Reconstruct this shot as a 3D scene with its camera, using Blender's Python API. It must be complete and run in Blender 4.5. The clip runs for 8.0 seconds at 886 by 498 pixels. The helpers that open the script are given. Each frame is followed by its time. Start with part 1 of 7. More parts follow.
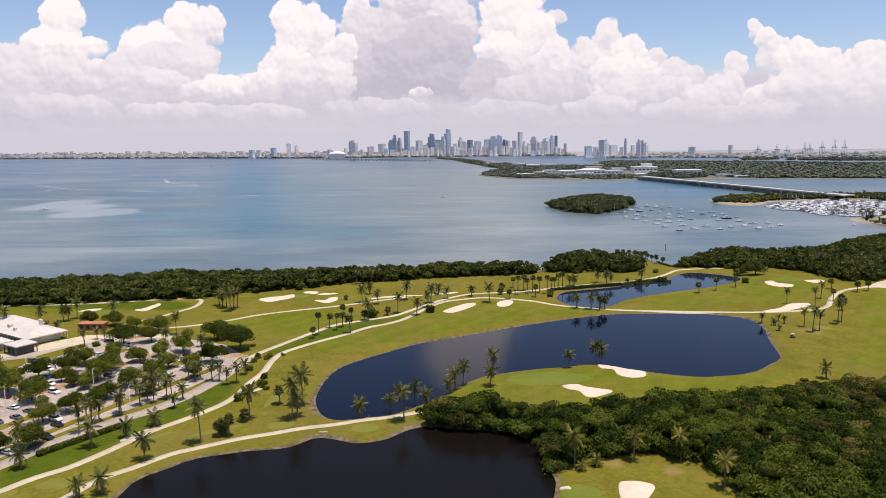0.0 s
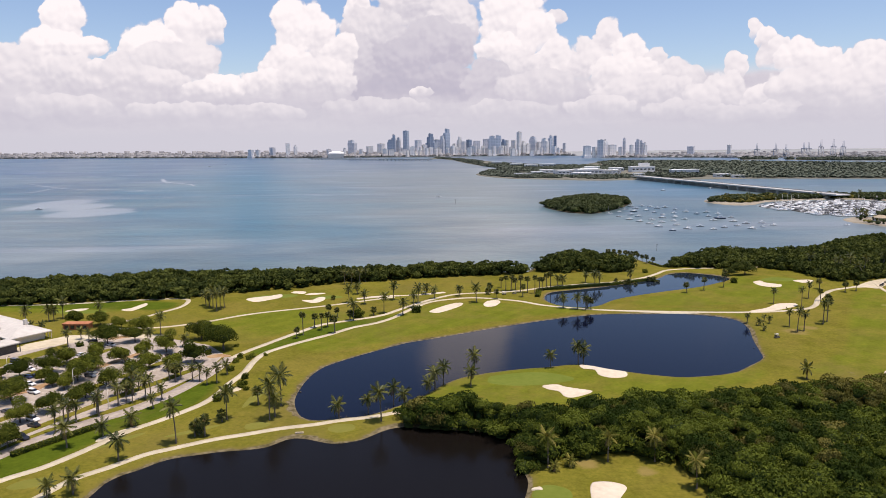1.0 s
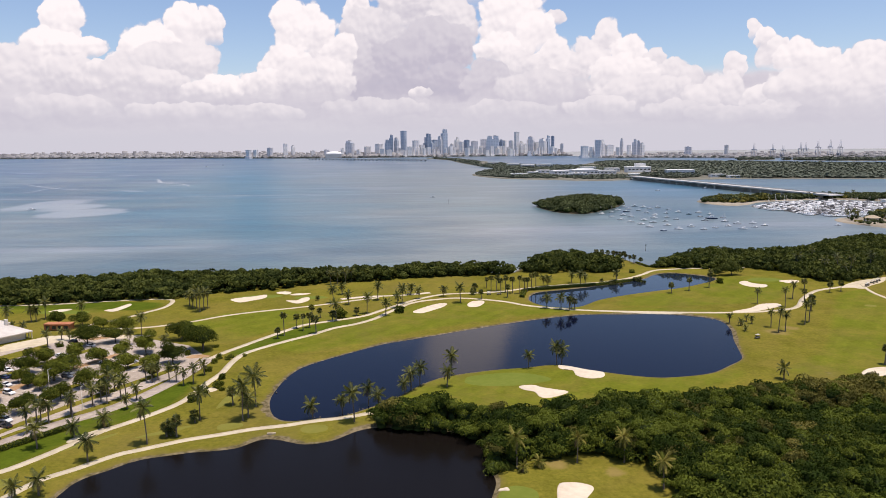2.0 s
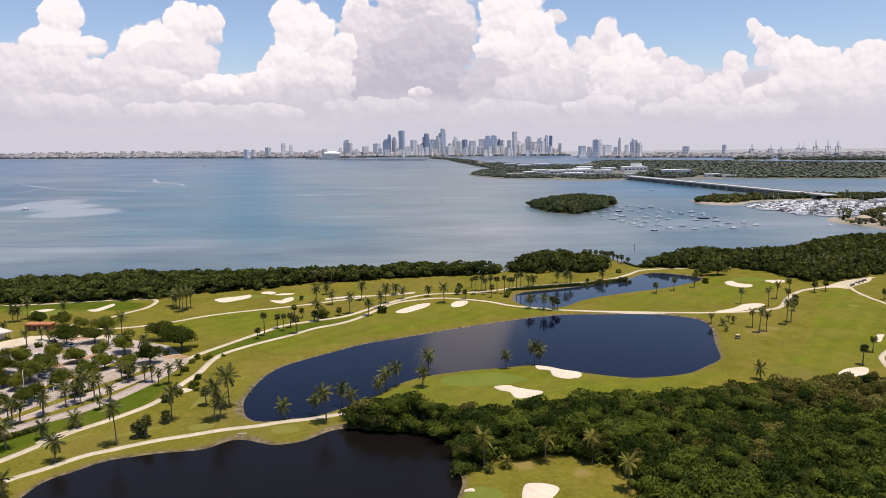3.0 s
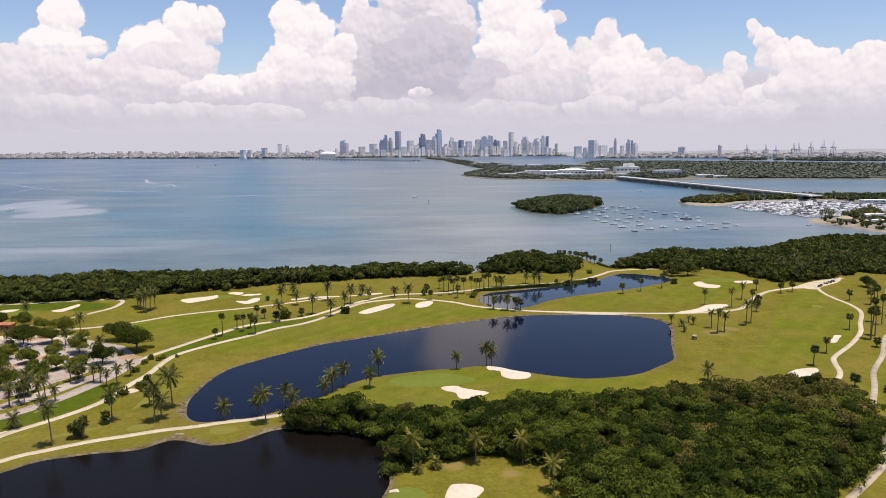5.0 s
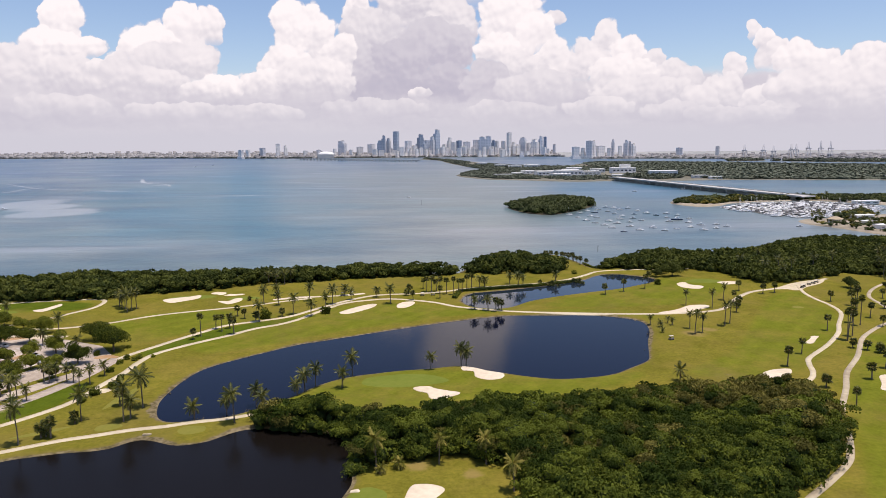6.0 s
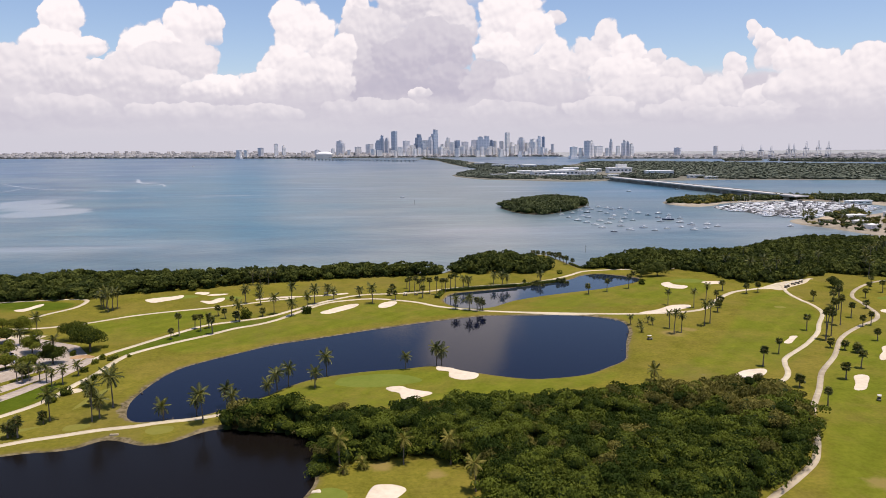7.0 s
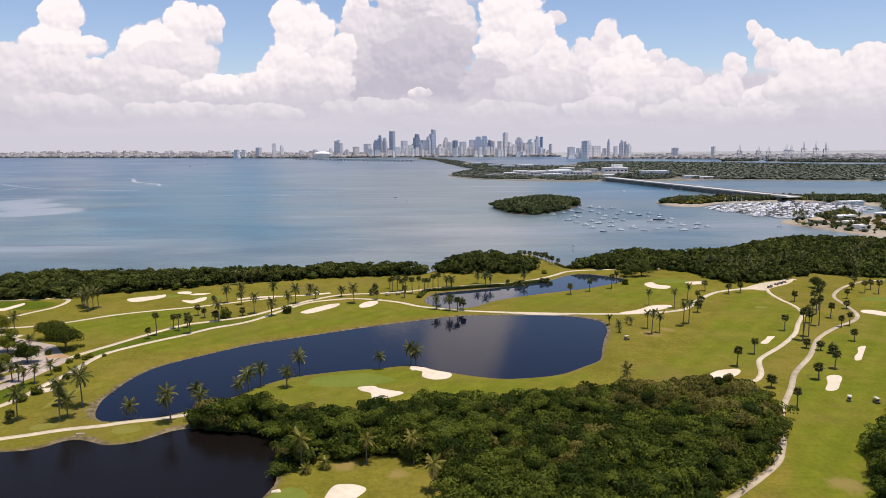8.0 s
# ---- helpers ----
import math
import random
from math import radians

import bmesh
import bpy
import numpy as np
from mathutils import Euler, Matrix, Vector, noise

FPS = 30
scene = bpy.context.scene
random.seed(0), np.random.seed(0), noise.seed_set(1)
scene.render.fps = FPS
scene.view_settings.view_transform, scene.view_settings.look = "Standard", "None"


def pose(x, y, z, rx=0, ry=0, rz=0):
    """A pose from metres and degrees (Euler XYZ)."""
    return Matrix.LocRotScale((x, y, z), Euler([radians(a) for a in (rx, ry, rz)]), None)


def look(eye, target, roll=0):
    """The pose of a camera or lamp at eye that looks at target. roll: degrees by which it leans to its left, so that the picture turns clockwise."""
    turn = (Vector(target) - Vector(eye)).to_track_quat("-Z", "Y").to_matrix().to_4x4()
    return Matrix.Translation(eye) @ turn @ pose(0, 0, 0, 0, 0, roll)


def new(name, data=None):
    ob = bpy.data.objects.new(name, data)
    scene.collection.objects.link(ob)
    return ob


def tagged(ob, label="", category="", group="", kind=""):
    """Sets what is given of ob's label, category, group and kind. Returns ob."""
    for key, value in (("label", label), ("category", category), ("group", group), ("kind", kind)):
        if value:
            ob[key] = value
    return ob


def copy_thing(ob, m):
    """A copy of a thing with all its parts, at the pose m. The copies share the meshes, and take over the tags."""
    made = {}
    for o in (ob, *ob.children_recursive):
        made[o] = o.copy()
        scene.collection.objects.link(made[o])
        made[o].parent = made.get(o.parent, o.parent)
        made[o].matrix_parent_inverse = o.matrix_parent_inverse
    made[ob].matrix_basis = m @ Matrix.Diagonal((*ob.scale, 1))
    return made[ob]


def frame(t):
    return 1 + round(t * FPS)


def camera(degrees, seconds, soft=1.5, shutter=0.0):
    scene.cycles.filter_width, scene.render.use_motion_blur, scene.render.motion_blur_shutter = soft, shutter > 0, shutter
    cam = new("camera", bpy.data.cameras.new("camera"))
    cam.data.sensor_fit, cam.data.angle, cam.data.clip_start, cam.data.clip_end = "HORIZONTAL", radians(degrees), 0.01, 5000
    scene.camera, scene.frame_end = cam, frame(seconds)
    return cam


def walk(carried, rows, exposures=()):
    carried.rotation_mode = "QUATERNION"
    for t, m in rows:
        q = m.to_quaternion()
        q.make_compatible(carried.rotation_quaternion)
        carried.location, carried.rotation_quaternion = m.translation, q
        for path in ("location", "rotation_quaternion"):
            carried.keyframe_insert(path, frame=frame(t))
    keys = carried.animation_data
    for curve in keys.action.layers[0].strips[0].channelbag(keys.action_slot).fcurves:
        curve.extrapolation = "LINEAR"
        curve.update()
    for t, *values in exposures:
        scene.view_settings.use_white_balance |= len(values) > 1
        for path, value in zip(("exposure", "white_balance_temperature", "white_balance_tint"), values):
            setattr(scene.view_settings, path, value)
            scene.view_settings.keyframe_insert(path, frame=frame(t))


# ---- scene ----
cam = camera(62.3, 8.0, soft=0.8)
PATH = [
    (0, (-0.124, -1.474, 90.133), (-0.114, 0.504, 89.838), -0.6),
    (0.5, (3.39, -1.163, 90.144), (3.4, 0.815, 89.849), -0.6),
    (1, (7.24, -1.18, 90.188), (7.249, 0.798, 89.892), -0.6),
    (1.5, (11.328, -1.116, 90.136), (11.338, 0.862, 89.841), -0.6),
    (3, (24.309, -0.533, 90.039), (24.321, 1.445, 89.743), -0.6),
    (3.5, (28.919, -0.481, 90.065), (28.931, 1.497, 89.769), -0.6),
    (4, (33.648, -0.601, 89.958), (33.661, 1.377, 89.663), -0.5),
    (4.5, (38.498, -0.623, 89.928), (38.51, 1.355, 89.633), -0.6),
    (6, (53.306, -0.923, 89.892), (53.319, 1.055, 89.598), -0.5),
    (6.5, (58.114, -0.625, 89.755), (58.127, 1.353, 89.46), -0.5),
    (7, (63.087, -0.44, 89.618), (63.1, 1.538, 89.324), -0.5),
    (7.5, (68.18, -0.405, 89.493), (68.194, 1.574, 89.199), -0.4),
    (8, (73.045, -0.278, 89.396), (73.059, 1.7, 89.102), -0.4),
]
walk(cam, [(t, look(eye, target, roll)) for t, eye, target, roll in PATH], exposures=((0.0, 0.05, 6650, 16), (8.0, 0.05, 6650, 16)))

# ---- light: summer noon sun, sky with towering cumulus ----
SUN_EL, SUN_AZ = radians(79), radians(112)      # azimuth clockwise from +y
sun_dir = Vector((math.sin(SUN_AZ) * math.cos(SUN_EL), math.cos(SUN_AZ) * math.cos(SUN_EL), math.sin(SUN_EL)))
sun = new("sun", bpy.data.lights.new("sun", "SUN"))
sun.data.energy, sun.data.angle, sun.data.color = 4.5, radians(0.5), (1.0, 0.93, 0.83)
sun.matrix_world = look(sun_dir * 1000, (0, 0, 0))

world = bpy.data.worlds.new("sky")
scene.world = world
world.use_nodes = True


class Nodes:
    """Short calls for building node trees."""

    def __init__(self, tree):
        self.tree = tree
        tree.nodes.clear()

    def add(self, kind, **values):
        n = self.tree.nodes.new(kind)
        for k, v in values.items():
            setattr(n, k, v)
        return n

    def plug(self, value, socket):
        if isinstance(value, bpy.types.NodeSocket):
            self.tree.links.new(value, socket)
        elif value is not None:
            socket.default_value = value

    def math(self, op, a, b=None, c=None, clamp=False):
        n = self.add("ShaderNodeMath", operation=op, use_clamp=clamp)
        for i, v in enumerate((a, b, c)):
            self.plug(v, n.inputs[i])
        return n.outputs[0]

    def vec(self, op, a, b=None):
        n = self.add("ShaderNodeVectorMath", operation=op)
        self.plug(a, n.inputs[0])
        self.plug(b, n.inputs["Scale"] if op == "SCALE" else n.inputs[1])
        return n.outputs["Value"] if op in ("LENGTH", "DOT_PRODUCT") else n.outputs[0]

    def noise(self, vector, scale, detail=4.0, rough=0.55, distort=0.0):
        n = self.add("ShaderNodeTexNoise")
        self.plug(vector, n.inputs["Vector"])
        for k, v in (("Scale", scale), ("Detail", detail), ("Roughness", rough), ("Distortion", distort)):
            n.inputs[k].default_value = v
        return n.outputs[0]

    def add_noise_colour(self, vector, scale, detail):
        n = self.add("ShaderNodeTexNoise")
        self.plug(vector, n.inputs["Vector"])
        n.inputs["Scale"].default_value, n.inputs["Detail"].default_value = scale, detail
        return n.outputs[1]

    def cells(self, vector, scale):
        n = self.add("ShaderNodeTexVoronoi", feature="SMOOTH_F1", voronoi_dimensions="2D")
        self.plug(vector, n.inputs["Vector"])
        n.inputs["Scale"].default_value, n.inputs["Smoothness"].default_value = scale, 0.22
        return n.outputs[0]

    def ramp(self, fac, stops, kind="LINEAR"):
        n = self.add("ShaderNodeValToRGB")
        n.color_ramp.interpolation = kind
        el = n.color_ramp.elements
        el.remove(el[1])
        for i, (p, c) in enumerate(stops):
            e = el[0] if i == 0 else el.new(p)
            e.position = p
            e.color = (c, c, c, 1) if isinstance(c, (int, float)) else (*c, 1)
        self.plug(fac, n.inputs[0])
        return n.outputs[0]

    def step(self, v, lo, hi, a=0.0, b=1.0, kind="SMOOTHSTEP"):
        n = self.add("ShaderNodeMapRange", interpolation_type=kind)
        for i, x in enumerate((v, lo, hi, a, b)):
            self.plug(x, n.inputs[i])
        return n.outputs[0]

    def mix(self, fac, a, b, blend="MIX"):
        n = self.add("ShaderNodeMix", data_type="RGBA", blend_type=blend)
        for k, v in ((0, fac), (6, a), (7, b)):
            if isinstance(v, tuple):
                v = (*v, 1)
            self.plug(v, n.inputs[k])
        return n.outputs[2]

    def xyz(self, x, y, z=0.0):
        n = self.add("ShaderNodeCombineXYZ")
        for i, v in enumerate((x, y, z)):
            self.plug(v, n.inputs[i])
        return n.outputs[0]

    def split(self, v):
        n = self.add("ShaderNodeSeparateXYZ")
        self.plug(v, n.inputs[0])
        return n.outputs


def build_sky():
    k = Nodes(world.node_tree)
    sky = k.add("ShaderNodeTexSky", sky_type="NISHITA", sun_disc=False, sun_elevation=SUN_EL, sun_rotation=SUN_AZ)
    sky.air_density, sky.dust_density, sky.ozone_density = 1.0, 0.3, 1.2
    clear = k.vec("MULTIPLY", sky.outputs[0], (SKY * 0.95, SKY * 0.99, SKY * 1.10))
    d = k.split(k.add("ShaderNodeTexCoord").outputs["Generated"])
    az = k.math("ARCTAN2", d[0], d[1])
    el = k.math("ARCSINE", d[2])
    p = k.xyz(az, el, 0.0)
    # cauliflower lumps at three scales; the outlines and the shading both follow them
    warp = k.vec("SCALE", k.vec("SUBTRACT", k.add_noise_colour(p, 16, 3.0), (0.5, 0.5, 0.5)), 0.024)

    def lumps(q):
        q = k.vec("ADD", q, warp)
        big, mid, small = (k.cells(q, n) for n in (17, 44, 115))
        h = k.math("ADD", k.math("MULTIPLY", big, 0.52), k.math("MULTIPLY", mid, 0.34))
        h = k.math("ADD", h, k.math("MULTIPLY", small, 0.17))
        return k.math("SUBTRACT", 0.43, h)

    lump = lumps(p)
    # relief: the same lumps sampled a little towards the sun
    relief = k.math("SUBTRACT", lump, lumps(k.vec("ADD", p, (0.0025, 0.0055, 0.0))))
    fine = k.vec("SCALE", k.vec("SUBTRACT", k.add_noise_colour(p, 45, 5.0), (0.5, 0.5, 0.5)), 0.016)
    q = k.vec("ADD", k.vec("ADD", p, fine), k.vec("SCALE", warp, 0.5))
    puffed = k.math("MULTIPLY", lump, 0.66)
    rim = k.step(el, 0.185, 0.26, 0.98, 1.35)       # wispier edges high up
    # the hazy cloud deck behind everything, with long flat bases
    deck = k.noise(k.vec("MULTIPLY", q, (5.0, 34.0, 1.0)), 1.0, 5, 0.55)
    lit = k.math("ADD", k.step(el, 0.02, 0.10, 0.58, 0.66), k.math("MULTIPLY", k.math("SUBTRACT", deck, 0.5), 0.60))
    cover = k.step(k.math("ADD", el, k.math("MULTIPLY", k.math("SUBTRACT", deck, 0.5), 0.03)), 0.072, 0.092, 1.0, 0.0)
    # heaps of cloud, each a rounded head with a bright top and a grey base that melts into those below
    for heap in (CLOUD_GREAT, CLOUD_WEST, CLOUD_MID, CLOUD_EAST, CLOUD_FAREAST, CLOUD_BANK):
        for i, (a, e, ra, re_, top, base) in enumerate(heap):
            if i % 4 == 0:      # worked out one after another, so that few values are held at a time
                q = k.vec("ADD", q, k.vec("SCALE", k.xyz(lit, cover), 1e-6))
            w = k.add("ShaderNodeVectorMath", operation="MULTIPLY_ADD")
            k.plug(q, w.inputs[0])
            w.inputs[1].default_value, w.inputs[2].default_value = (1 / ra, 1 / re_, 0), (-a / ra, -e / re_, 0)
            up = k.split(w.outputs[0])[1]
            reach = k.math("SUBTRACT", k.vec("LENGTH", w.outputs[0]), puffed)
            over = k.math("MULTIPLY", k.step(reach, 0.86, rim, 1.0, 0.0), k.step(up, -1.05, -0.25))
            cover = k.math("MAXIMUM", cover, over)
            tone = k.step(k.math("ADD", up, k.math("MULTIPLY", relief, 1.5)), -0.90, 0.70, base, top)
            lit = k.math("ADD", lit, k.math("MULTIPLY", k.math("SUBTRACT", tone, lit), over))
    # scattered fair-weather cloud over the rest of the dome
    high = k.math("MULTIPLY", k.step(k.noise(k.xyz(d[0], d[1], d[2]), 3.2, 7, 0.6), 0.60, 0.74), k.step(el, 0.2, 0.3))
    lit = k.math("ADD", lit, k.math("MULTIPLY", k.step(el, 0.2, 0.3), k.math("SUBTRACT", 0.85, lit)))
    cover = k.math("MAXIMUM", cover, k.math("MULTIPLY", high, 0.8))
    lit = k.math("ADD", lit, k.math("MULTIPLY", relief, RELIEF))
    lit = k.math("ADD", lit, k.math("MULTIPLY", k.math("SUBTRACT", k.noise(q, 34, 5, 0.6), 0.5), 0.16), clamp=True)
    puff = k.ramp(lit, [(0.0, (0.44, 0.44, 0.56)), (0.45, (0.58, 0.565, 0.655)), (0.70, (0.755, 0.740, 0.790)), (0.95, (1.04, 1.0, 1.0))])
    puff = k.vec("SCALE", puff, CLOUD)
    colour = k.mix(cover, clear, puff)
    colour = k.mix(k.step(el, -0.02, 0.075), HAZE, colour)
    colour = k.mix(k.step(el, 0.0, 0.02), HAZE, colour)
    bg = k.add("ShaderNodeBackground")
    k.plug(colour, bg.inputs[0])
    bg.inputs[1].default_value = 1.0
    out = k.add("ShaderNodeOutputWorld")
    k.tree.links.new(bg.outputs[0], out.inputs[0])


SKY, CLOUD, HAZE, RELIEF = 0.114, 0.92, (0.598, 0.604, 0.672), 0.20
# cloud heads: azimuth, height, half width, half height (radians), brightness of the top and of the base
CLOUD_WEST = [(-0.457, 0.121, 0.026, 0.026, 0.93, 0.75), (-0.319, 0.12, 0.035, 0.031, 0.92, 0.75), (-0.456, 0.144, 0.026, 0.029, 0.97, 0.79), (-0.466, 0.153, 0.015, 0.014, 0.97, 0.85), (-0.468, 0.109, 0.043, 0.028, 0.96, 0.71), (-0.429, 0.11, 0.021, 0.017, 0.94, 0.73), (-0.491, 0.078, 0.039, 0.026, 0.85, 0.61), (-0.446, 0.076, 0.05, 0.026, 0.83, 0.57), (-0.291, 0.14, 0.022, 0.031, 0.94, 0.73), (-0.321, 0.145, 0.026, 0.029, 0.97, 0.81), (-0.306, 0.103, 0.031, 0.035, 0.83, 0.65), (-0.359, 0.117, 0.036, 0.032, 0.97, 0.77), (-0.384, 0.109, 0.017, 0.019, 0.95, 0.75), (-0.334, 0.093, 0.055, 0.035, 0.81, 0.65), (-0.402, 0.089, 0.018, 0.019, 0.92, 0.69), (-0.371, 0.071, 0.061, 0.028, 0.83, 0.59)]
CLOUD_MID = [(-0.18, 0.128, 0.036, 0.035, 0.94, 0.75), (-0.516, 0.083, 0.034, 0.035, 0.83, 0.65), (-0.419, 0.086, 0.017, 0.015, 0.92, 0.69), (-0.143, 0.102, 0.038, 0.035, 0.9, 0.69), (-0.189, 0.153, 0.027, 0.028, 0.97, 0.83), (-0.163, 0.133, 0.035, 0.04, 0.95, 0.75), (-0.128, 0.113, 0.026, 0.026, 0.93, 0.71), (-0.198, 0.098, 0.042, 0.034, 0.92, 0.73), (-0.228, 0.074, 0.039, 0.022, 0.92, 0.69), (-0.159, 0.08, 0.053, 0.034, 0.87, 0.63), (-0.279, 0.068, 0.033, 0.02, 0.95, 0.65), (-0.308, 0.065, 0.025, 0.014, 0.9, 0.63)]
CLOUD_GREAT = [(0.033, 0.263, 0.052, 0.069, 0.79, 0.56), (-0.052, 0.207, 0.051, 0.046, 0.92, 0.66), (0.058, 0.217, 0.054, 0.054, 0.94, 0.7), (-0.103, 0.164, 0.021, 0.04, 0.94, 0.62), (-0.02, 0.166, 0.077, 0.058, 0.81, 0.5), (-0.08, 0.136, 0.048, 0.046, 0.77, 0.52), (0.021, 0.148, 0.04, 0.046, 0.81, 0.52), (-0.002, 0.113, 0.06, 0.046, 0.61, 0.36), (-0.062, 0.088, 0.071, 0.048, 0.53, 0.3), (-0.11, 0.102, 0.031, 0.039, 0.69, 0.45), (0.013, 0.076, 0.051, 0.031, 0.51, 0.3), (-0.023, 0.062, 0.017, 0.01, 0.85, 0.56)]
CLOUD_EAST = [(0.099, 0.119, 0.048, 0.046, 0.87, 0.65), (0.153, 0.153, 0.018, 0.013, 0.8, 0.71), (0.099, 0.157, 0.048, 0.048, 0.94, 0.79), (0.131, 0.134, 0.029, 0.034, 0.94, 0.81), (0.084, 0.114, 0.04, 0.026, 0.94, 0.73), (0.151, 0.1, 0.034, 0.031, 0.91, 0.69), (0.114, 0.092, 0.044, 0.028, 0.84, 0.59), (0.067, 0.079, 0.035, 0.034, 0.62, 0.51), (0.176, 0.088, 0.03, 0.035, 0.89, 0.67), (0.221, 0.12, 0.02, 0.028, 0.88, 0.69), (0.199, 0.097, 0.033, 0.032, 0.86, 0.69), (0.25, 0.105, 0.027, 0.025, 0.94, 0.75), (0.282, 0.1, 0.016, 0.019, 0.82, 0.65), (0.304, 0.08, 0.029, 0.025, 0.82, 0.65), (0.246, 0.081, 0.046, 0.028, 0.91, 0.71)]
CLOUD_FAREAST = [(0.42, 0.097, 0.021, 0.026, 0.86, 0.71), (0.133, 0.064, 0.061, 0.028, 0.74, 0.57), (0.329, 0.072, 0.019, 0.02, 0.8, 0.65), (0.271, 0.055, 0.067, 0.025, 0.82, 0.63), (0.377, 0.082, 0.015, 0.023, 0.86, 0.71), (0.367, 0.058, 0.033, 0.023, 0.86, 0.67), (0.339, 0.048, 0.023, 0.02, 0.84, 0.67), (0.398, 0.131, 0.009, 0.013, 0.89, 0.75), (0.41, 0.117, 0.014, 0.015, 0.89, 0.73), (0.426, 0.103, 0.015, 0.017, 0.89, 0.73), (0.449, 0.091, 0.032, 0.025, 0.93, 0.73), (0.476, 0.088, 0.027, 0.022, 0.91, 0.71), (0.504, 0.08, 0.027, 0.022, 0.9, 0.71), (0.527, 0.089, 0.028, 0.025, 0.9, 0.73), (0.55, 0.077, 0.033, 0.032, 0.9, 0.71)]
CLOUD_BANK = [(-0.396, 0.082, 0.031, 0.026, 0.82, 0.65), (0.413, 0.048, 0.031, 0.019, 0.89, 0.67), (0.432, 0.036, 0.025, 0.014, 0.87, 0.65), (0.468, 0.06, 0.058, 0.029, 0.84, 0.65), (0.53, 0.049, 0.057, 0.034, 0.82, 0.63), (0.214, 0.04, 0.053, 0.015, 0.82, 0.61), (0.307, 0.034, 0.044, 0.014, 0.8, 0.61), (-0.344, 0.039, 0.058, 0.014, 0.8, 0.61), (-0.458, 0.042, 0.062, 0.017, 0.76, 0.57), (-0.24, 0.037, 0.067, 0.014, 0.78, 0.6), (-0.085, 0.044, 0.077, 0.014, 0.74, 0.59), (0.096, 0.038, 0.069, 0.014, 0.74, 0.57), (0.381, 0.027, 0.064, 0.014, 0.78, 0.61)]
build_sky()

# ---- materials ----
def material(name, dark, light, scale=1.0, rough=0.8, big=0.05, bump=0.0, metal=0.0, spec=0.5, random_shift=0.0, translucent=0.0, island=False, own=0.0, extra=None):
    """A surface with grain (scale per metre) and large stains (big per metre) between a dark and a light colour."""
    m = bpy.data.materials.new(name)
    m.use_nodes = True
    k = Nodes(m.node_tree)
    pos = k.add("ShaderNodeNewGeometry")
    p = pos.outputs["Position"]
    grain = k.noise(p, scale, 5, 0.6)
    stain = k.noise(p, big, 4, 0.55)
    f = k.math("ADD", k.math("MULTIPLY", grain, 0.5), k.math("MULTIPLY", stain, 0.5))
    if random_shift:
        r = pos.outputs["Random Per Island"] if island else k.add("ShaderNodeObjectInfo").outputs["Random"]
        f = k.math("ADD", f, k.math("MULTIPLY", k.math("SUBTRACT", r, 0.5), random_shift))
    if own:         # each tree its own tone
        f = k.math("ADD", f, k.math("MULTIPLY", k.math("SUBTRACT", k.add("ShaderNodeObjectInfo").outputs["Random"], 0.5), own))
    if island:
        f = k.math("ADD", f, k.math("MULTIPLY", k.add("ShaderNodeAttribute", attribute_name="tone").outputs["Fac"], 0.62))
    f = k.step(f, 0.28, 0.74)
    col = k.mix(f, dark, light)
    if extra:
        col = extra(k, p, col)
    b = k.add("ShaderNodeBsdfPrincipled")
    k.plug(col, b.inputs["Base Color"])
    b.inputs["Roughness"].default_value, b.inputs["Metallic"].default_value = rough, metal
    b.inputs["Specular IOR Level"].default_value = spec
    if bump:
        n = k.add("ShaderNodeBump")
        n.inputs["Strength"].default_value, n.inputs["Distance"].default_value = 0.6, bump
        k.plug(grain, n.inputs["Height"])
        k.plug(n.outputs[0], b.inputs["Normal"])
    surface = b.outputs[0]
    if translucent:
        t = k.add("ShaderNodeBsdfTranslucent")
        k.plug(k.mix(1.0, col, (1.0, 1.0, 0.55), "MULTIPLY"), t.inputs[0])
        mx = k.add("ShaderNodeMixShader")
        mx.inputs[0].default_value = translucent
        k.plug(surface, mx.inputs[1])
        k.plug(t.outputs[0], mx.inputs[2])
        surface = mx.outputs[0]
    k.tree.links.new(surface, k.add("ShaderNodeOutputMaterial").inputs[0])
    return m


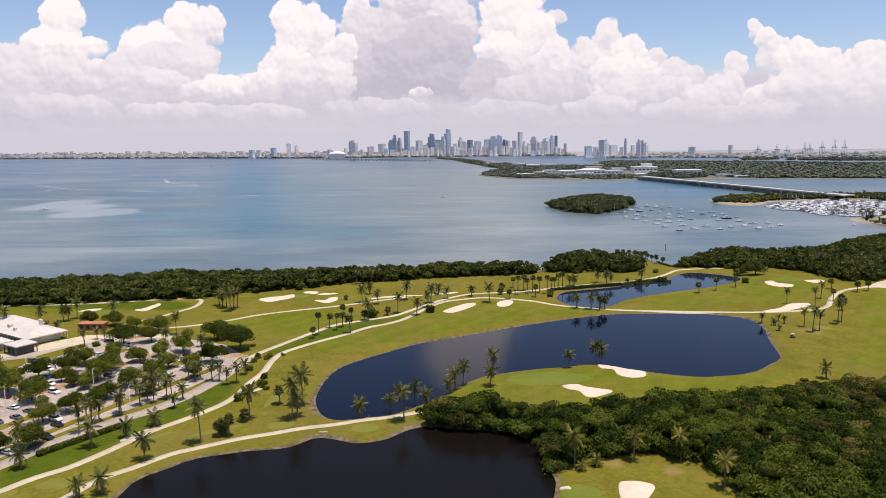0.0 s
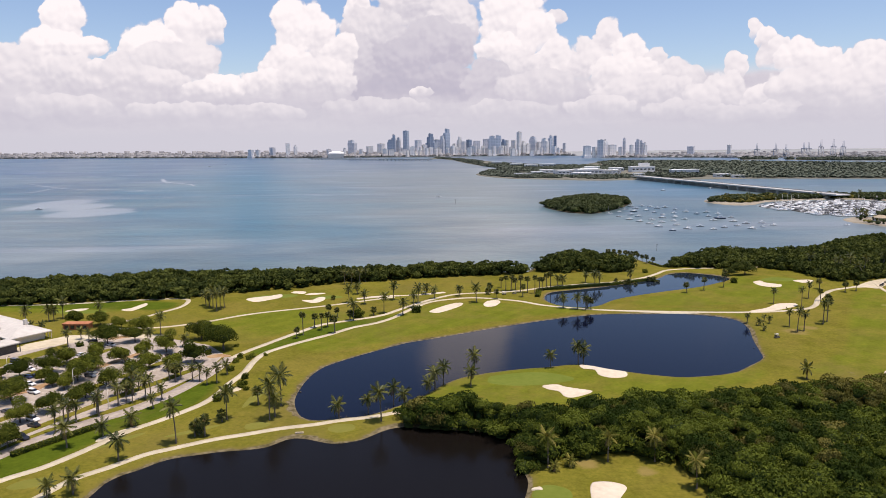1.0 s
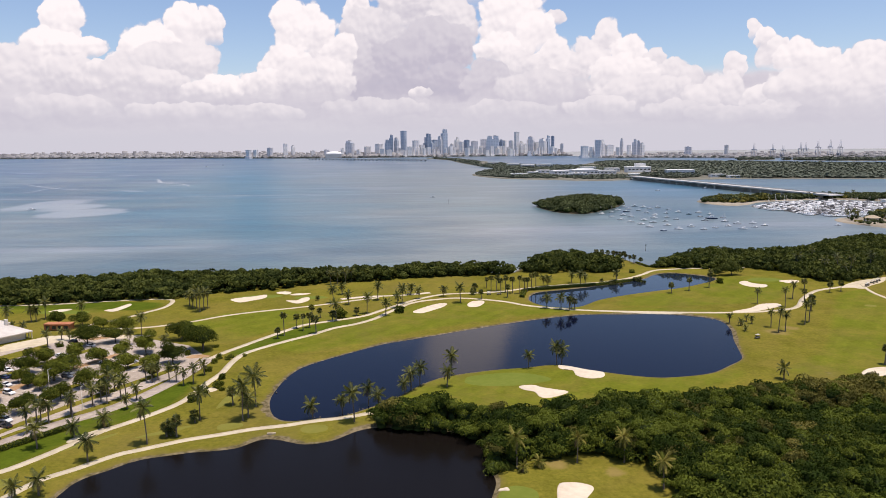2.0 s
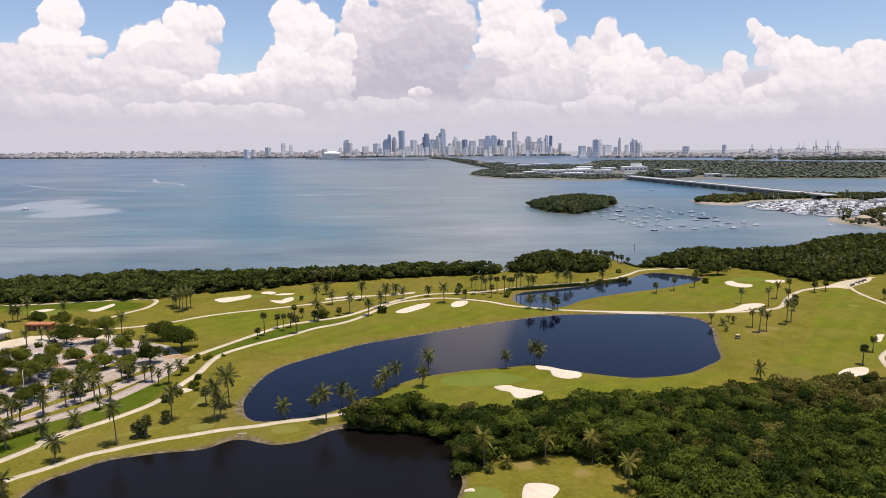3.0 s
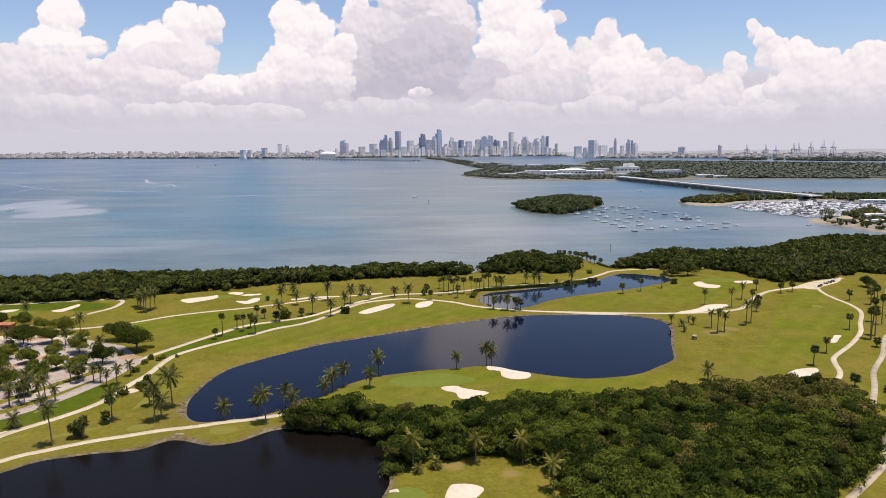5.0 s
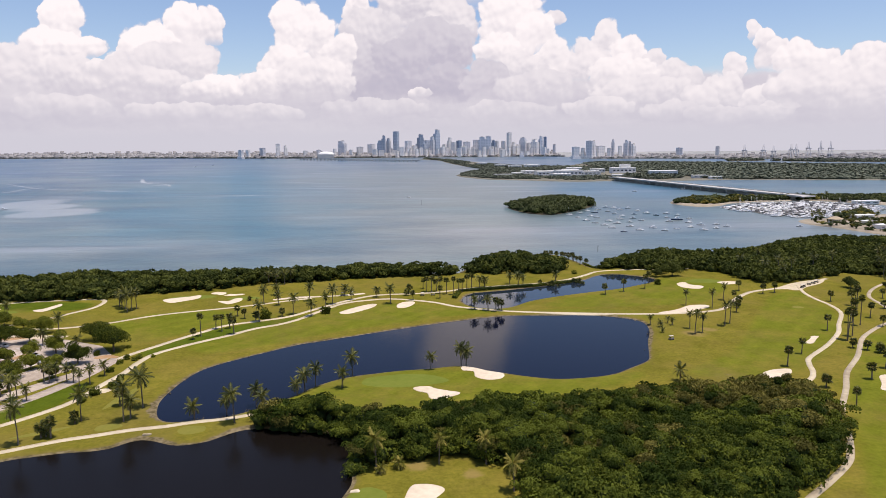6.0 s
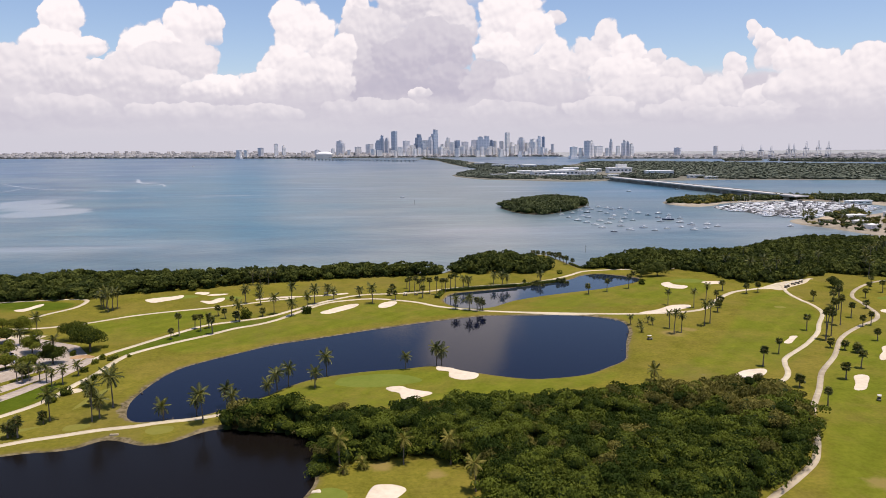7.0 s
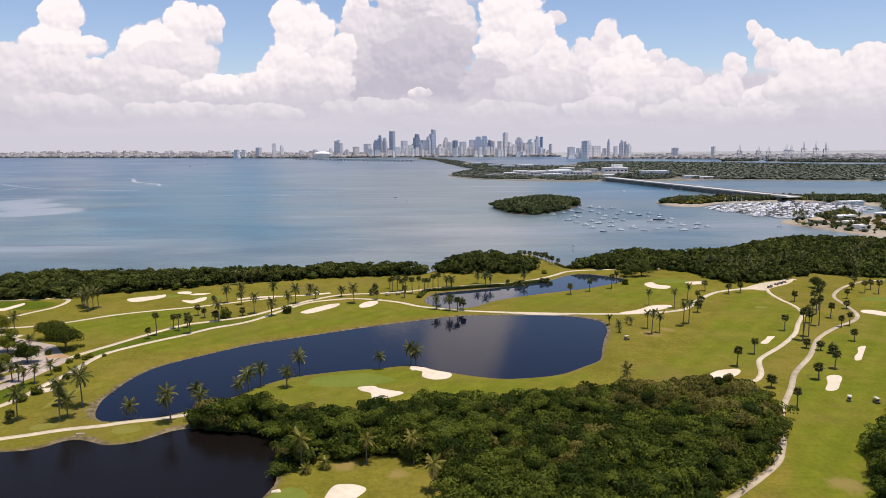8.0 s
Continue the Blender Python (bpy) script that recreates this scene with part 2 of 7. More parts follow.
def turf(k, p, col):
    """Mown zones, dry patches and the bare rim of the ponds."""
    a = k.add("ShaderNodeAttribute", attribute_name="mown").outputs["Fac"]
    w = k.add("ShaderNodeAttribute", attribute_name="watered").outputs["Fac"]
    n = k.noise(p, 0.035, 5, 0.6)
    dry = k.step(k.math("ADD", n, k.math("MULTIPLY", k.noise(p, 0.3, 4, 0.6), 0.25)), 0.56, 0.76)
    col = k.mix(a, col, k.mix(k.noise(p, 0.12, 4), (0.098, 0.118, 0.011), (0.164, 0.168, 0.018)))
    c = k.split(p)
    across = k.math("SUBTRACT", k.math("MULTIPLY", c[0], 0.79), k.math("MULTIPLY", c[1], 0.61))
    across = k.math("ADD", across, k.math("MULTIPLY", k.noise(p, 0.02, 2), 8.0))
    stripe = k.step(k.math("SINE", k.math("MULTIPLY", across, 0.62)), -0.5, 0.5)
    col = k.mix(k.math("MULTIPLY", k.math("MULTIPLY", a, stripe), 0.22), col, (0.082, 0.100, 0.008))
    col = k.mix(k.math("MULTIPLY", dry, 0.45), col, (0.192, 0.148, 0.034))
    col = k.mix(w, col, k.mix(k.noise(p, 0.2, 4), (0.056, 0.084, 0.007), (0.088, 0.114, 0.010)))
    tuft = k.math("ADD", k.math("MULTIPLY", k.noise(p, 0.75, 3, 0.7), 0.55), k.math("MULTIPLY", k.noise(p, 0.16, 4, 0.6), 0.45))
    col = k.mix(1.0, col, k.ramp(tuft, [(0.30, (0.74, 0.76, 0.72)), (0.68, (1.22, 1.20, 1.15))]), "MULTIPLY")
    # worn bare spots
    for bx, by, size in ((170, 324, 6.0), (179, 331, 4.0), (177, 175, 5.0), (47, 189, 4.0), (62, 184, 3.0), (262, 398, 4.0)):
        gap = k.vec("LENGTH", k.vec("SUBTRACT", k.vec("MULTIPLY", p, (1.0, 1.0, 0.0)), (bx, by, 0.0)))
        gap = k.math("ADD", gap, k.math("MULTIPLY", k.math("SUBTRACT", k.noise(p, 0.25, 4, 0.6), 0.5), size * 1.6))
        col = k.mix(k.step(gap, size * 0.4, size * 1.2, 0.6, 0.0), col, (0.27, 0.19, 0.075))
    z = k.split(p)[2]
    wavy = k.math("ADD", k.math("MULTIPLY", k.math("SUBTRACT", k.noise(p, 0.35, 4), 0.5), 0.5), k.math("MULTIPLY", k.math("SUBTRACT", k.noise(p, 0.045, 3), 0.5), 0.9))
    edge = k.math("ADD", z, wavy)
    # trampled, eroded banks at the lake's end and at the outfall
    for bx, by, near, wide, amount in ((-52, 232, 8, 26, 0.30), (-36, 213, 3, 13, 0.32), (-8, 217, 3, 14, 0.25), (150, 322, 6, 34, 0.20)):
        gap = k.vec("LENGTH", k.vec("SUBTRACT", k.vec("MULTIPLY", p, (1.0, 1.0, 0.0)), (bx, by, 0.0)))
        edge = k.math("SUBTRACT", edge, k.step(gap, near, wide, amount, 0.0))
    rough_grass = k.step(edge, 1.0, 1.5, 0.6, 0.0)
    col = k.mix(rough_grass, col, k.mix(k.noise(p, 0.5, 4), (0.105, 0.088, 0.018), (0.195, 0.155, 0.045)))
    rim = k.step(edge, 0.90, 1.06, 1.0, 0.0)
    stony = k.step(k.noise(p, 0.55, 5, 0.65), 0.34, 0.68)
    return k.mix(k.math("MULTIPLY", rim, 0.9), col, k.mix(stony, (0.075, 0.060, 0.030), (0.230, 0.184, 0.115)))


def water(name, deep, rough, ripple, extra=None, scale=0.25, spec=0.5):
    m = bpy.data.materials.new(name)
    m.use_nodes = True
    k = Nodes(m.node_tree)
    p = k.add("ShaderNodeNewGeometry").outputs["Position"]
    b = k.add("ShaderNodeBsdfPrincipled")
    k.plug(extra(k, p) if extra else (*deep, 1), b.inputs["Base Color"])
    b.inputs["Roughness"].default_value, b.inputs["IOR"].default_value = rough, 1.33
    b.inputs["Specular IOR Level"].default_value = spec
    n = k.add("ShaderNodeBump")
    n.inputs["Strength"].default_value, n.inputs["Distance"].default_value = 1.0, ripple
    k.plug(k.noise(p, scale, 4, 0.6), n.inputs["Height"])
    k.plug(n.outputs[0], b.inputs["Normal"])
    k.tree.links.new(b.outputs[0], k.add("ShaderNodeOutputMaterial").inputs[0])
    return m


def bay_colour(k, p):
    """Shoals, weed beds, wind lanes, painted cloud reflection near the shore, and the pale plume of stirred-up silt."""
    s = k.split(p)
    lanes = k.noise(k.vec("MULTIPLY", p, (0.0016, 0.011, 1.0)), 1.0, 5, 0.6, 0.6)
    shoal = k.noise(k.vec("MULTIPLY", p, (0.0022, 0.0036, 1.0)), 1.0, 4, 0.55)
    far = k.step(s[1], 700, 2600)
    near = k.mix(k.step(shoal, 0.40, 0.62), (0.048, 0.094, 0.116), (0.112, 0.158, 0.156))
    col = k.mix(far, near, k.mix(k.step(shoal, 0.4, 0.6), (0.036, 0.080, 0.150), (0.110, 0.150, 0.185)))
    # pale grey silt to the east; along the shore, cloud reflection painted as pale patches
    wander = k.math("MULTIPLY", k.math("SUBTRACT", k.noise(k.vec("MULTIPLY", p, (0.0022, 0.0042, 1.0)), 1.0, 5, 0.6), 0.5), 520.0)
    along = k.math("ADD", k.math("ADD", s[0], k.math("MULTIPLY", s[1], 0.27)), wander)
    east = k.math("MULTIPLY", k.step(along, 60, 330), k.step(s[1], 1500, 3000, 1.0, 0.35))
    east = k.math("MULTIPLY", east, k.step(s[0], 90, 300, 1.0, 0.15))
    col = k.mix(k.math("MULTIPLY", east, 0.70), col, (0.138, 0.172, 0.168))
    pale = k.math("MULTIPLY", k.step(k.noise(k.vec("MULTIPLY", p, (0.0030, 0.0042, 1.0)), 1.0, 4, 0.55), 0.42, 0.60), k.step(s[1], 620, 1250, 1.0, 0.0))
    col = k.mix(k.math("MULTIPLY", pale, 0.8), col, (0.190, 0.212, 0.204))
    # a deeper turquoise channel out across the bay
    gully = k.math("MULTIPLY", k.step(k.math("ABSOLUTE", along), 30, 260, 1.0, 0.0), k.step(s[1], 520, 800))
    gully = k.math("MULTIPLY", gully, k.step(s[1], 1700, 3000, 1.0, 0.1))
    col = k.mix(k.math("MULTIPLY", gully, 0.66), col, (0.024, 0.125, 0.180))
    west = k.math("MULTIPLY", k.step(k.noise(k.vec("MULTIPLY", p, (0.0034, 0.0085, 1.0)), 1.0, 5, 0.6, 0.5), 0.50, 0.66), k.step(s[1], 640, 900))
    col = k.mix(k.math("MULTIPLY", west, 0.45), col, (0.040, 0.125, 0.150))
    # the green shallows in the channel by the mooring
    dx, dy = k.math("DIVIDE", k.math("SUBTRACT", s[0], 380.0), 150.0), k.math("DIVIDE", k.math("SUBTRACT", s[1], 1330.0), 260.0)
    pool = k.math("ADD", k.math("MULTIPLY", dx, dx), k.math("MULTIPLY", dy, dy))
    col = k.mix(k.step(pool, 0.1, 1.2, 0.75, 0.0), col, (0.026, 0.105, 0.170))
    col = k.mix(k.math("MULTIPLY", k.step(lanes, 0.54, 0.68), 0.40), col, (0.27, 0.28, 0.31))
    wake = k.noise(k.vec("MULTIPLY", p, (0.0022, 0.034, 1.0)), 1.0, 6, 0.62, 1.2)
    col = k.mix(k.math("MULTIPLY", k.step(wake, 0.60, 0.68), k.math("MULTIPLY", k.step(s[1], 900, 1300), 0.5)), col, (0.42, 0.43, 0.46))
    # cat's-paws and slicks, their change of reflection put into the colour
    slick = k.noise(k.vec("MULTIPLY", p, (0.0085, 0.040, 1.0)), 1.0, 6, 0.65, 0.5)
    col = k.mix(1.0, col, k.ramp(slick, [(0.32, 0.78), (0.50, 1.0), (0.68, 1.26)]), "MULTIPLY")
    weed = k.noise(k.vec("MULTIPLY", p, (0.004, 0.012, 1.0)), 1.0, 5, 0.6, 0.4)
    col = k.mix(k.math("MULTIPLY", k.step(weed, 0.52, 0.66), 0.35), col, (0.05, 0.085, 0.12))
    r = None
    for cx, cy, rx, ry in ((-562, 1095, 46, 100), (-448, 955, 50, 62), (-510, 1040, 40, 62)):
        dx = k.math("DIVIDE", k.math("SUBTRACT", s[0], cx), rx)
        dy = k.math("DIVIDE", k.math("SUBTRACT", s[1], cy), ry)
        q = k.math("ADD", k.math("MULTIPLY", dx, dx), k.math("MULTIPLY", dy, dy))
        r = q if r is None else k.math("MINIMUM", r, q)
    r = k.math("ADD", r, k.math("MULTIPLY", k.math("SUBTRACT", k.noise(p, 0.010, 6, 0.62), 0.5), 2.6))
    return k.mix(k.step(r, 0.55, 1.35, 0.55, 0.0), col, (0.36, 0.38, 0.40))


GRASS = material("turf", (0.108, 0.104, 0.012), (0.190, 0.166, 0.026), 0.9, 0.95, 0.03, 0.05, spec=0.02, extra=turf)
GREEN = material("putting_green", (0.120, 0.150, 0.022), (0.158, 0.180, 0.032), 0.5, 0.9, 0.08, 0.0, spec=0.03)
TEE = material("tee_turf", (0.145, 0.145, 0.02), (0.19, 0.175, 0.032), 0.5, 0.9, 0.08, 0.0, spec=0.15)
SAND = material("bunker_sand", (0.54, 0.45, 0.33), (0.70, 0.61, 0.47), 0.5, 0.95, 0.08, 0.05, spec=0.1)
CONCRETE = material("path_concrete", (0.44, 0.37, 0.25), (0.60, 0.52, 0.37), 0.4, 0.9, 0.05, 0.0, spec=0.2)
WORN_PATH = material("dusty_path_concrete", (0.30, 0.245, 0.165), (0.52, 0.44, 0.31), 0.35, 0.9, 0.06, 0.0, spec=0.2)
ASPHALT = material("worn_asphalt", (0.27, 0.225, 0.182), (0.50, 0.42, 0.345), 0.6, 0.9, 0.07, 0.0, spec=0.2)
MUD = material("shore_mud", (0.045, 0.038, 0.024), (0.11, 0.095, 0.06), 0.6, 0.9, 0.1, spec=0.1)
EARTH = material("bare_earth", (0.28, 0.15, 0.07), (0.44, 0.30, 0.17), 0.6, 0.95, 0.1, 0.05, spec=0.1)
ROCK = material("rip_rap", (0.06, 0.05, 0.034), (0.20, 0.165, 0.118), 1.2, 0.9, 0.2, 0.1, spec=0.2)
POND = water("pond_water", (0.003, 0.0045, 0.014), 0.06, 0.022, scale=0.6, spec=0.17)
# paler copy of the pond water: brighter sky reflection partly put into the colour
NARROW_POND = water("sky_tinted_pond_water", (0.014, 0.022, 0.036), 0.05, 0.012, scale=0.6, spec=0.36)
DARK_POND = water("dark_pond_water", (0.007, 0.0055, 0.0045), 0.20, 0.020, scale=0.8, spec=0.11)
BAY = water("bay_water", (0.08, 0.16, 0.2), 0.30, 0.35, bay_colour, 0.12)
LEAF = material("mangrove_leaf", (0.028, 0.046, 0.0065), (0.120, 0.145, 0.019), 0.5, 0.8, 0.035, spec=0.08, random_shift=0.22, island=True, translucent=0.25)
LEAF_DRY = material("thin_grey_green_leaf", (0.080, 0.077, 0.017), (0.186, 0.164, 0.038), 0.5, 0.8, 0.05, spec=0.08, random_shift=0.35, island=True, translucent=0.2)
LEAF_SHORE = material("shore_mangrove_leaf", (0.040, 0.053, 0.012), (0.098, 0.112, 0.024), 0.5, 0.8, 0.035, spec=0.08, random_shift=0.2, island=True, translucent=0.2)
LEAF_ISLET = material("islet_mangrove_leaf", (0.046, 0.058, 0.024), (0.092, 0.108, 0.044), 0.3, 0.8, 0.03, spec=0.08, random_shift=0.3, island=True, translucent=0.15)
LEAF_TREE = material("shade_tree_leaf", (0.038, 0.053, 0.007), (0.162, 0.176, 0.022), 0.5, 0.8, 0.06, spec=0.08, random_shift=0.35, island=True, translucent=0.25, own=0.42)
FROND = material("palm_frond", (0.032, 0.045, 0.008), (0.190, 0.185, 0.036), 0.8, 0.5, 0.1, spec=0.35, random_shift=0.4, translucent=0.15)
FROND_YELLOW = material("yellowing_palm_frond", (0.085, 0.095, 0.014), (0.30, 0.255, 0.062), 0.8, 0.7, 0.1, spec=0.05, random_shift=0.5)
FROND_DEAD = material("dead_palm_frond", (0.12, 0.08, 0.035), (0.24, 0.17, 0.08), 0.8, 0.8, 0.1, spec=0.2, random_shift=0.4)
BARK = material("palm_bark", (0.12, 0.095, 0.07), (0.24, 0.20, 0.155), 1.5, 0.9, 0.3, 0.03, spec=0.2)
WOOD = material("tree_bark", (0.06, 0.045, 0.035), (0.15, 0.12, 0.09), 1.5, 0.9, 0.3, 0.03, spec=0.2)
# dark leaf tone that paints the shade inside crowns and hedges
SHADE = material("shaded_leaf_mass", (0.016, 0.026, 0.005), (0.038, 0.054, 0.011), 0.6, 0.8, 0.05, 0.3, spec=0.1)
# far woods: distance haze put into the leaf tone and the shade tone
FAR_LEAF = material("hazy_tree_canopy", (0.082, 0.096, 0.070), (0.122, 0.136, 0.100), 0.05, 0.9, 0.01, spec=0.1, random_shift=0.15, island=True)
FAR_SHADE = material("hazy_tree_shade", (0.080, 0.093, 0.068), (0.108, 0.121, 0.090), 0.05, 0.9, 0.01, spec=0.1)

# ---- plan of the land, in metres ----
COAST = [(-5200, 520), (-900, 500), (-341, 462), (-264, 446), (-200, 456), (-170, 470), (-106, 468), (-57, 476), (-29, 482), (4, 494), (40, 490), (66, 488),
         (74, 508), (90, 530), (118, 536), (137, 566), (147, 562), (155, 535), (162, 502), (170, 512), (187, 538), (215, 564), (250, 556), (300, 572), (335, 610),
         (380, 632), (440, 630), (560, 600), (900, 560), (5200, 500), (5200, -5200), (-5200, -5200)]
POND_WEST = [(-43.6, 242.2), (-44.2, 255.5), (-42.9, 270.1), (-39.3, 281.9), (-31.3, 292.2), (-20.9, 303.1), (-9.2, 314.4), (1.8, 320.8), (19.1, 331.2), (41.6, 344.3), (65.3, 356.0), (86.7, 363.9), (107, 364.5), (130, 364), (145, 358),
             (153, 349), (152, 333), (146, 314), (141, 295), (138, 286), (129, 277), (118, 268), (100, 264), (88, 267), (76, 273), (62, 281), (49, 278), (38, 276), (26, 272), (17, 268),
             (8, 259), (2, 249), (-4, 241), (-10, 235), (-17, 229), (-26, 227), (-33, 225), (-39, 229)]
POND_NORTH = [(66, 403), (73, 420), (92, 428), (110, 436), (131, 447), (147, 459), (156, 471), (168, 478), (179, 473), (190, 462), (190, 453), (178, 442), (160, 429), (139, 419), (120, 409), (104, 398), (91, 383), (79, 381), (70, 388)]
POND_SOUTH = [(-110, 130), (-86, 165), (-82, 184), (-77, 190), (-71, 197), (-63, 200), (-57, 202), (-50, 203), (-44, 205), (-39, 211), (-33, 210), (-27, 207), (-22, 207), (-16, 210), (-11, 216), (-4, 219), (8, 216), (20, 214), (29, 205), (29, 187), (30, 181), (26, 166), (14, 140), (-40, 110)]


def curve(pts, closed=False, step=2.0):
    """A smooth Catmull-Rom line through plan points, one point about every step metres."""
    p = np.array(pts, float)
    n = len(p)
    out = []
    for i in range(n if closed else n - 1):
        a, b, c, d = (p[(i + j) % n] if closed else p[min(max(i + j, 0), n - 1)] for j in (-1, 0, 1, 2))
        m = max(2, int(np.hypot(*(c - b)) / step))
        t = (np.arange(m) / m)[:, None]
        out.append(0.5 * (2 * b + (c - a) * t + (2 * a - 5 * b + 4 * c - d) * t ** 2 + (3 * b - a - 3 * c + d) * t ** 3))
    if not closed:
        out.append(p[-1:])
    return np.vstack(out)


def signed(poly, x, y):
    """Distance from a closed line: minus inside, plus outside."""
    best = np.full(x.shape, 1e9)
    inside = np.zeros(x.shape, bool)
    for (ax, ay), (bx, by) in zip(poly, np.roll(poly, -1, 0)):
        ex, ey = bx - ax, by - ay
        t = np.clip(((x - ax) * ex + (y - ay) * ey) / (ex * ex + ey * ey + 1e-9), 0, 1)
        best = np.minimum(best, (x - ax - t * ex) ** 2 + (y - ay - t * ey) ** 2)
        inside ^= ((ay > y) != (by > y)) & (x < ex * (y - ay) / (ey + 1e-12) + ax)
    return np.where(inside, -1, 1) * np.sqrt(best)


def near_signed(poly, x, y, reach=30.0):
    """signed(), worked out only near the line's own box; far off it is just large."""
    out = np.full(x.shape, reach)
    lo, hi = poly.min(0) - reach, poly.max(0) + reach
    m = (x > lo[0]) & (x < hi[0]) & (y > lo[1]) & (y < hi[1])
    if m.any():
        out[m] = signed(poly, x[m], y[m])
    return out


def rolling(x, y):
    """The gentle swells of the course."""
    return 0.35 * np.sin(x / 23 + 1.3 * np.sin(y / 31)) * np.sin(y / 27 + 0.8) + 0.2 * np.sin(x / 11 + y / 17)


LOT = [(-139, 184), (-126, 198), (-122, 208), (-117, 218), (-108, 230), (-101, 241), (-93, 254), (-87, 268), (-84, 284), (-84, 298), (-95, 313), (-120, 326), (-150, 326), (-176, 304), (-196, 284), (-200, 250), (-180, 215)]
lot = np.array(LOT, float)
coast = np.array(COAST, float)
ponds = [curve(p, True, 3.0) for p in (POND_WEST, POND_NORTH, POND_SOUTH)]
POND_Z = 0.7


def ground_z(x, y):
    x, y = np.asarray(x, float), np.asarray(y, float)
    shore = np.clip(-signed(coast, x, y), -30, 30)
    z = np.where(shore > 0, np.minimum(1.5 + 0.6 * rolling(x, y) * np.clip((near_signed(lot, x, y) - 4) / 15, 0, 1), 0.2 + shore * 0.25), np.maximum(shore * 0.3, -4))
    for p in ponds:
        d = near_signed(p, x, y)
        z = np.minimum(z, np.maximum(POND_Z + d * 0.3, -1.0))
    return z


def one_z(x, y):
    return float(ground_z(np.array([x]), np.array([y]))[0])


def mesh_object(name, verts, faces, mats, parent=None, smooth=False, which=None):
    me = bpy.data.meshes.new(name)
    verts, faces = np.asarray(verts, np.float32), np.asarray(faces, np.int32)
    k = faces.shape[1]
    me.vertices.add(len(verts))
    me.vertices.foreach_set("co", verts.ravel())
    me.loops.add(faces.size)
    me.loops.foreach_set("vertex_index", faces.ravel())
    me.polygons.add(len(faces))
    me.polygons.foreach_set("loop_start", np.arange(0, faces.size, k, dtype=np.int32))
    me.update(calc_edges=True)
    for m in mats if isinstance(mats, (list, tuple)) else [mats]:
        me.materials.append(m)
    if which is not None:
        me.polygons.foreach_set("material_index", np.asarray(which, np.int32))
    if smooth:
        me.polygons.foreach_set("use_smooth", np.ones(len(faces), bool))
    ob = new(name, me)
    if parent:
        ob.parent = parent
    return ob


def part(name, bm, mat, parent, label=""):
    """Links a bmesh as one mesh object under a thing or a part."""
    me = bpy.data.meshes.new(name)
    bm.to_mesh(me)
    bm.free()
    me.materials.append(mat)
    ob = new(name, me)
    ob.parent = parent
    return tagged(ob, label)


def axis(lo, hi, fine):
    """Fine steps between lo and hi, growing out to the horizon on both sides."""
    mid = list(np.arange(lo, hi + 0.1, fine))
    g, out = fine, []
    p = hi
    while p < 4950:
        g *= 1.35
        p += g
        out.append(min(p, 4950))
    left, g, p = [], fine, lo
    while p > -4950:
        g *= 1.35
        p -= g
        left.append(max(p, -4950))
    return np.array(left[::-1] + mid + out)


def build_ground():
    xs, ys = axis(-300, 400, 2.5), axis(120, 620, 2.5)
    gx, gy = np.meshgrid(xs, ys)
    gz = ground_z(gx.ravel(), gy.ravel())
    v = np.stack([gx.ravel(), gy.ravel(), gz], 1)
    nx, ny = len(xs), len(ys)
    i = (np.arange(ny - 1)[:, None] * nx + np.arange(nx - 1)[None]).ravel()
    ob = mesh_object("ground", v, np.stack([i, i + 1, i + nx + 1, i + nx], 1), GRASS, smooth=True)
    x, y = v[:, 0], v[:, 1]
    for name, zones in (("mown", FAIRWAYS), ("watered", WATERED)):
        a = np.zeros(len(v))
        for z in zones:
            a = np.maximum(a, np.clip(0.5 - near_signed(curve(z, True, 4), x, y) / 3, 0, 1))
        ob.data.attributes.new(name, "FLOAT", "POINT").data.foreach_set("value", a.astype(np.float32))
    return tagged(ob, "mown golf course grass, green with dry straw-coloured patches", "grass", kind="structure")


FAIRWAYS = [[(-40, 300), (-60, 320), (-30, 352), (10, 392), (60, 382), (130, 368), (160, 352), (150, 372), (100, 374), (40, 352), (0, 330)],
            [(-110, 362), (-70, 380), (-30, 366), (-60, 340), (-80, 318), (-100, 330)],
            [(150, 270), (180, 300), (215, 360), (240, 400), (262, 410), (250, 350), (220, 300), (190, 268), (165, 262)],
            [(110, 385), (140, 380), (190, 385), (215, 410), (230, 450), (200, 460), (180, 435), (140, 412)],
            [(200, 250), (230, 300), (280, 350), (330, 400), (350, 380), (300, 300), (240, 220), (190, 150), (150, 140), (175, 200)],
            [(-20, 240), (10, 262), (40, 276), (90, 264), (130, 268), (110, 250), (60, 238), (20, 232)],
            [(-260, 400), (-200, 398), (-150, 404), (-140, 395), (-170, 380), (-240, 384)]]
WATERED = [[(-74, 302), (-60, 330), (-40, 352), (-18, 362), (-26, 350), (-44, 328), (-60, 312), (-68, 298)],
           [(-122, 195), (-112, 214), (-96, 234), (-84, 258), (-76, 262), (-76, 240), (-92, 216), (-104, 190), (-115, 178)],
           [(-230, 398), (-170, 404), (-140, 400), (-142, 384), (-180, 386), (-230, 392)]]
build_ground()


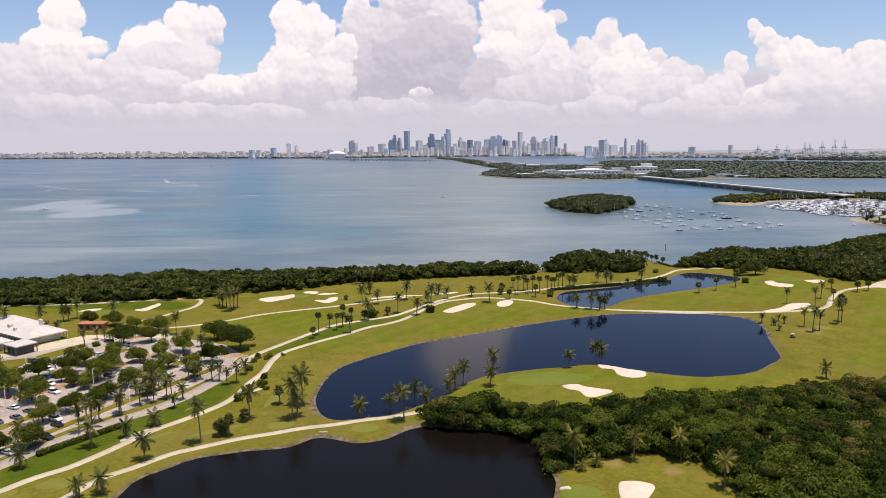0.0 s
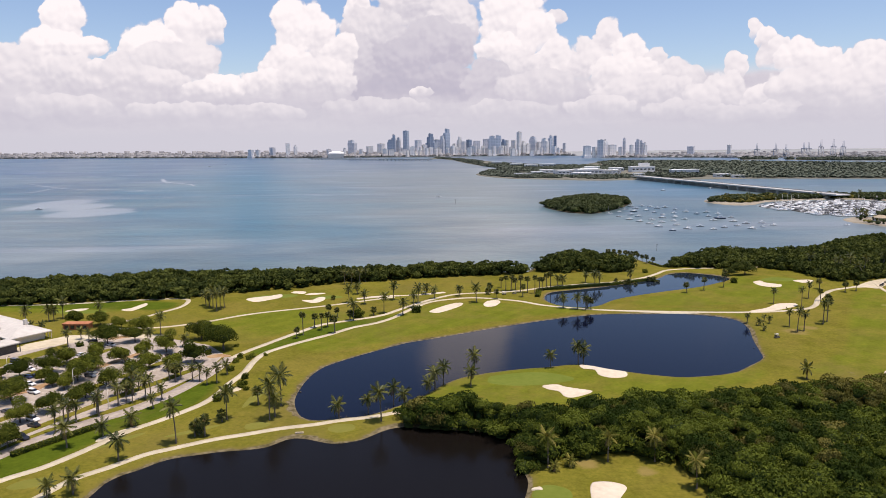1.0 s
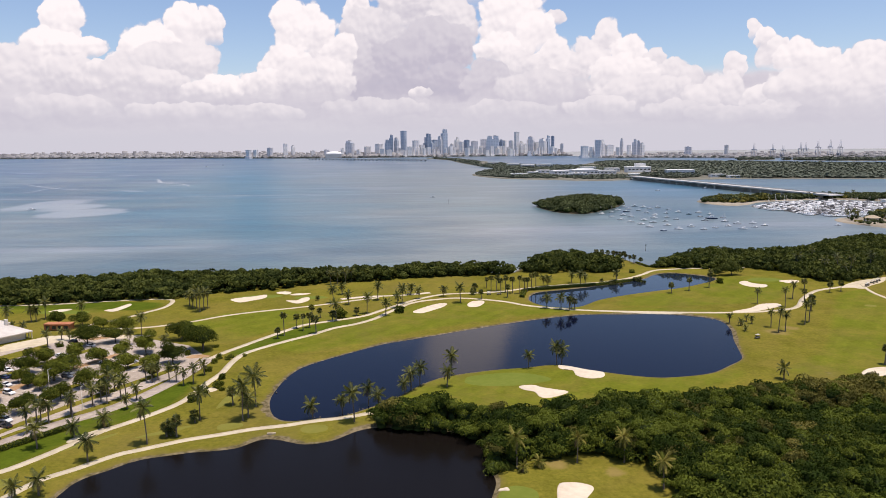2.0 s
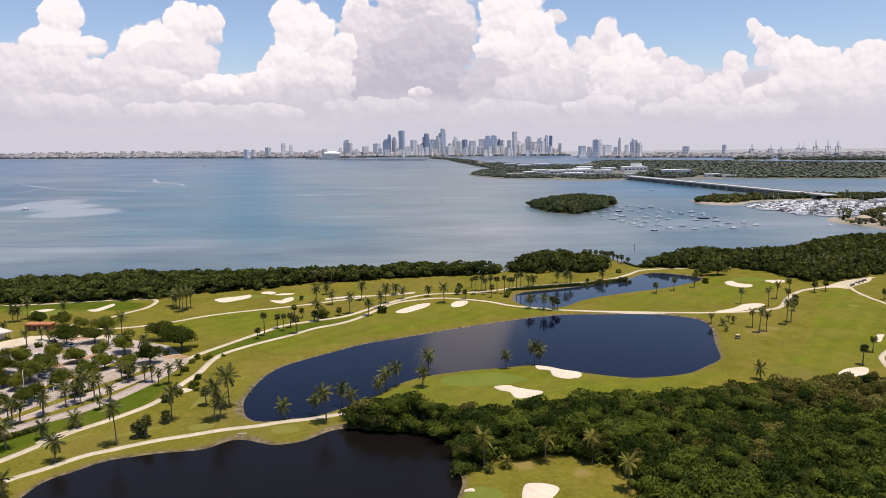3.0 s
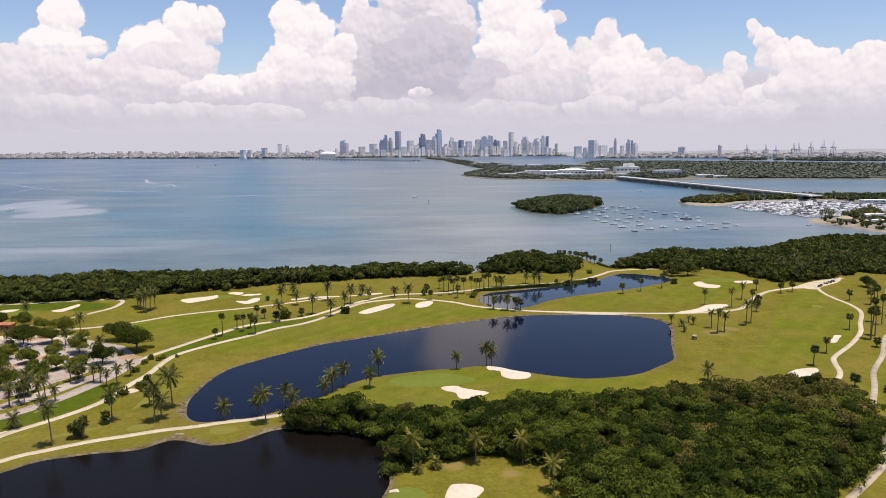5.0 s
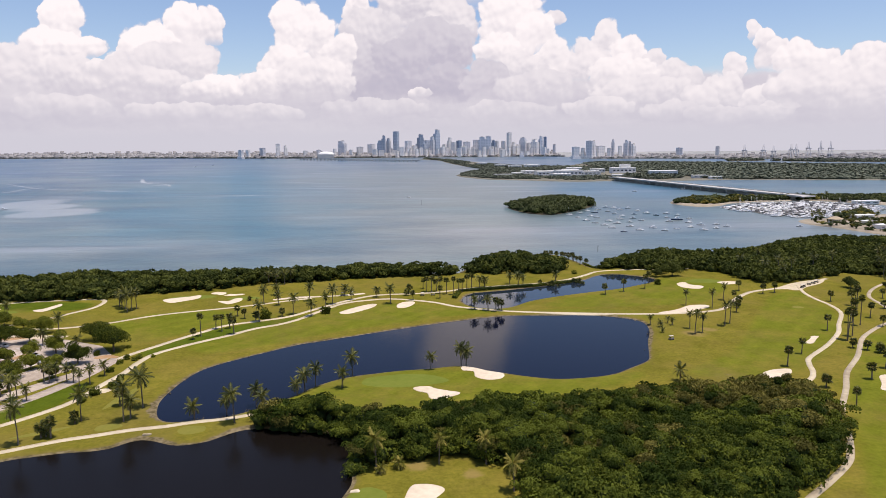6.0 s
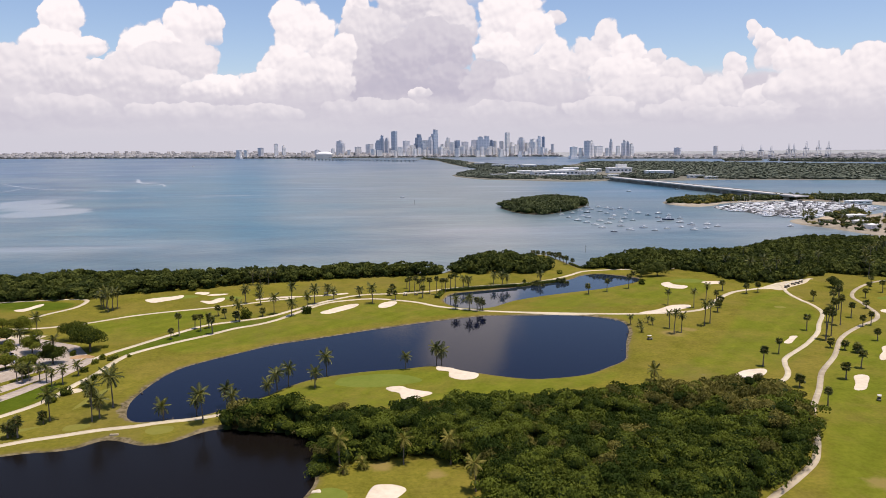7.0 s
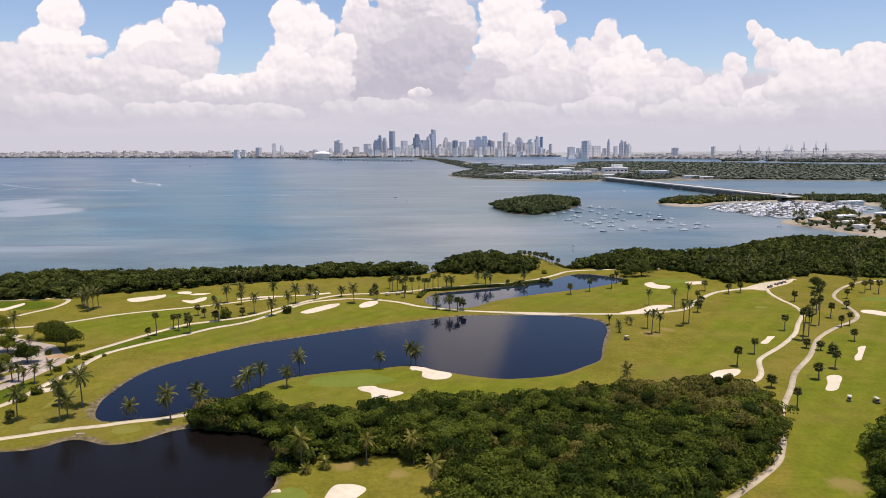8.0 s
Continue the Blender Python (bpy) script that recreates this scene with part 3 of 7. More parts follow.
def pond(name, poly, mat, label):
    """A level sheet of water that reaches under the banks."""
    bm = bmesh.new()
    c = poly.mean(0)
    n = np.roll(poly, -1, 0) - np.roll(poly, 1, 0)
    n = np.stack([n[:, 1], -n[:, 0]], 1) / (np.hypot(n[:, 0], n[:, 1])[:, None] + 1e-9)
    if (n * (poly - c)).sum() < 0:
        n = -n
    vs = [bm.verts.new((x, y, POND_Z)) for x, y in poly + n * 2.5]
    bm.faces.new(vs)
    bmesh.ops.triangulate(bm, faces=bm.faces[:])
    for f in bm.faces:
        if f.normal.z < 0:
            f.normal_flip()
    ob = part(name, bm, mat, None)
    return tagged(ob, label, "pond", kind="structure")


pond("pond_west", ponds[0], POND, "dark blue golf course lake with a still mirror surface")
pond("pond_north", ponds[1], NARROW_POND, "narrow dark blue lake beside the cart path")
pond("pond_south", ponds[2], DARK_POND, "near-black still pond below the mangrove trees")

bm = bmesh.new()
bmesh.ops.create_grid(bm, x_segments=2, y_segments=2, size=4950)
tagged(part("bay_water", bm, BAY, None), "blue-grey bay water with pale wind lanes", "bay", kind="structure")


def ribbon(name, pts, width, mat, label, category, lift=0.08, closed=False, uneven=0.0):
    """A paved strip laid along the ground with a small edge."""
    c = curve(pts, closed, 2.0)
    t = np.gradient(c, axis=0)
    t /= np.hypot(t[:, 0], t[:, 1])[:, None]
    side = np.stack([t[:, 1], -t[:, 0]], 1)
    w = width / 2 * (1 + uneven * np.sin(np.arange(len(c)) * 0.31) * np.sin(np.arange(len(c)) * 0.127))
    rows = []
    for off, dz in ((-1.02, -0.25), (-1, lift), (0, lift + 0.02), (1, lift), (1.02, -0.25)):
        q = c + side * (off * w)[:, None]
        rows.append(np.column_stack([q, ground_z(q[:, 0], q[:, 1]) + dz]))
    v = np.stack(rows, 1).reshape(-1, 3)
    i = np.arange(len(c) - 1)[:, None] * 5 + np.arange(4)[None]
    i = i.ravel()
    ob = mesh_object(name, v, np.stack([i, i + 1, i + 6, i + 5], 1)[:, ::-1], mat, smooth=True)
    return tagged(ob, label, category, kind="structure")


CART = "cream concrete golf cart path through the grass"
ribbon("cart_path_1", [(-102, 160), (-95, 173), (-91, 183), (-85, 190), (-78, 199), (-72, 203), (-62, 209), (-52, 213), (-43, 217), (-33, 220), (-26, 223), (-15, 226), (-8, 229), (0, 232)], 2.6, CONCRETE, CART, "path")
ribbon("cart_path_2", [(-120, 168), (-114, 177), (-109, 184), (-103, 190), (-98, 199), (-94, 208), (-90, 217), (-83, 226), (-75, 238), (-72, 248), (-71, 260), (-69, 273), (-69, 288), (-67, 300), (-60, 310), (-52, 319),
       (-44, 328), (-35, 341), (-25, 349), (-17, 359), (-10, 374), (1, 394), (16, 402), (29, 403), (50, 394), (64, 382), (89, 372), (122, 366), (156, 363), (179, 363), (194, 366), (204, 374), (216, 393), (232, 411), (250, 421), (267, 431), (282, 441), (298, 452)], 2.8, CONCRETE, CART, "path")
ribbon("cart_path_3", [(-80, 292), (-75, 304), (-68, 317), (-58, 334), (-50, 347), (-37, 356), (-23, 365), (-12, 381), (2, 401), (17, 414), (40, 418), (54, 422), (69, 429), (97, 439), (119, 447), (136, 457), (149, 471), (160, 484), (177, 488), (205, 490), (228, 493)], 2.8, CONCRETE, CART, "path")
ribbon("cart_path_4", [(-150, 344), (-129, 345), (-110, 355), (-96, 366), (-77, 377), (-64, 384), (-52, 390), (-40, 396), (-19, 408)], 2.4, CONCRETE, CART, "path")
ribbon("cart_path_5", [(-158, 352), (-146, 365), (-140, 377), (-134, 390), (-135, 405), (-141, 411), (-155, 410), (-184, 403), (-214, 399), (-243, 396), (-301, 390)], 2.6, CONCRETE, CART, "path")
ribbon("cart_path_6", [(270, 432), (263, 410), (261, 393), (261, 377), (257, 360), (244, 338), (235, 322), (221, 304), (204, 286), (199, 277), (195, 266), (190, 258), (184, 254), (172, 247)], 2.1, CONCRETE, CART, "path")
ribbon("cart_path_7", [(350, 444), (331, 439), (311, 422), (294, 399), (289, 378), (284, 359), (275, 345), (259, 332), (241, 313), (224, 287), (208, 266), (197, 247), (184, 226), (176, 208), (170, 196), (165, 188), (156, 179), (146, 170), (134, 159), (110, 140)], 2.1, WORN_PATH, "dusty worn concrete cart path through the grass", "path")
ribbon("road", [(-150, 160), (-133, 178), (-123, 193), (-119, 202), (-114, 212), (-106, 224), (-98, 233), (-90, 247), (-85, 262), (-82, 277), (-80, 294)], 5.5, ASPHALT, "pale worn asphalt road beside the car park", "road")


def blob(name, x, y, rx, ry, turn, mat, label, category, seed, lift=0.1, lobes=0.25, dish=0.0):
    """A patch with a lobed, smooth outline draped on the grass."""
    rnd = random.Random(seed)
    ph = [rnd.uniform(0, 6.28) for _ in range(4)]
    amp = [lobes * rnd.uniform(0.4, 1.0) / (k + 1) for k in range(4)]
    n, rings = 40, 6
    v = [(x, y)]
    for r in range(1, rings + 1):
        for i in range(n):
            a = 2 * math.pi * i / n
            s = r / rings * (1 + sum(amp[k] * math.sin((k + 2) * a + ph[k]) for k in range(4)))
            u, w = rx * s * math.cos(a), ry * s * math.sin(a)
            c, d = math.cos(radians(turn)), math.sin(radians(turn))
            v.append((x + u * c - w * d, y + u * d + w * c))
    v = np.array(v)
    z = ground_z(v[:, 0], v[:, 1]) + lift
    ring = np.concatenate([[0], np.repeat(np.arange(1, rings + 1), n)]) / rings
    z -= dish * np.clip(1 - ring, 0, 1)
    z[ring > 0.99] -= lift + 0.12
    faces = []
    for i in range(n):
        j = (i + 1) % n
        faces.append((0, 1 + i, 1 + j, 0))
        for r in range(rings - 1):
            a, b = 1 + r * n, 1 + (r + 1) * n
            faces.append((a + i, b + i, b + j, a + j))
    bm = bmesh.new()
    vs = [bm.verts.new((*p, h)) for p, h in zip(v, z)]
    for q in faces:
        f = bm.faces.new([vs[i] for i in dict.fromkeys(q)])
        f.smooth = True
    ob = part(name, bm, mat, None)
    return tagged(ob, label, category, kind="structure")

# ---- woods: crowns of many small leaf clumps ----
def crown_template(seed, quads, size, flat=0.75, lumps=7, tight=1.0):
    """Leaf clumps spread over a lumpy crown of unit radius: corners (n, 3, 3)."""
    r = np.random.RandomState(seed)
    c = r.normal(size=(lumps, 3)) * (0.42 * tight, 0.42 * tight, 0.26 * tight)
    c[0] = 0
    rad = r.uniform(0.38, 0.62, lumps)
    rad[0] = 0.66
    which = r.randint(0, lumps, quads)
    d = r.normal(size=(quads, 3))
    d /= np.linalg.norm(d, axis=1)[:, None]
    d[:, 2] = np.where(d[:, 2] < -0.25, -d[:, 2], d[:, 2])
    p = c[which] + d * (rad[which] * r.uniform(0.86, 1.08, quads))[:, None]
    p[:, 2] *= flat
    nrm = d + r.normal(size=(quads, 3)) * 0.45
    nrm /= np.linalg.norm(nrm, axis=1)[:, None]
    a = np.cross(nrm, r.normal(size=(quads, 3)))
    a /= np.linalg.norm(a, axis=1)[:, None]
    b = np.cross(nrm, a)
    s = (size * r.uniform(0.6, 1.3, quads))[:, None]
    return np.stack([p - a * s - b * s * 0.5, p + a * s - b * s * 0.5, p + b * s * 1.1], 1)


def core_template(seed):
    """The inner mass of a crown, to be coloured dark for the shade inside."""
    bm = bmesh.new()
    bmesh.ops.create_icosphere(bm, subdivisions=1, radius=0.66)
    r = random.Random(seed)
    for v in bm.verts:
        v.co *= 0.85 + 0.3 * noise.noise(v.co * 2.5 + Vector((seed, 0, 0)))
        v.co.z *= 0.7
    v = np.array([v.co[:] for v in bm.verts])
    f = np.array([[x.index for x in q.verts] for q in bm.faces])
    bm.free()
    return v, f


def scatter(poly, spacing, seed, margin=0.0):
    """Jittered points inside a plan outline."""
    p = np.array(poly, float)
    r = np.random.RandomState(seed)
    lo, hi = p.min(0), p.max(0)
    gx, gy = np.meshgrid(np.arange(lo[0], hi[0], spacing), np.arange(lo[1], hi[1], spacing * 0.87))
    gx[1::2] += spacing / 2
    x = gx.ravel() + r.uniform(-0.35, 0.35, gx.size) * spacing
    y = gy.ravel() + r.uniform(-0.35, 0.35, gx.size) * spacing
    d = signed(p, x, y)
    m = d < -margin
    return x[m], y[m], -d[m]


def woods(name, poly, label, spacing, radius, height, quads, size, seed, mat=LEAF, edge_low=0.55, margin=0.0, dry=None, skirt=True):
    """A closed stand of trees: hundreds of crowns with trunks below, as one mass."""
    x, y, d = scatter(poly, spacing, seed, margin)
    r = np.random.RandomState(seed + 1)
    zs_all = base_z[0](x, y)
    tops = [crown_template(seed + 10 + i, quads, size) for i in range(5)]
    cores = [core_template(i) for i in range(3)]
    cv, tone, ci, kv, kf, base = [], [], [], [], [], 0
    for i in range(len(x)):
        s = radius * r.uniform(0.62, 1.5)
        h = height * r.uniform(0.62, 1.16) * (edge_low + (1 - edge_low) * min(1, d[i] / (radius * 2)))
        h = max(h, min(s * 0.9, height))
        zs = min(1.0, h / (s * 1.1))
        a = r.uniform(0, 6.28)
        rot = np.array([[math.cos(a), -math.sin(a), 0], [math.sin(a), math.cos(a), 0], [0, 0, 1]])
        g = max(zs_all[i], 0.0)
        off = np.array([x[i], y[i], g + h - s * 0.62 * zs])
        q = tops[r.randint(5)] @ rot.T * s * (1, 1, zs * r.uniform(0.85, 1.25)) + off
        cv.append(q.reshape(-1, 3))
        tone.append(np.full(quads * 3, r.uniform(-0.5, 0.5)))
        is_dry = dry is not None and r.rand() < dry(x[i], y[i])
        ci.append(np.full(quads, 1 if is_dry else 0))
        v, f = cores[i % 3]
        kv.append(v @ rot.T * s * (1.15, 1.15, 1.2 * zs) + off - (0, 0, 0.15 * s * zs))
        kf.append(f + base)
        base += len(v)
        # a skirt of lower leaves and trunk under the crown, down to the ground, coloured dark for shade
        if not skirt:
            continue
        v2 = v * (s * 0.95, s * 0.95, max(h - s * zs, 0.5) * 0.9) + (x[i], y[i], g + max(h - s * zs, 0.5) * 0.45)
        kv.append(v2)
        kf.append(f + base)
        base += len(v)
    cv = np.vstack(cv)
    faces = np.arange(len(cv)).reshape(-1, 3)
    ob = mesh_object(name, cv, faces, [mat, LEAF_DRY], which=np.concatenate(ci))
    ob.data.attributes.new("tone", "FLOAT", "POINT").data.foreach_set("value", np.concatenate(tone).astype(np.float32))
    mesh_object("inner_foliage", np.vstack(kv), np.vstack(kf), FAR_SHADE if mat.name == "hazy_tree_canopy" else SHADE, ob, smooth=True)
    tagged(ob.children[0], kind="stuff")
    return tagged(ob, label, "trees", kind="stuff")


base_z = [ground_z]
WOOD_SOUTH = [(-8, 217), (-4, 224), (9, 231), (20, 224), (38, 218), (58, 226), (73, 229), (95, 228), (117, 236), (139, 238), (153, 240), (165, 248), (176, 242), (180.5, 222), (176, 209), (167.5, 197), (156.5, 183.5),
              (142, 169.5), (131.5, 160), (112, 152), (76, 154), (74, 165), (74, 180), (66, 194), (54, 194), (42, 191), (33, 188), (29, 184), (28, 190), (30, 203), (20, 212), (6, 214)]
WOOD_SOUTHEAST = [(220, 223), (206, 206), (194, 194), (185, 177), (178, 163), (200, 164), (232, 200), (246, 240), (230, 238)]
BELT = [(-310, 432), (-300, 388), (-246, 393), (-188, 404), (-143, 410), (-121, 423), (-75, 437), (-50, 453), (-28, 458), (4, 468), (62, 474), (68, 484), (40, 488), (4, 492), (-29, 480), (-57, 474), (-106, 466), (-170, 468), (-200, 455), (-264, 445), (-310, 452)]
CLUMP = [(73, 484), (90, 478), (132, 478), (142, 500), (133, 520), (116, 532), (92, 526), (76, 506)]
WOOD_NORTHEAST = [(164, 495), (185, 489), (207, 482), (226, 490), (242, 470), (250, 440), (271, 440), (285, 448), (306, 461), (318, 470), (350, 450), (420, 440), (470, 440), (480, 580), (440, 605), (380, 615), (335, 594), (300, 556), (250, 540), (215, 550), (190, 528), (172, 505)]
woods("mangrove_wood", WOOD_SOUTH, "dense dark green mangrove wood beside the pond", 3.6, 3.3, 9.0, 860, 0.077, 5, dry=lambda x, y: 0.68 if y + 0.45 * (x - 150) > 206 and x > 116 else 0.05)
woods("mangrove_wood", WOOD_SOUTHEAST, "dense dark green wood at the fairway's edge", 3.8, 3.3, 9.0, 860, 0.077, 6)
woods("mangrove_belt", BELT, "long belt of dark green mangroves along the bay", 4.1, 3.0, 7.6, 155, 0.23, 7, LEAF_SHORE, edge_low=0.75)
woods("mangrove_belt", CLUMP, "rounded clump of dark green mangroves at the bay", 4.1, 3.0, 8.0, 190, 0.21, 8, LEAF_SHORE, edge_low=0.6)
woods("mangrove_belt", WOOD_NORTHEAST, "broad dark green mangrove wood along the bay", 4.5, 3.2, 6.6, 140, 0.24, 9, LEAF_SHORE, edge_low=0.7)

# ---- golf course: bunkers, greens and tees ----
SANDY = "pale sand bunker with a lobed grass edge"
def patch(name, pts, mat, label, category, lift=0.14):
    """A patch with the given plan outline, rounded, draped on the grass with a rolled edge."""
    p = curve(pts, True, 0.7)
    c = p.mean(0)
    rings = [(1.0, -0.12), (0.97, lift * 0.8), (0.9, lift), (0.7, lift - 0.03), (0.45, lift - 0.05), (0.2, lift - 0.05)]
    v = np.vstack([c + (p - c) * s for s, _ in rings] + [c])
    z = ground_z(v[:, 0], v[:, 1]) + np.concatenate([np.full(len(p), d) for _, d in rings] + [[lift - 0.05]])
    n = len(p)
    bm = bmesh.new()
    vs = [bm.verts.new((*q, h)) for q, h in zip(v, z)]
    for i in range(n):
        j = (i + 1) % n
        for k in range(len(rings) - 1):
            bm.faces.new((vs[k * n + i], vs[k * n + j], vs[k * n + n + j], vs[k * n + n + i])).smooth = True
        bm.faces.new((vs[(len(rings) - 1) * n + i], vs[(len(rings) - 1) * n + j], vs[-1])).smooth = True
    bmesh.ops.recalc_face_normals(bm, faces=bm.faces[:])
    if sum(f.normal.z for f in bm.faces) < 0:
        bmesh.ops.reverse_faces(bm, faces=bm.faces[:])
    return tagged(part(name, bm, mat, None), label, category, kind="structure")


patch("bunker_1", [(43.8, 253.9), (49.1, 254.9), (51.7, 252.3), (56.2, 249.7), (60.7, 247.2), (57.9, 243.8), (52.4, 241.1), (49.8, 242.9), (48.8, 247.6), (45.2, 250.1)], SAND, SANDY, "bunker")
patch("bunker_2", [(62.0, 278.1), (67.2, 279.4), (71.1, 272.7), (77.7, 268.9), (76.7, 262.8), (71.3, 261.1), (66.9, 264.6), (66.4, 271.4), (62.4, 273.0)], SAND, SANDY, "bunker")
patch("bunker_3", [(45.4, 176.3), (48.4, 178.1), (52.3, 177.4), (54.5, 174.8), (51.3, 168.9), (48.5, 163.9), (44.1, 165.4)], SAND, SANDY, "bunker")
patch("bunker_4", [(165.4, 364.7), (176.8, 370.5), (186.8, 379.3), (196.3, 380.1), (194.2, 373.5), (180.1, 365.2), (169.9, 362.0)], SAND, SANDY, "bunker")
patch("bunker_5", [(-103.1, 406.7), (-97.3, 412.4), (-91.4, 415.2), (-85.7, 419.6), (-83.8, 411.7), (-89.1, 404.5), (-95.9, 399.0)], SAND, SANDY, "bunker")
patch("bunker_6", [(-70.8, 403.4), (-65.0, 403.1), (-62.7, 409.0), (-59.0, 410.3), (-57.9, 402.7), (-62.3, 395.7), (-67.5, 398.9)], SAND, SANDY, "bunker")
patch("bunker_7", [(1.3, 372.1), (6.2, 381.0), (14.1, 390.1), (19.4, 391.2), (18.4, 384.4), (12.1, 375.4), (6.0, 369.3)], SAND, SANDY, "bunker")
patch("bunker_8", [(-164.0, 383.4), (-160.4, 387.2), (-158.4, 393.9), (-156.7, 399.5), (-154.2, 395.1), (-155.1, 386.9), (-157.7, 380.5)], SAND, SANDY, "bunker")
patch("bunker_9", [(199.3, 439.7), (205.0, 443.0), (206.2, 435.7), (212.4, 430.0), (207.9, 423.5), (201.5, 425.5), (198.5, 430.9)], SAND, SANDY, "bunker")
patch("bunker_10", [(30.6, 387.8), (33.9, 394.7), (39.4, 395.8), (40.0, 390.1), (36.5, 382.0), (31.6, 380.9)], SAND, SANDY, "bunker")
patch("bunker_11", [(174.3, 264.5), (179.7, 269.2), (186.9, 271.0), (188.4, 268.9), (185.0, 263.6), (179.5, 260.4), (174.5, 261.2)], SAND, SANDY, "bunker")
patch("bunker_12", [(217.0, 260.7), (221.2, 262.5), (222.3, 259.9), (217.5, 252.4), (213.3, 246.4), (209.6, 244.8), (209.0, 246.6), (212.9, 252.5)], SAND, SANDY, "bunker")
patch("bunker_13", [(249.8, 297.8), (254.5, 300.2), (249.7, 292.8), (244.3, 284.9), (241.2, 280.4), (238.4, 279.7), (241.1, 285.0), (245.6, 290.4)], SAND, SANDY, "bunker")
patch("bunker_14", [(212.4, 306.8), (217.6, 313.0), (220.0, 316.7), (223.3, 316.6), (219.9, 312.0), (215.1, 305.8)], SAND, SANDY, "bunker")
for i, (x, y, rx, ry, turn) in enumerate([(-76, 424, 4.2, 4.4, 0), (-66, 419, 5.4, 2.6, 0), (-188, 385, 6.5, 3, 5), (231, 440, 5.0, 6.8, -15), (295, 361, 7.0, 6.2, 0), (330, 380, 6, 4, 10)]):
    blob("bunker_%d" % (i + 17), x, y, rx, ry, turn - math.degrees(math.atan2(x - 40, y)), SAND, SANDY, "bunker", 40 + i, 0.16, 0.24)
ribbon("bunker_25", [(-40, 404), (-26, 410), (-12, 413), (0, 416), (10, 420)], 3.2, SAND, "long narrow sand waste strip below the palms", "bunker", 0.12, uneven=0.5)
# pale patch standing in for the sun's glint on the green
blob("bunker_26", 31.5, 175, 1.6, 0.8, -20, SAND, "small pale spot painted for a glint on a green", "bunker", 12, 0.3)
for i, (x, y, rx, ry, turn) in enumerate([(40, 262, 19, 8, -6), (35, 172, 5.2, 5.5, 0), (-88, 414, 14, 6, 5), (-58, 410, 10, 5, 0), (218, 446, 13, 7, 0), (-185, 381, 16, 5, 0), (318, 390, 15, 8, 0)]):
    blob("green_%d" % (i + 1), x, y, rx, ry, turn, GREEN, "closely mown putting green, smooth and light", "green", 70 + i, 0.06, 0.12)
for i, (x, y, rx, ry, turn) in enumerate([(-24, 217, 4.6, 4.2, 0), (-51, 219.5, 4.4, 3.4, 10), (-101, 181, 6, 3.4, 25), (-92, 207, 13, 1.8, 48), (-58, 246, 2, 12, -8), (242, 374, 3.6, 2.6, 0), (-70, 216, 9, 1.6, 32), (-115, 172, 8, 3, 40)]):
    blob("tee_%d" % (i + 1), x, y, rx, ry, turn, TEE, "pale closely mown tee ground", "tee", 90 + i, 0.06, 0.08)
patch("apron_1", [(251, 421), (268, 437), (284, 446), (295, 449), (287, 437), (273, 426), (263, 417), (258, 420)], CONCRETE, "cream concrete apron where the cart paths meet", "paving", 0.11)
blob("apron_3", -93, 214, 8, 2.2, 52, CONCRETE, "bare sandy widening beside the cart path", "paving", 23, 0.07, 0.25)
blob("apron_4", -68, 253, 4, 2.4, 60, CONCRETE, "bare sandy widening beside the cart path", "paving", 24, 0.07, 0.25)


# ---- palms ----
def tube(bm, pts, radii, sides=7):
    """A tapered round limb along points."""
    rings = []
    for i, (p, r) in enumerate(zip(pts, radii)):
        a, b = Vector(pts[max(i - 1, 0)]), Vector(pts[min(i + 1, len(pts) - 1)])
        q = (b - a).to_track_quat("Z", "Y")
        rings.append([bm.verts.new(Vector(p) + q @ Vector((r * math.cos(2 * math.pi * k / sides), r * math.sin(2 * math.pi * k / sides), 0))) for k in range(sides)])
    for s, t in zip(rings, rings[1:]):
        for k in range(sides):
            bm.faces.new((s[k], s[(k + 1) % sides], t[(k + 1) % sides], t[k])).smooth = True
    bm.faces.new(rings[-1])
    return rings


def frond_mesh(seed, length, droop):
    """A feather leaf: an arched midrib with two rows of hanging leaflets."""
    r = random.Random(seed)
    bm = bmesh.new()
    n = 16
    mid = [Vector((length * (s - 0.22 * droop * s * s), 0, length * (0.10 * s - 0.55 * droop * s * s))) for s in (i / n for i in range(n + 1))]
    for i in range(n):
        w0, w1 = 0.10 * (1 - i / n) + 0.02, 0.10 * (1 - (i + 1) / n) + 0.02
        bm.faces.new([bm.verts.new(mid[i] + Vector((0, -w0, 0))), bm.verts.new(mid[i + 1] + Vector((0, -w1, 0))), bm.verts.new(mid[i + 1] + Vector((0, w1, 0.03))), bm.verts.new(mid[i] + Vector((0, w0, 0.03)))])
    for i in range(1, n + 1):
        s = i / n
        reach = length * 0.30 * (math.sin(math.pi * min(s * 0.85 + 0.12, 1)) + 0.12) * r.uniform(0.85, 1.15)
        for side in (-1, 1):
            tip = mid[i] + Vector((reach * 0.55, side * reach * 0.8, -reach * r.uniform(0.35, 0.7)))
            a, b = mid[i] + Vector((-0.085, 0, 0)), mid[i] + Vector((0.085, 0, 0))
            c = (b + tip) / 2 + Vector((0.05, 0, 0.04))
            bm.faces.new([bm.verts.new(v) for v in (a, b, c, tip)])
    me = bpy.data.meshes.new("frond")
    bm.to_mesh(me)
    bm.free()
    return me


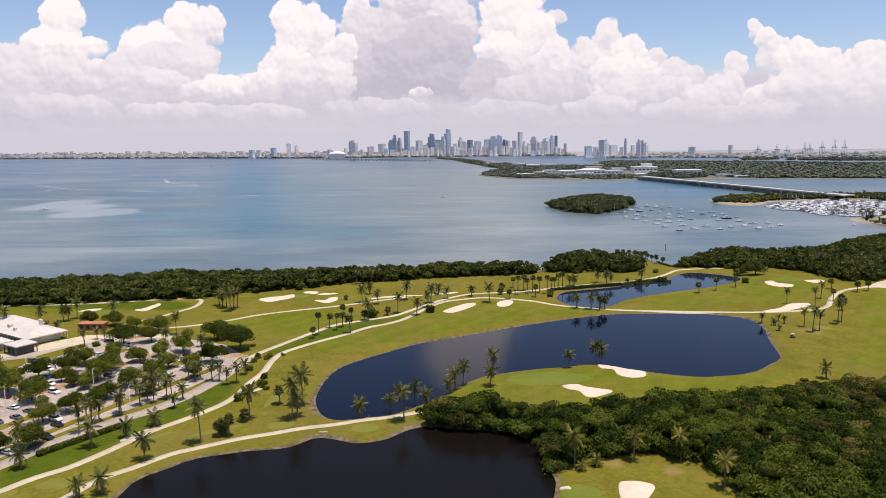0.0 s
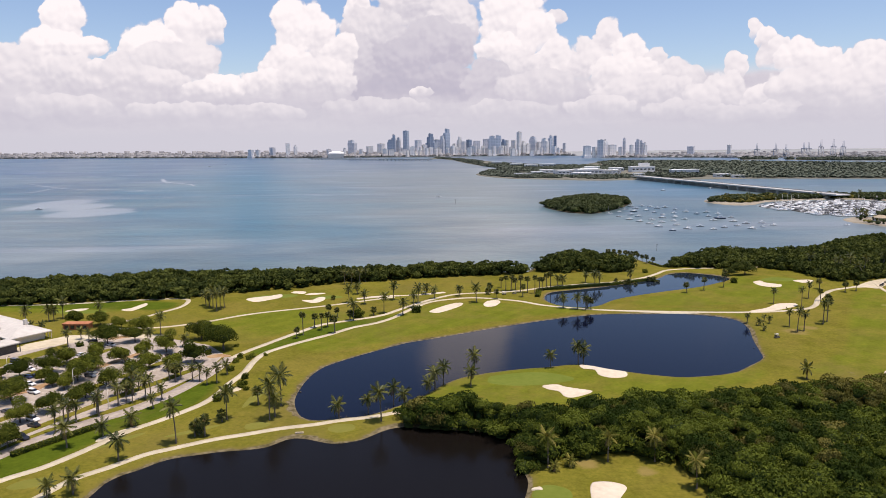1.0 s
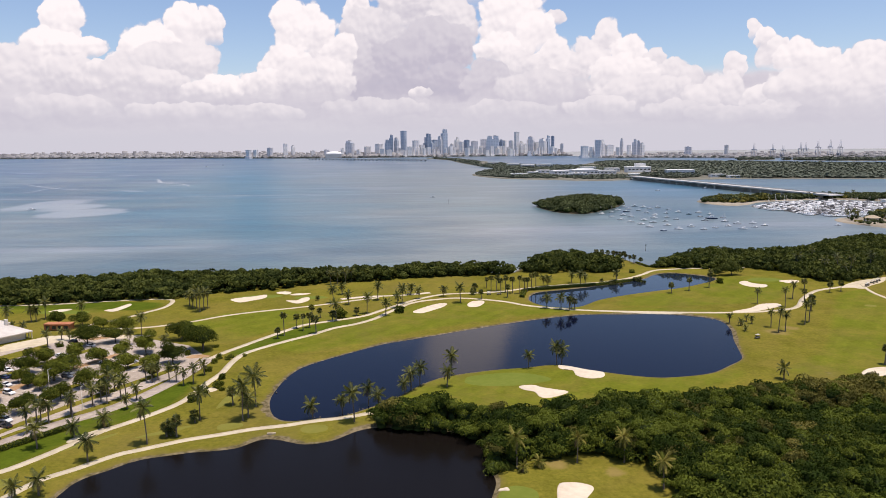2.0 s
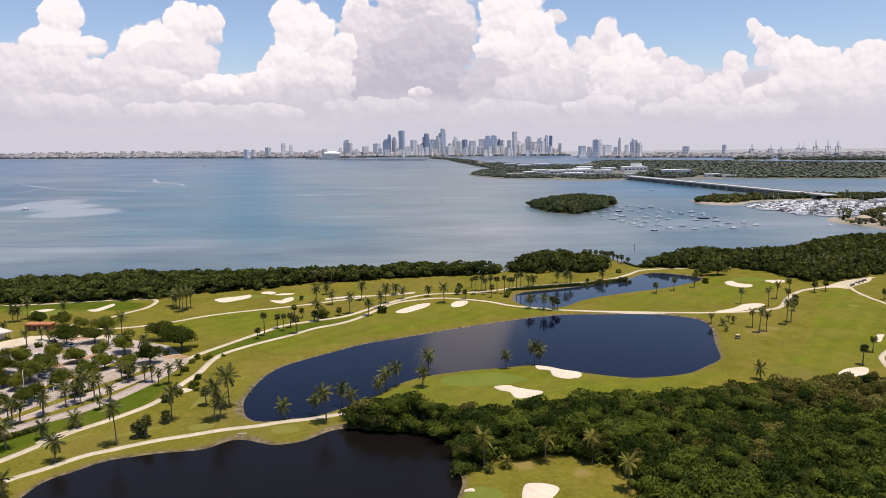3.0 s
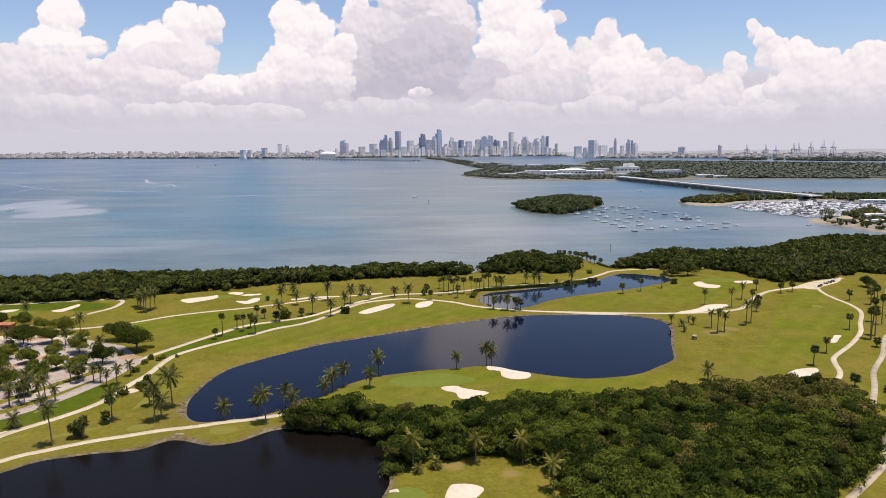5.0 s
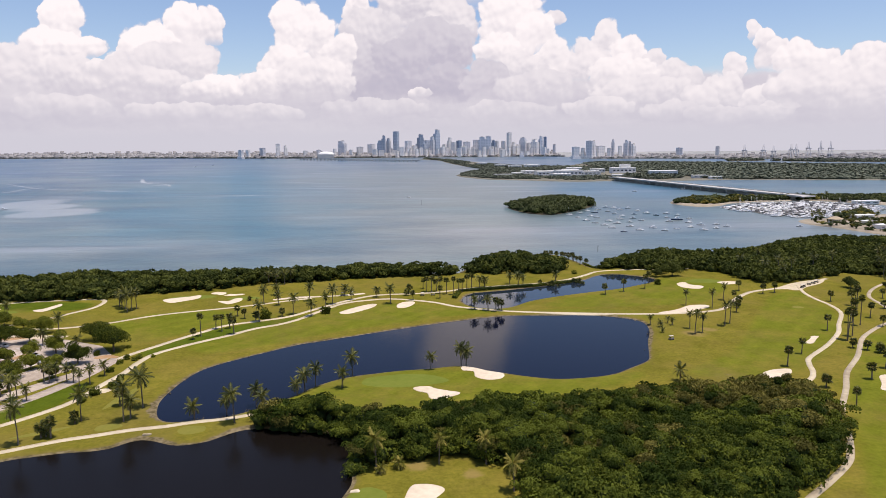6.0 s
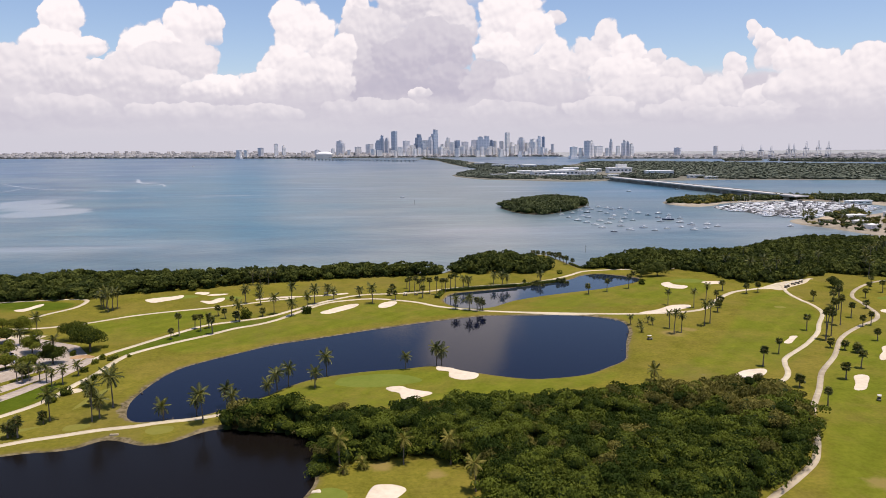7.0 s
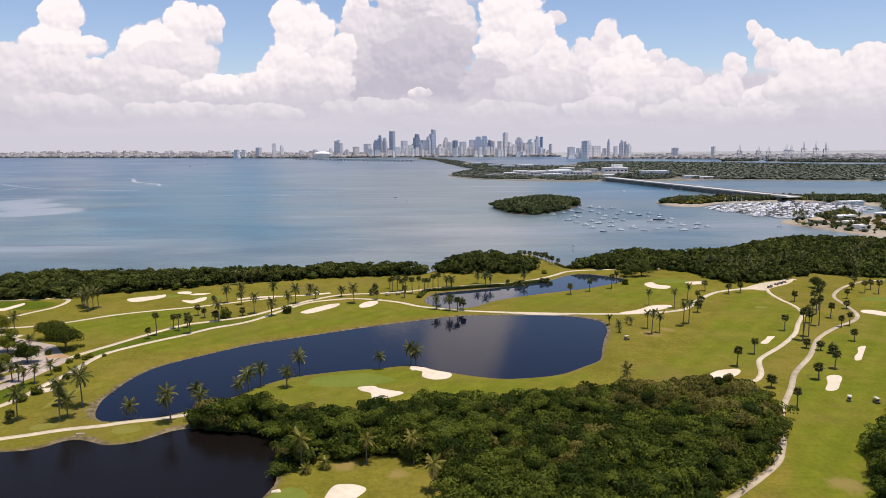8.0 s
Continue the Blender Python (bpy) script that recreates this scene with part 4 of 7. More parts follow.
def fan_mesh(seed, size):
    """A fan leaf on its stalk: a folded disc of pointed segments."""
    r = random.Random(seed)
    bm = bmesh.new()
    bm.faces.new([bm.verts.new(v) for v in ((0, -0.03, 0), (size * 0.6, -0.02, 0), (size * 0.6, 0.02, 0), (0, 0.03, 0))])
    hub = Vector((size * 0.55, 0, 0))
    for k in range(9):
        a0, a1 = (radians(-120 + 240 * (k + o) / 9) for o in (0.02, 0.98))
        am = (a0 + a1) / 2
        L = size * 0.8 * r.uniform(0.85, 1.1)
        tip = hub + Vector((L * math.cos(am), L * math.sin(am), -L * 0.35))
        p0, p1 = (hub + Vector((L * 0.6 * math.cos(a), L * 0.6 * math.sin(a), -L * 0.08)) for a in (a0, a1))
        bm.faces.new([bm.verts.new(v) for v in (hub, p0, tip, p1)])
    me = bpy.data.meshes.new("fan_leaf")
    bm.to_mesh(me)
    bm.free()
    return me


FRONDS = [frond_mesh(i, 3.7, d) for i, d in enumerate((0.35, 0.6, 0.85, 1.05))]
FANS = [fan_mesh(i, 1.62) for i in range(3)]
for me in FRONDS:
    me.materials.append(FROND)
for me in FANS:
    me.materials.append(FROND)
OLD = FRONDS[3].copy()
OLD.name = "dry_frond"
OLD.materials.clear()
OLD.materials.append(FROND_DEAD)


YELLOW = [me.copy() for me in FRONDS]
for me in YELLOW:
    me.materials.clear()
    me.materials.append(FROND_YELLOW)


def palm(name, height, seed, fan=False, fronds=FRONDS, spread=1.0):
    """One palm on an Empty: a ringed, leaning trunk and its leaves."""
    r = random.Random(seed)
    root = new(name)
    lean, la = r.uniform(0.02, 0.09) * height, r.uniform(0, 6.28)
    top = Vector((lean * math.cos(la), lean * math.sin(la), height))
    pts = [Vector((top.x * s * s, top.y * s * s, height * s - (0.4 if s == 0 else 0))) for s in (0, 0.08, 0.25, 0.45, 0.65, 0.85, 1.0)]
    w = 0.20 if not fan else 0.22
    size = min(1.0, 0.62 + height * 0.04) * spread
    bm = bmesh.new()
    tube(bm, pts, [w * 1.7, w * 1.25, w * 1.05, w, w * 0.9, w * 0.85, w * 1.1], 7)
    part("trunk", bm, BARK, root)
    if fan:
        bm = bmesh.new()
        bmesh.ops.create_icosphere(bm, subdivisions=1, radius=0.45, matrix=Matrix.Translation(top))
        part("bud", bm, FROND_DEAD, root, "fibrous brown leaf base")
        for i in range(20):
            el = 80 - 125 * (i / 19) ** 0.9 + r.uniform(-8, 8)
            ob = new("fan_leaf", FANS[i % 3])
            ob.parent = root
            ob.matrix_basis = Matrix.Translation(top) @ pose(0, 0, 0, r.uniform(-30, 30), -el, i * 137.5 + r.uniform(-15, 15)) @ Matrix.Scale(r.uniform(0.8, 1.1), 4)
    else:
        for i in range(20):
            q = i / 19
            el = 60 - 112 * q + r.uniform(-7, 7)
            me = OLD if q > 0.94 and r.random() < 0.6 else fronds[min(3, int(q * 3 + r.random()))]
            ob = new("frond", me)
            ob.parent = root
            ob.matrix_basis = Matrix.Translation(top) @ pose(0, 0, 0, r.uniform(-14, 14), -el, i * 137.5 + r.uniform(-12, 12)) @ Matrix.Scale(size * r.uniform(0.85, 1.1), 4)
    return root


PALM_KINDS = {}
seen_palms = set()


def plant(fan, spots, label, group, fronds=FRONDS, low=-9.0, spread=1.0):
    """Palms of one kind at (x, y, height to the leaf tips)."""
    name = "cabbage_palm" if fan else "coconut_palm"
    for x, y, h in spots:
        r = random.Random(int(x * 7 + y * 13))
        trunk = max(h - (1.7 if fan else 2.2), 1.6)
        cls = min((2.0, 3.0, 4.5, 6.0, 8.0, 10.0, 13.0), key=lambda c: abs(c - trunk))
        key = (fan, cls, r.randint(0, 1), fronds is YELLOW, spread)
        grow = min(max(trunk / cls, 0.8), 1.2)
        m = pose(x, y, max(one_z(x, y), low) - 0.15, 0, 0, r.uniform(0, 360)) @ Matrix.Scale(grow, 4)
        if key not in PALM_KINDS:
            ob = PALM_KINDS[key] = palm(name, cls, int(cls * 10) + key[2] + 100 * fan, fan, fronds, spread)
            ob.matrix_basis = m
        else:
            ob = copy_thing(PALM_KINDS[key], m)
            ob.matrix_basis = m
        tagged(ob, label, "palm tree", group)


plant(False, [(-72, 207, 14.0), (-84, 195, 8.5), (-103, 204, 8.7), (-96, 212, 6.3), (-116, 190, 6.6), (-92, 172, 6.2), (-87, 175, 6.7), (-91, 221, 5.6), (-62, 225, 11.4), (-48, 224, 14.3), (-47, 227, 8.8), (-47, 237, 13.2)],
      "coconut palm with a ringed grey trunk on rough grass", "palms by the cart path", spread=1.16)
plant(False, [(-26, 226, 7.1), (-17, 231, 7.8), (-12, 222, 12.2), (-9, 238, 9.4), (-5, 231, 8.2), (3, 248, 6.6), (5, 252, 9.2), (8, 257, 9.8), (18, 255, 8.3), (20, 270, 10.5), (50, 275, 7.6), (62, 281, 10.2), (64, 281, 9.0), (142, 258, 6.8)],
      "coconut palm with arching fronds on the lake bank", "palms on the lake bank", spread=1.10)
plant(False, [(36, 186.5, 11.2), (37.5, 184.5, 4.0), (53, 190, 9.6), (42, 187, 4.2), (66, 190, 10.0), (72, 174, 10.0)], "coconut palm with yellowing fronds at the mangrove wood's edge", "palms at the wood's edge", YELLOW, spread=0.98)
plant(True, [(-55, 238, 6.5), (-68, 212, 5.3), (-65, 212, 6.8), (-67, 213, 4.0), (-63, 223, 4.5), (-58, 322, 5.6), (-56, 327, 11.3), (-53, 340, 7.5), (-49, 336, 8.8), (-47, 342, 7.8), (-50, 367, 6.0), (-53, 403, 3.2), (-42, 331, 8.7), (-45, 362, 5.6), (-38, 356, 5.2), (-27, 366, 4.7)],
      "cabbage palm with a dense round head of fan leaves", "cabbage palms on the course")
plant(False, [(-43, 395, 10.6), (-41, 417, 7.4), (-34, 391, 8.2), (-22, 370, 11.4), (-19, 401, 10.7), (-12, 365, 9.2), (-7, 382, 9.6), (-5, 393, 11.1), (-1, 415, 7.3), (4, 404, 7.8), (18, 409, 6.9), (27, 392, 11.1), (-36, 355, 11.3), (78, 432, 8.1), (81, 433, 7.4), (97, 443, 8.0), (102, 439, 9.0), (105, 440, 7.6), (127, 452, 7.1), (72, 376, 8.3), (79, 373, 8.9), (85, 377, 6.5)],
      "tall coconut palm between the cart paths", "palms between the cart paths", spread=1.05)
plant(True, [(39, 400, 5.8), (46, 423, 9.6), (49, 422, 10.2), (54, 418, 10.5), (54, 405, 7.9), (58, 416, 10.1), (62, 414, 11.1), (65, 417, 9.5), (67, 420, 8.9), (70, 424, 10.3), (73, 427, 10.4), (52, 425, 7.6), (44, 432, 7.0), (35, 413, 4.0), (36, 419, 5.4)],
      "tall cabbage palm in a row beside the path", "row of cabbage palms")
plant(True, [(123, 441, 3.7), (127, 439, 3.3), (149, 411, 6.4), (161, 417, 7.9), (176, 426, 9.5), (183, 443, 8.1), (143, 447, 3.5), (138, 449, 4.3), (141, 450, 4.0), (121, 440, 3.5), (116, 444, 2.9), (86, 373, 6.3), (83, 371, 7.9)],
      "small cabbage palm on the bank of the narrow lake", "palms round the narrow lake")
plant(False, [(164, 344, 4.9), (165, 340, 5.1), (155, 342, 6.3), (158, 336, 4.5), (156, 326, 4.1), (171, 333, 9.9), (170, 323, 12.3), (174, 325, 10.5), (185, 380, 9.6), (196, 372, 11.4), (210, 393, 10.7), (189, 337, 12.7), (193, 341, 12.3)],
      "coconut palm on dry grass by the eastern bunkers", "palms by the eastern bunkers", spread=0.74)
plant(True, [(213, 386, 7.3), (210, 373, 6.4), (205, 363, 6.5), (238, 407, 6.3), (246, 410, 6.4), (228, 416, 6.4), (189, 274, 8.3), (203, 291, 7.3), (191, 249, 5.0), (191, 230, 7.3), (232, 326, 7.9), (212, 257, 6.5), (225, 270, 7.6), (235, 290, 4.1), (232, 294, 4.6), (266, 387, 6.2), (266, 350, 8.0), (254, 308, 5.8), (262, 333, 5.9), (267, 335, 7.2), (285, 370, 4.8), (298, 393, 5.8), (314, 417, 4.6), (228, 298, 4.6)],
      "cabbage palm with a round head on the fairway", "cabbage palms on the eastern fairway")
plant(True, [(233, 311, 14.6), (232, 309, 15.5), (238, 316, 12.4), (252, 341, 12.4), (253, 336, 15.0), (269, 367, 12.7), (282, 391, 8.9), (272, 377, 8.6), (263, 358, 8.2), (327, 437, 4.8), (316, 407, 7.6), (322, 404, 8.4), (325, 417, 6.2)],
      "very tall thin cabbage palm between two cart paths", "tall palms between the eastern paths")
plant(False, [(-213, 350, 10.2), (-196, 350, 10.3), (-190, 360, 8.8), (-188, 361, 8.5), (-186, 366, 11.5), (-168, 368, 9.8), (-123, 331, 11.4), (-122, 315, 8.2), (-105, 311, 6.4), (-115, 385, 12.3), (-111, 378, 12.1), (-110, 381, 12.1), (-118, 388, 9.1), (-109, 385, 11.9), (-121, 392, 9.2)],
      "coconut palm on the grass behind the clubhouse", "palms behind the clubhouse", spread=1.05)
plant(False, [(-95, 265, 8.2), (-92, 263, 7.9), (-91, 266, 8.2), (-86, 264, 8.1), (-83, 263, 8.3), (-79, 259, 7.5), (-76, 261, 8.4), (-75, 271, 6.8), (-95, 247, 9.6), (-96, 245, 8.9), (-99, 241, 9.5), (-102, 243, 8.0), (-103, 239, 8.6), (-105, 229, 9.8), (-107, 232, 7.2), (-110, 224, 8.5), (-112, 223, 8.7), (-115, 226, 8.6), (-112, 215, 9.9), (-108, 248, 7.5), (-102, 254, 7.6), (-102, 249, 10.8)],
      "coconut palm on the verge of the car park", "palms along the car park", spread=0.84)
plant(False, [(-90, 236, 6.3), (-90, 244, 7.1), (-113, 288, 6.3), (-121, 287, 5.1), (-187, 339, 6.2), (-184, 342, 5.6), (-157, 325, 6.7), (-153, 324, 6.4), (-157, 313, 9.1), (-130, 214, 5.8)],
      "coconut palm among the parked cars", "palms along the car park", spread=0.84)
plant(True, [(135, 547, 5.4), (138, 541, 6.2), (141, 538, 6.2), (145, 535, 6.2), (150, 535, 5.3), (153, 535, 6.2), (152, 527, 5.7), (154, 512, 6.4), (157, 507, 5.9), (153, 519, 5.6), (147, 535, 5.7)],
      "small cabbage palm on the grassy point in the bay", "palms on the point")
plant(False, [(-48, 449, 9.9), (-43, 450, 10.2), (-40, 455, 10.2), (-52, 447, 9.9), (317, 481, 13.8), (358, 497, 13.8), (368, 508, 13.8), (379, 520, 13.8), (339, 465, 13.6), (275, 501, 13.8), (278, 458, 13.8), (302, 477, 13.2), (269, 449, 10.5), (391, 532, 13.8), (262, 459, 12.7), (275, 468, 12.9), (336, 455, 12.2), (254, 479, 12.3)],
      "coconut palm standing above the mangroves", "palms above the mangroves")

# ---- shade trees and shrubs ----
def shade_tree(name, radius, seed, quads, size, tall=1.28, mat=LEAF_TREE):
    """A broad tree on an Empty: a forking trunk and a lumpy crown."""
    r = random.Random(seed)
    root = new(name)
    h = radius * tall
    bm = bmesh.new()
    fork = h * 0.35
    tube(bm, [(0, 0, -0.3), (0.05, 0, fork * 0.5), (0.1, 0.05, fork)], [0.05 * radius + 0.08, 0.045 * radius + 0.05, 0.04 * radius + 0.05], 7)
    for k in range(5):
        a = 2 * math.pi * k / 5 + r.uniform(-0.4, 0.4)
        d = radius * r.uniform(0.45, 0.65)
        tube(bm, [(0.1, 0.05, fork * 0.95), (0.45 * d * math.cos(a), 0.45 * d * math.sin(a), fork + h * 0.16), (d * math.cos(a), d * math.sin(a), fork + h * 0.36)], [0.035 * radius + 0.03, 0.025 * radius + 0.02, 0.02], 5)
    part("trunk", bm, WOOD, root)
    q = crown_template(seed, quads, size / radius, 0.95, 9, 0.80)
    inner = crown_template(seed, quads // 2, size * 1.7 / radius, 0.95, 9, 0.80) * (0.82, 0.82, 0.8)
    q = np.concatenate([q, inner]) * radius + (0, 0, h * 0.64)
    q = q.reshape(-1, 3)
    mesh_object("crown", q, np.arange(len(q)).reshape(-1, 3), mat, root)
    # solid core in the painted shade tone, seen between the leaves
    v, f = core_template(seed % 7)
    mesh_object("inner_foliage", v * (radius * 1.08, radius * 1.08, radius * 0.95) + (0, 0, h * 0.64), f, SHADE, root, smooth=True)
    return root


TREES = [(-156, 253, 6.2), (-154, 270, 4.7), (-143, 245, 6.3), (-146, 276, 5.5), (-144, 286, 4.6), (-136, 259, 3.3), (-130, 256, 3.7), (-130, 266, 5.7), (-131, 277, 5.4), (-118, 247, 4.0), (-141, 316, 6.3), (-123, 289, 4.3), (-147, 345, 3.8), (-133, 336, 5.6), (-130, 319, 5.5), (-118, 296, 4.3)]
TREES += [(-115, 259, 4.8), (-110, 267, 5.4), (-105, 251, 3.9), (-160, 351, 5.0), (-173, 354, 4.6), (-110, 303, 5.7), (-101, 322, 6.2), (-86, 304, 8.5), (-93, 287, 5.6), (-94, 269, 3.2), (-98, 279, 4.3), (-128, 224, 4.8), (-121, 205, 5.1), (-123, 235, 5.0), (-136, 295, 3.9), (-108, 280, 4.1)]
TREES += [(-130, 201, 3.9), (-143, 265, 3.6), (-118, 241, 3.9), (-146, 333, 3.2), (-161, 270, 3.0), (-177, 276, 6.0), (-158, 239, 5.8), (-179, 263, 6.4), (-170, 226, 5.5), (-150, 215, 5.0)]
templates = {}
for i, (x, y, rad) in enumerate(TREES):
    cls = 4.0 if rad < 4.8 else 6.0
    key = (cls, i % 3)
    m = pose(x, y, one_z(x, y) - 0.05, 0, 0, (i * 77) % 360) @ Matrix.Scale(rad / cls * 0.92, 4)
    if key not in templates:
        ob = templates[key] = shade_tree("shade_tree", cls, 300 + i, 3300 if cls < 5 else 5000, 0.225)
        ob.matrix_basis = m
    else:
        ob = copy_thing(templates[key], m)
        ob.matrix_basis = m
    tagged(ob, "broad green shade tree with a rounded crown in the car park" if x < -90 else "large dark shade tree by the cart path", "tree", "car park trees")
for i, (x, y, rad) in enumerate([(296, 421, 5.2), (204, 463, 7.2), (194, 464, 4.1), (200, 472, 4.2)]):
    m = pose(x, y, one_z(x, y) - 0.05, 0, 0, i * 100) @ Matrix.Scale(rad / 6.0 * 0.9, 4)
    if i == 0:
        ob = dark_tree = shade_tree("shade_tree", 6.0, 555, 5200, 0.22, 1.1, LEAF_SHORE)
    else:
        ob = copy_thing(dark_tree, m)
    ob.matrix_basis = m
    tagged(ob, "dark green shade tree standing on the fairway", "tree", "fairway trees")
BUSHES = [(-76, 287, 1.7), (-76, 293, 1.7), (-72, 291, 1.4), (-71, 294, 1.5), (-66, 296, 1.2), (-75, 276, 1.8), (-67, 266, 1.8), (-66, 256, 1.9), (-69, 249, 2.3), (-70, 242, 2.1), (-65, 259, 1.5), (-63, 253, 1.3), (-91, 299, 1.8), (-141, 307, 2.7), (-152, 313, 1.9), (-34, 362, 3.7), (-5, 371, 2.9), (-82, 310, 1.3), (187, 439, 2.5), (143, 476, 2.0)]
shrub = None
for i, (x, y, rad) in enumerate(BUSHES):
    m = pose(x, y, one_z(x, y) - 0.6, 0, 0, i * 63) @ Matrix.Scale(rad / 2.0, 4)
    if shrub is None:
        ob = shrub = shade_tree("shrub", 2.0, 777, 700, 0.2, 0.9)
    else:
        ob = copy_thing(shrub, m)
    ob.matrix_basis = m
    tagged(ob, "rounded green shrub beside the cart path", "shrub", "shrubs")


def hedge(name, a, b, width, height, seed, label):
    """A clipped hedge from a to b: leaf clumps over a solid inner mass."""
    r = np.random.RandomState(seed)
    a, b = np.array(a, float), np.array(b, float)
    L = np.hypot(*(b - a))
    n = int(L * 85)
    t, s = r.rand(n), r.uniform(-1, 1, n)
    h = np.sqrt(1 - np.abs(s) ** 4) * height * r.uniform(0.85, 1.08, n)
    low = r.rand(n) < 0.4
    h = np.where(low, h * r.rand(n), h)
    s = np.where(low, np.sign(s) * 0.98, s)
    d = (b - a) / L
    nx = np.array([d[1], -d[0]])
    p = a + (b - a) * t[:, None] + nx * (s * width / 2)[:, None]
    c = np.column_stack([p, ground_z(p[:, 0], p[:, 1]) + h])
    u = r.normal(size=(n, 3)) * 0.11
    w = r.normal(size=(n, 3)) * 0.11
    q = np.stack([c - u, c - w, c + u, c + w], 1).reshape(-1, 3)
    ob = mesh_object(name, q, np.arange(len(q)).reshape(-1, 4), LEAF_TREE)
    # solid block in the painted shade tone behind the leaf clumps
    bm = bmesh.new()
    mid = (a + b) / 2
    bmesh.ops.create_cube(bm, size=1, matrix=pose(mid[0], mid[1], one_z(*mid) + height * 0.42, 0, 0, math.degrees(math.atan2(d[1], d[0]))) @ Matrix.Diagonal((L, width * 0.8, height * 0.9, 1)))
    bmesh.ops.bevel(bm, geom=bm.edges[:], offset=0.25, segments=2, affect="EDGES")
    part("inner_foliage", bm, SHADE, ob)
    return tagged(ob, label, "hedge")


hedge("hedge", (-116, 198), (-101, 219.5), 2.0, 1.5, 1, "clipped dark green hedge along the road")
hedge("hedge", (64.8, 421.6), (110.8, 437.6), 2.4, 1.3, 2, "low dark green hedge along the lake bank")
hedge("hedge", (110.8, 437.6), (143, 454.6), 2.2, 1.2, 3, "low dark green hedge along the lake bank")
hedge("hedge", (62, 404), (65.5, 421), 3.0, 1.6, 4, "low dark green shrubs at the lake's end")
hedge("hedge", (158, 520), (163, 502), 3.0, 1.5, 5, "low mangrove shrubs along the point's shore")

# ---- car park ----
E1, E2, LOT_Z = Vector((0.443, 0.896, 0)), Vector((-0.896, 0.443, 0)), 1.5
LOT_TURN = math.degrees(math.atan2(E1.y, E1.x))


def in_lot(u, v, z=0.0):
    """Plan place from metres along and across the car park."""
    p = Vector((-126, 197, LOT_Z)) + E1 * u + E2 * v
    return (p.x, p.y, LOT_Z + z)


def slab(name, pts, z0, z1, mat, label, category, parent=None, kind="structure"):
    """A level plate with a flat plan outline and an edge."""
    bm = bmesh.new()
    f = bm.faces.new([bm.verts.new((x, y, z1)) for x, y in pts])
    if f.normal.z < 0:
        f.normal_flip()
    bm.faces.ensure_lookup_table()
    ext = bmesh.ops.extrude_face_region(bm, geom=[f])
    for v in ext["geom"]:
        if isinstance(v, bmesh.types.BMVert):
            v.co.z = z0
    bmesh.ops.recalc_face_normals(bm, faces=bm.faces[:])
    ob = part(name, bm, mat, parent)
    return tagged(ob, label, category, kind=kind)


slab("pavement", LOT, LOT_Z - 0.4, LOT_Z + 0.05, ASPHALT, "sun-bleached grey asphalt car park", "car park")
WHITE_LINE = material("road_paint", (0.55, 0.53, 0.48), (0.74, 0.72, 0.66), 1.5, 0.8, 0.2)
KERB = material("kerb_concrete", (0.42, 0.38, 0.32), (0.58, 0.54, 0.46), 1.0, 0.9, 0.1)
bm = bmesh.new()
for k, v in enumerate((22, 41, 58)):
    for side in (-1, 1):
        for j in range(38):
            u = 8 + j * 2.7
            x, y, z = in_lot(u, v + side * 4.6, 0.06)
            if signed(lot, np.array([x]), np.array([y]))[0] > -3:
                continue
            bmesh.ops.create_cube(bm, size=1, matrix=pose(x, y, z, 0, 0, LOT_TURN) @ Matrix.Diagonal((0.14, 5.0, 0.012, 1)))
tagged(part("bay_marking", bm, WHITE_LINE, None), "worn white parking bay lines on asphalt", "marking", kind="stuff")
for k, v in enumerate((22, 41, 58)):
    for a, b in ((6, 28), (34, 62), (68, 96)):
        pts = [in_lot(u, v + s)[:2] for u, s in ((a, -1.6), (a + 1.2, -2), (b - 1.2, -2), (b, -1.6), (b, 1.6), (b - 1.2, 2), (a + 1.2, 2), (a, 1.6))]
        if signed(lot, np.array([pts[2][0]]), np.array([pts[2][1]]))[0] > 2:
            continue
        ob = slab("planted_island", pts, LOT_Z - 0.1, LOT_Z + 0.14, KERB, "kerbed planting island between the parking bays", "island")
        mid = [(p[0] * 0.96 + np.mean([q[0] for q in pts]) * 0.04, p[1] * 0.96 + np.mean([q[1] for q in pts]) * 0.04) for p in pts]
        slab("soil", mid, LOT_Z, LOT_Z + 0.18, EARTH if (k + a) % 2 else GRASS, "", "", ob, "")
slab("verge", [in_lot(u, v)[:2] for u, v in ((3, 3.2), (30, 3.6), (60, 3.2), (90, 2), (90, 5.5), (60, 7), (30, 7), (3, 6))], LOT_Z - 0.2, LOT_Z + 0.12, GRASS, "narrow grass verge between road and car park", "verge")
slab("lawn", [(-171, 298), (-164, 291.5), (-156, 311), (-160, 318)], LOT_Z - 0.2, LOT_Z + 0.1, GRASS, "mown lawn in front of the clubhouse", "lawn")
slab("forecourt", [(-196, 284), (-176, 303), (-150, 325), (-120, 325), (-118, 331), (-150, 334), (-166, 332), (-178, 318), (-204, 296)], LOT_Z - 0.3, LOT_Z + 0.04, CONCRETE, "pale paved forecourt of the clubhouse", "paving")
slab("lawn_west", [(-186, 290), (-172, 297), (-165, 291), (-176, 275), (-190, 280)], LOT_Z - 0.2, LOT_Z + 0.1, GRASS, "mown lawn beside the clubhouse drive", "lawn")
blob("earth_patch_1", -141, 327, 7, 3, 10, EARTH, "bare red earth beside the clubhouse drive", "earth", 31, 0.12)
blob("earth_patch_2", -141, 256, 4, 2.4, 60, EARTH, "bare red earth bed in the car park", "earth", 32, 0.12)
blob("earth_patch_3", -134, 217, 4, 2.4, 60, EARTH, "bare red earth bed in the car park", "earth", 33, 0.12)
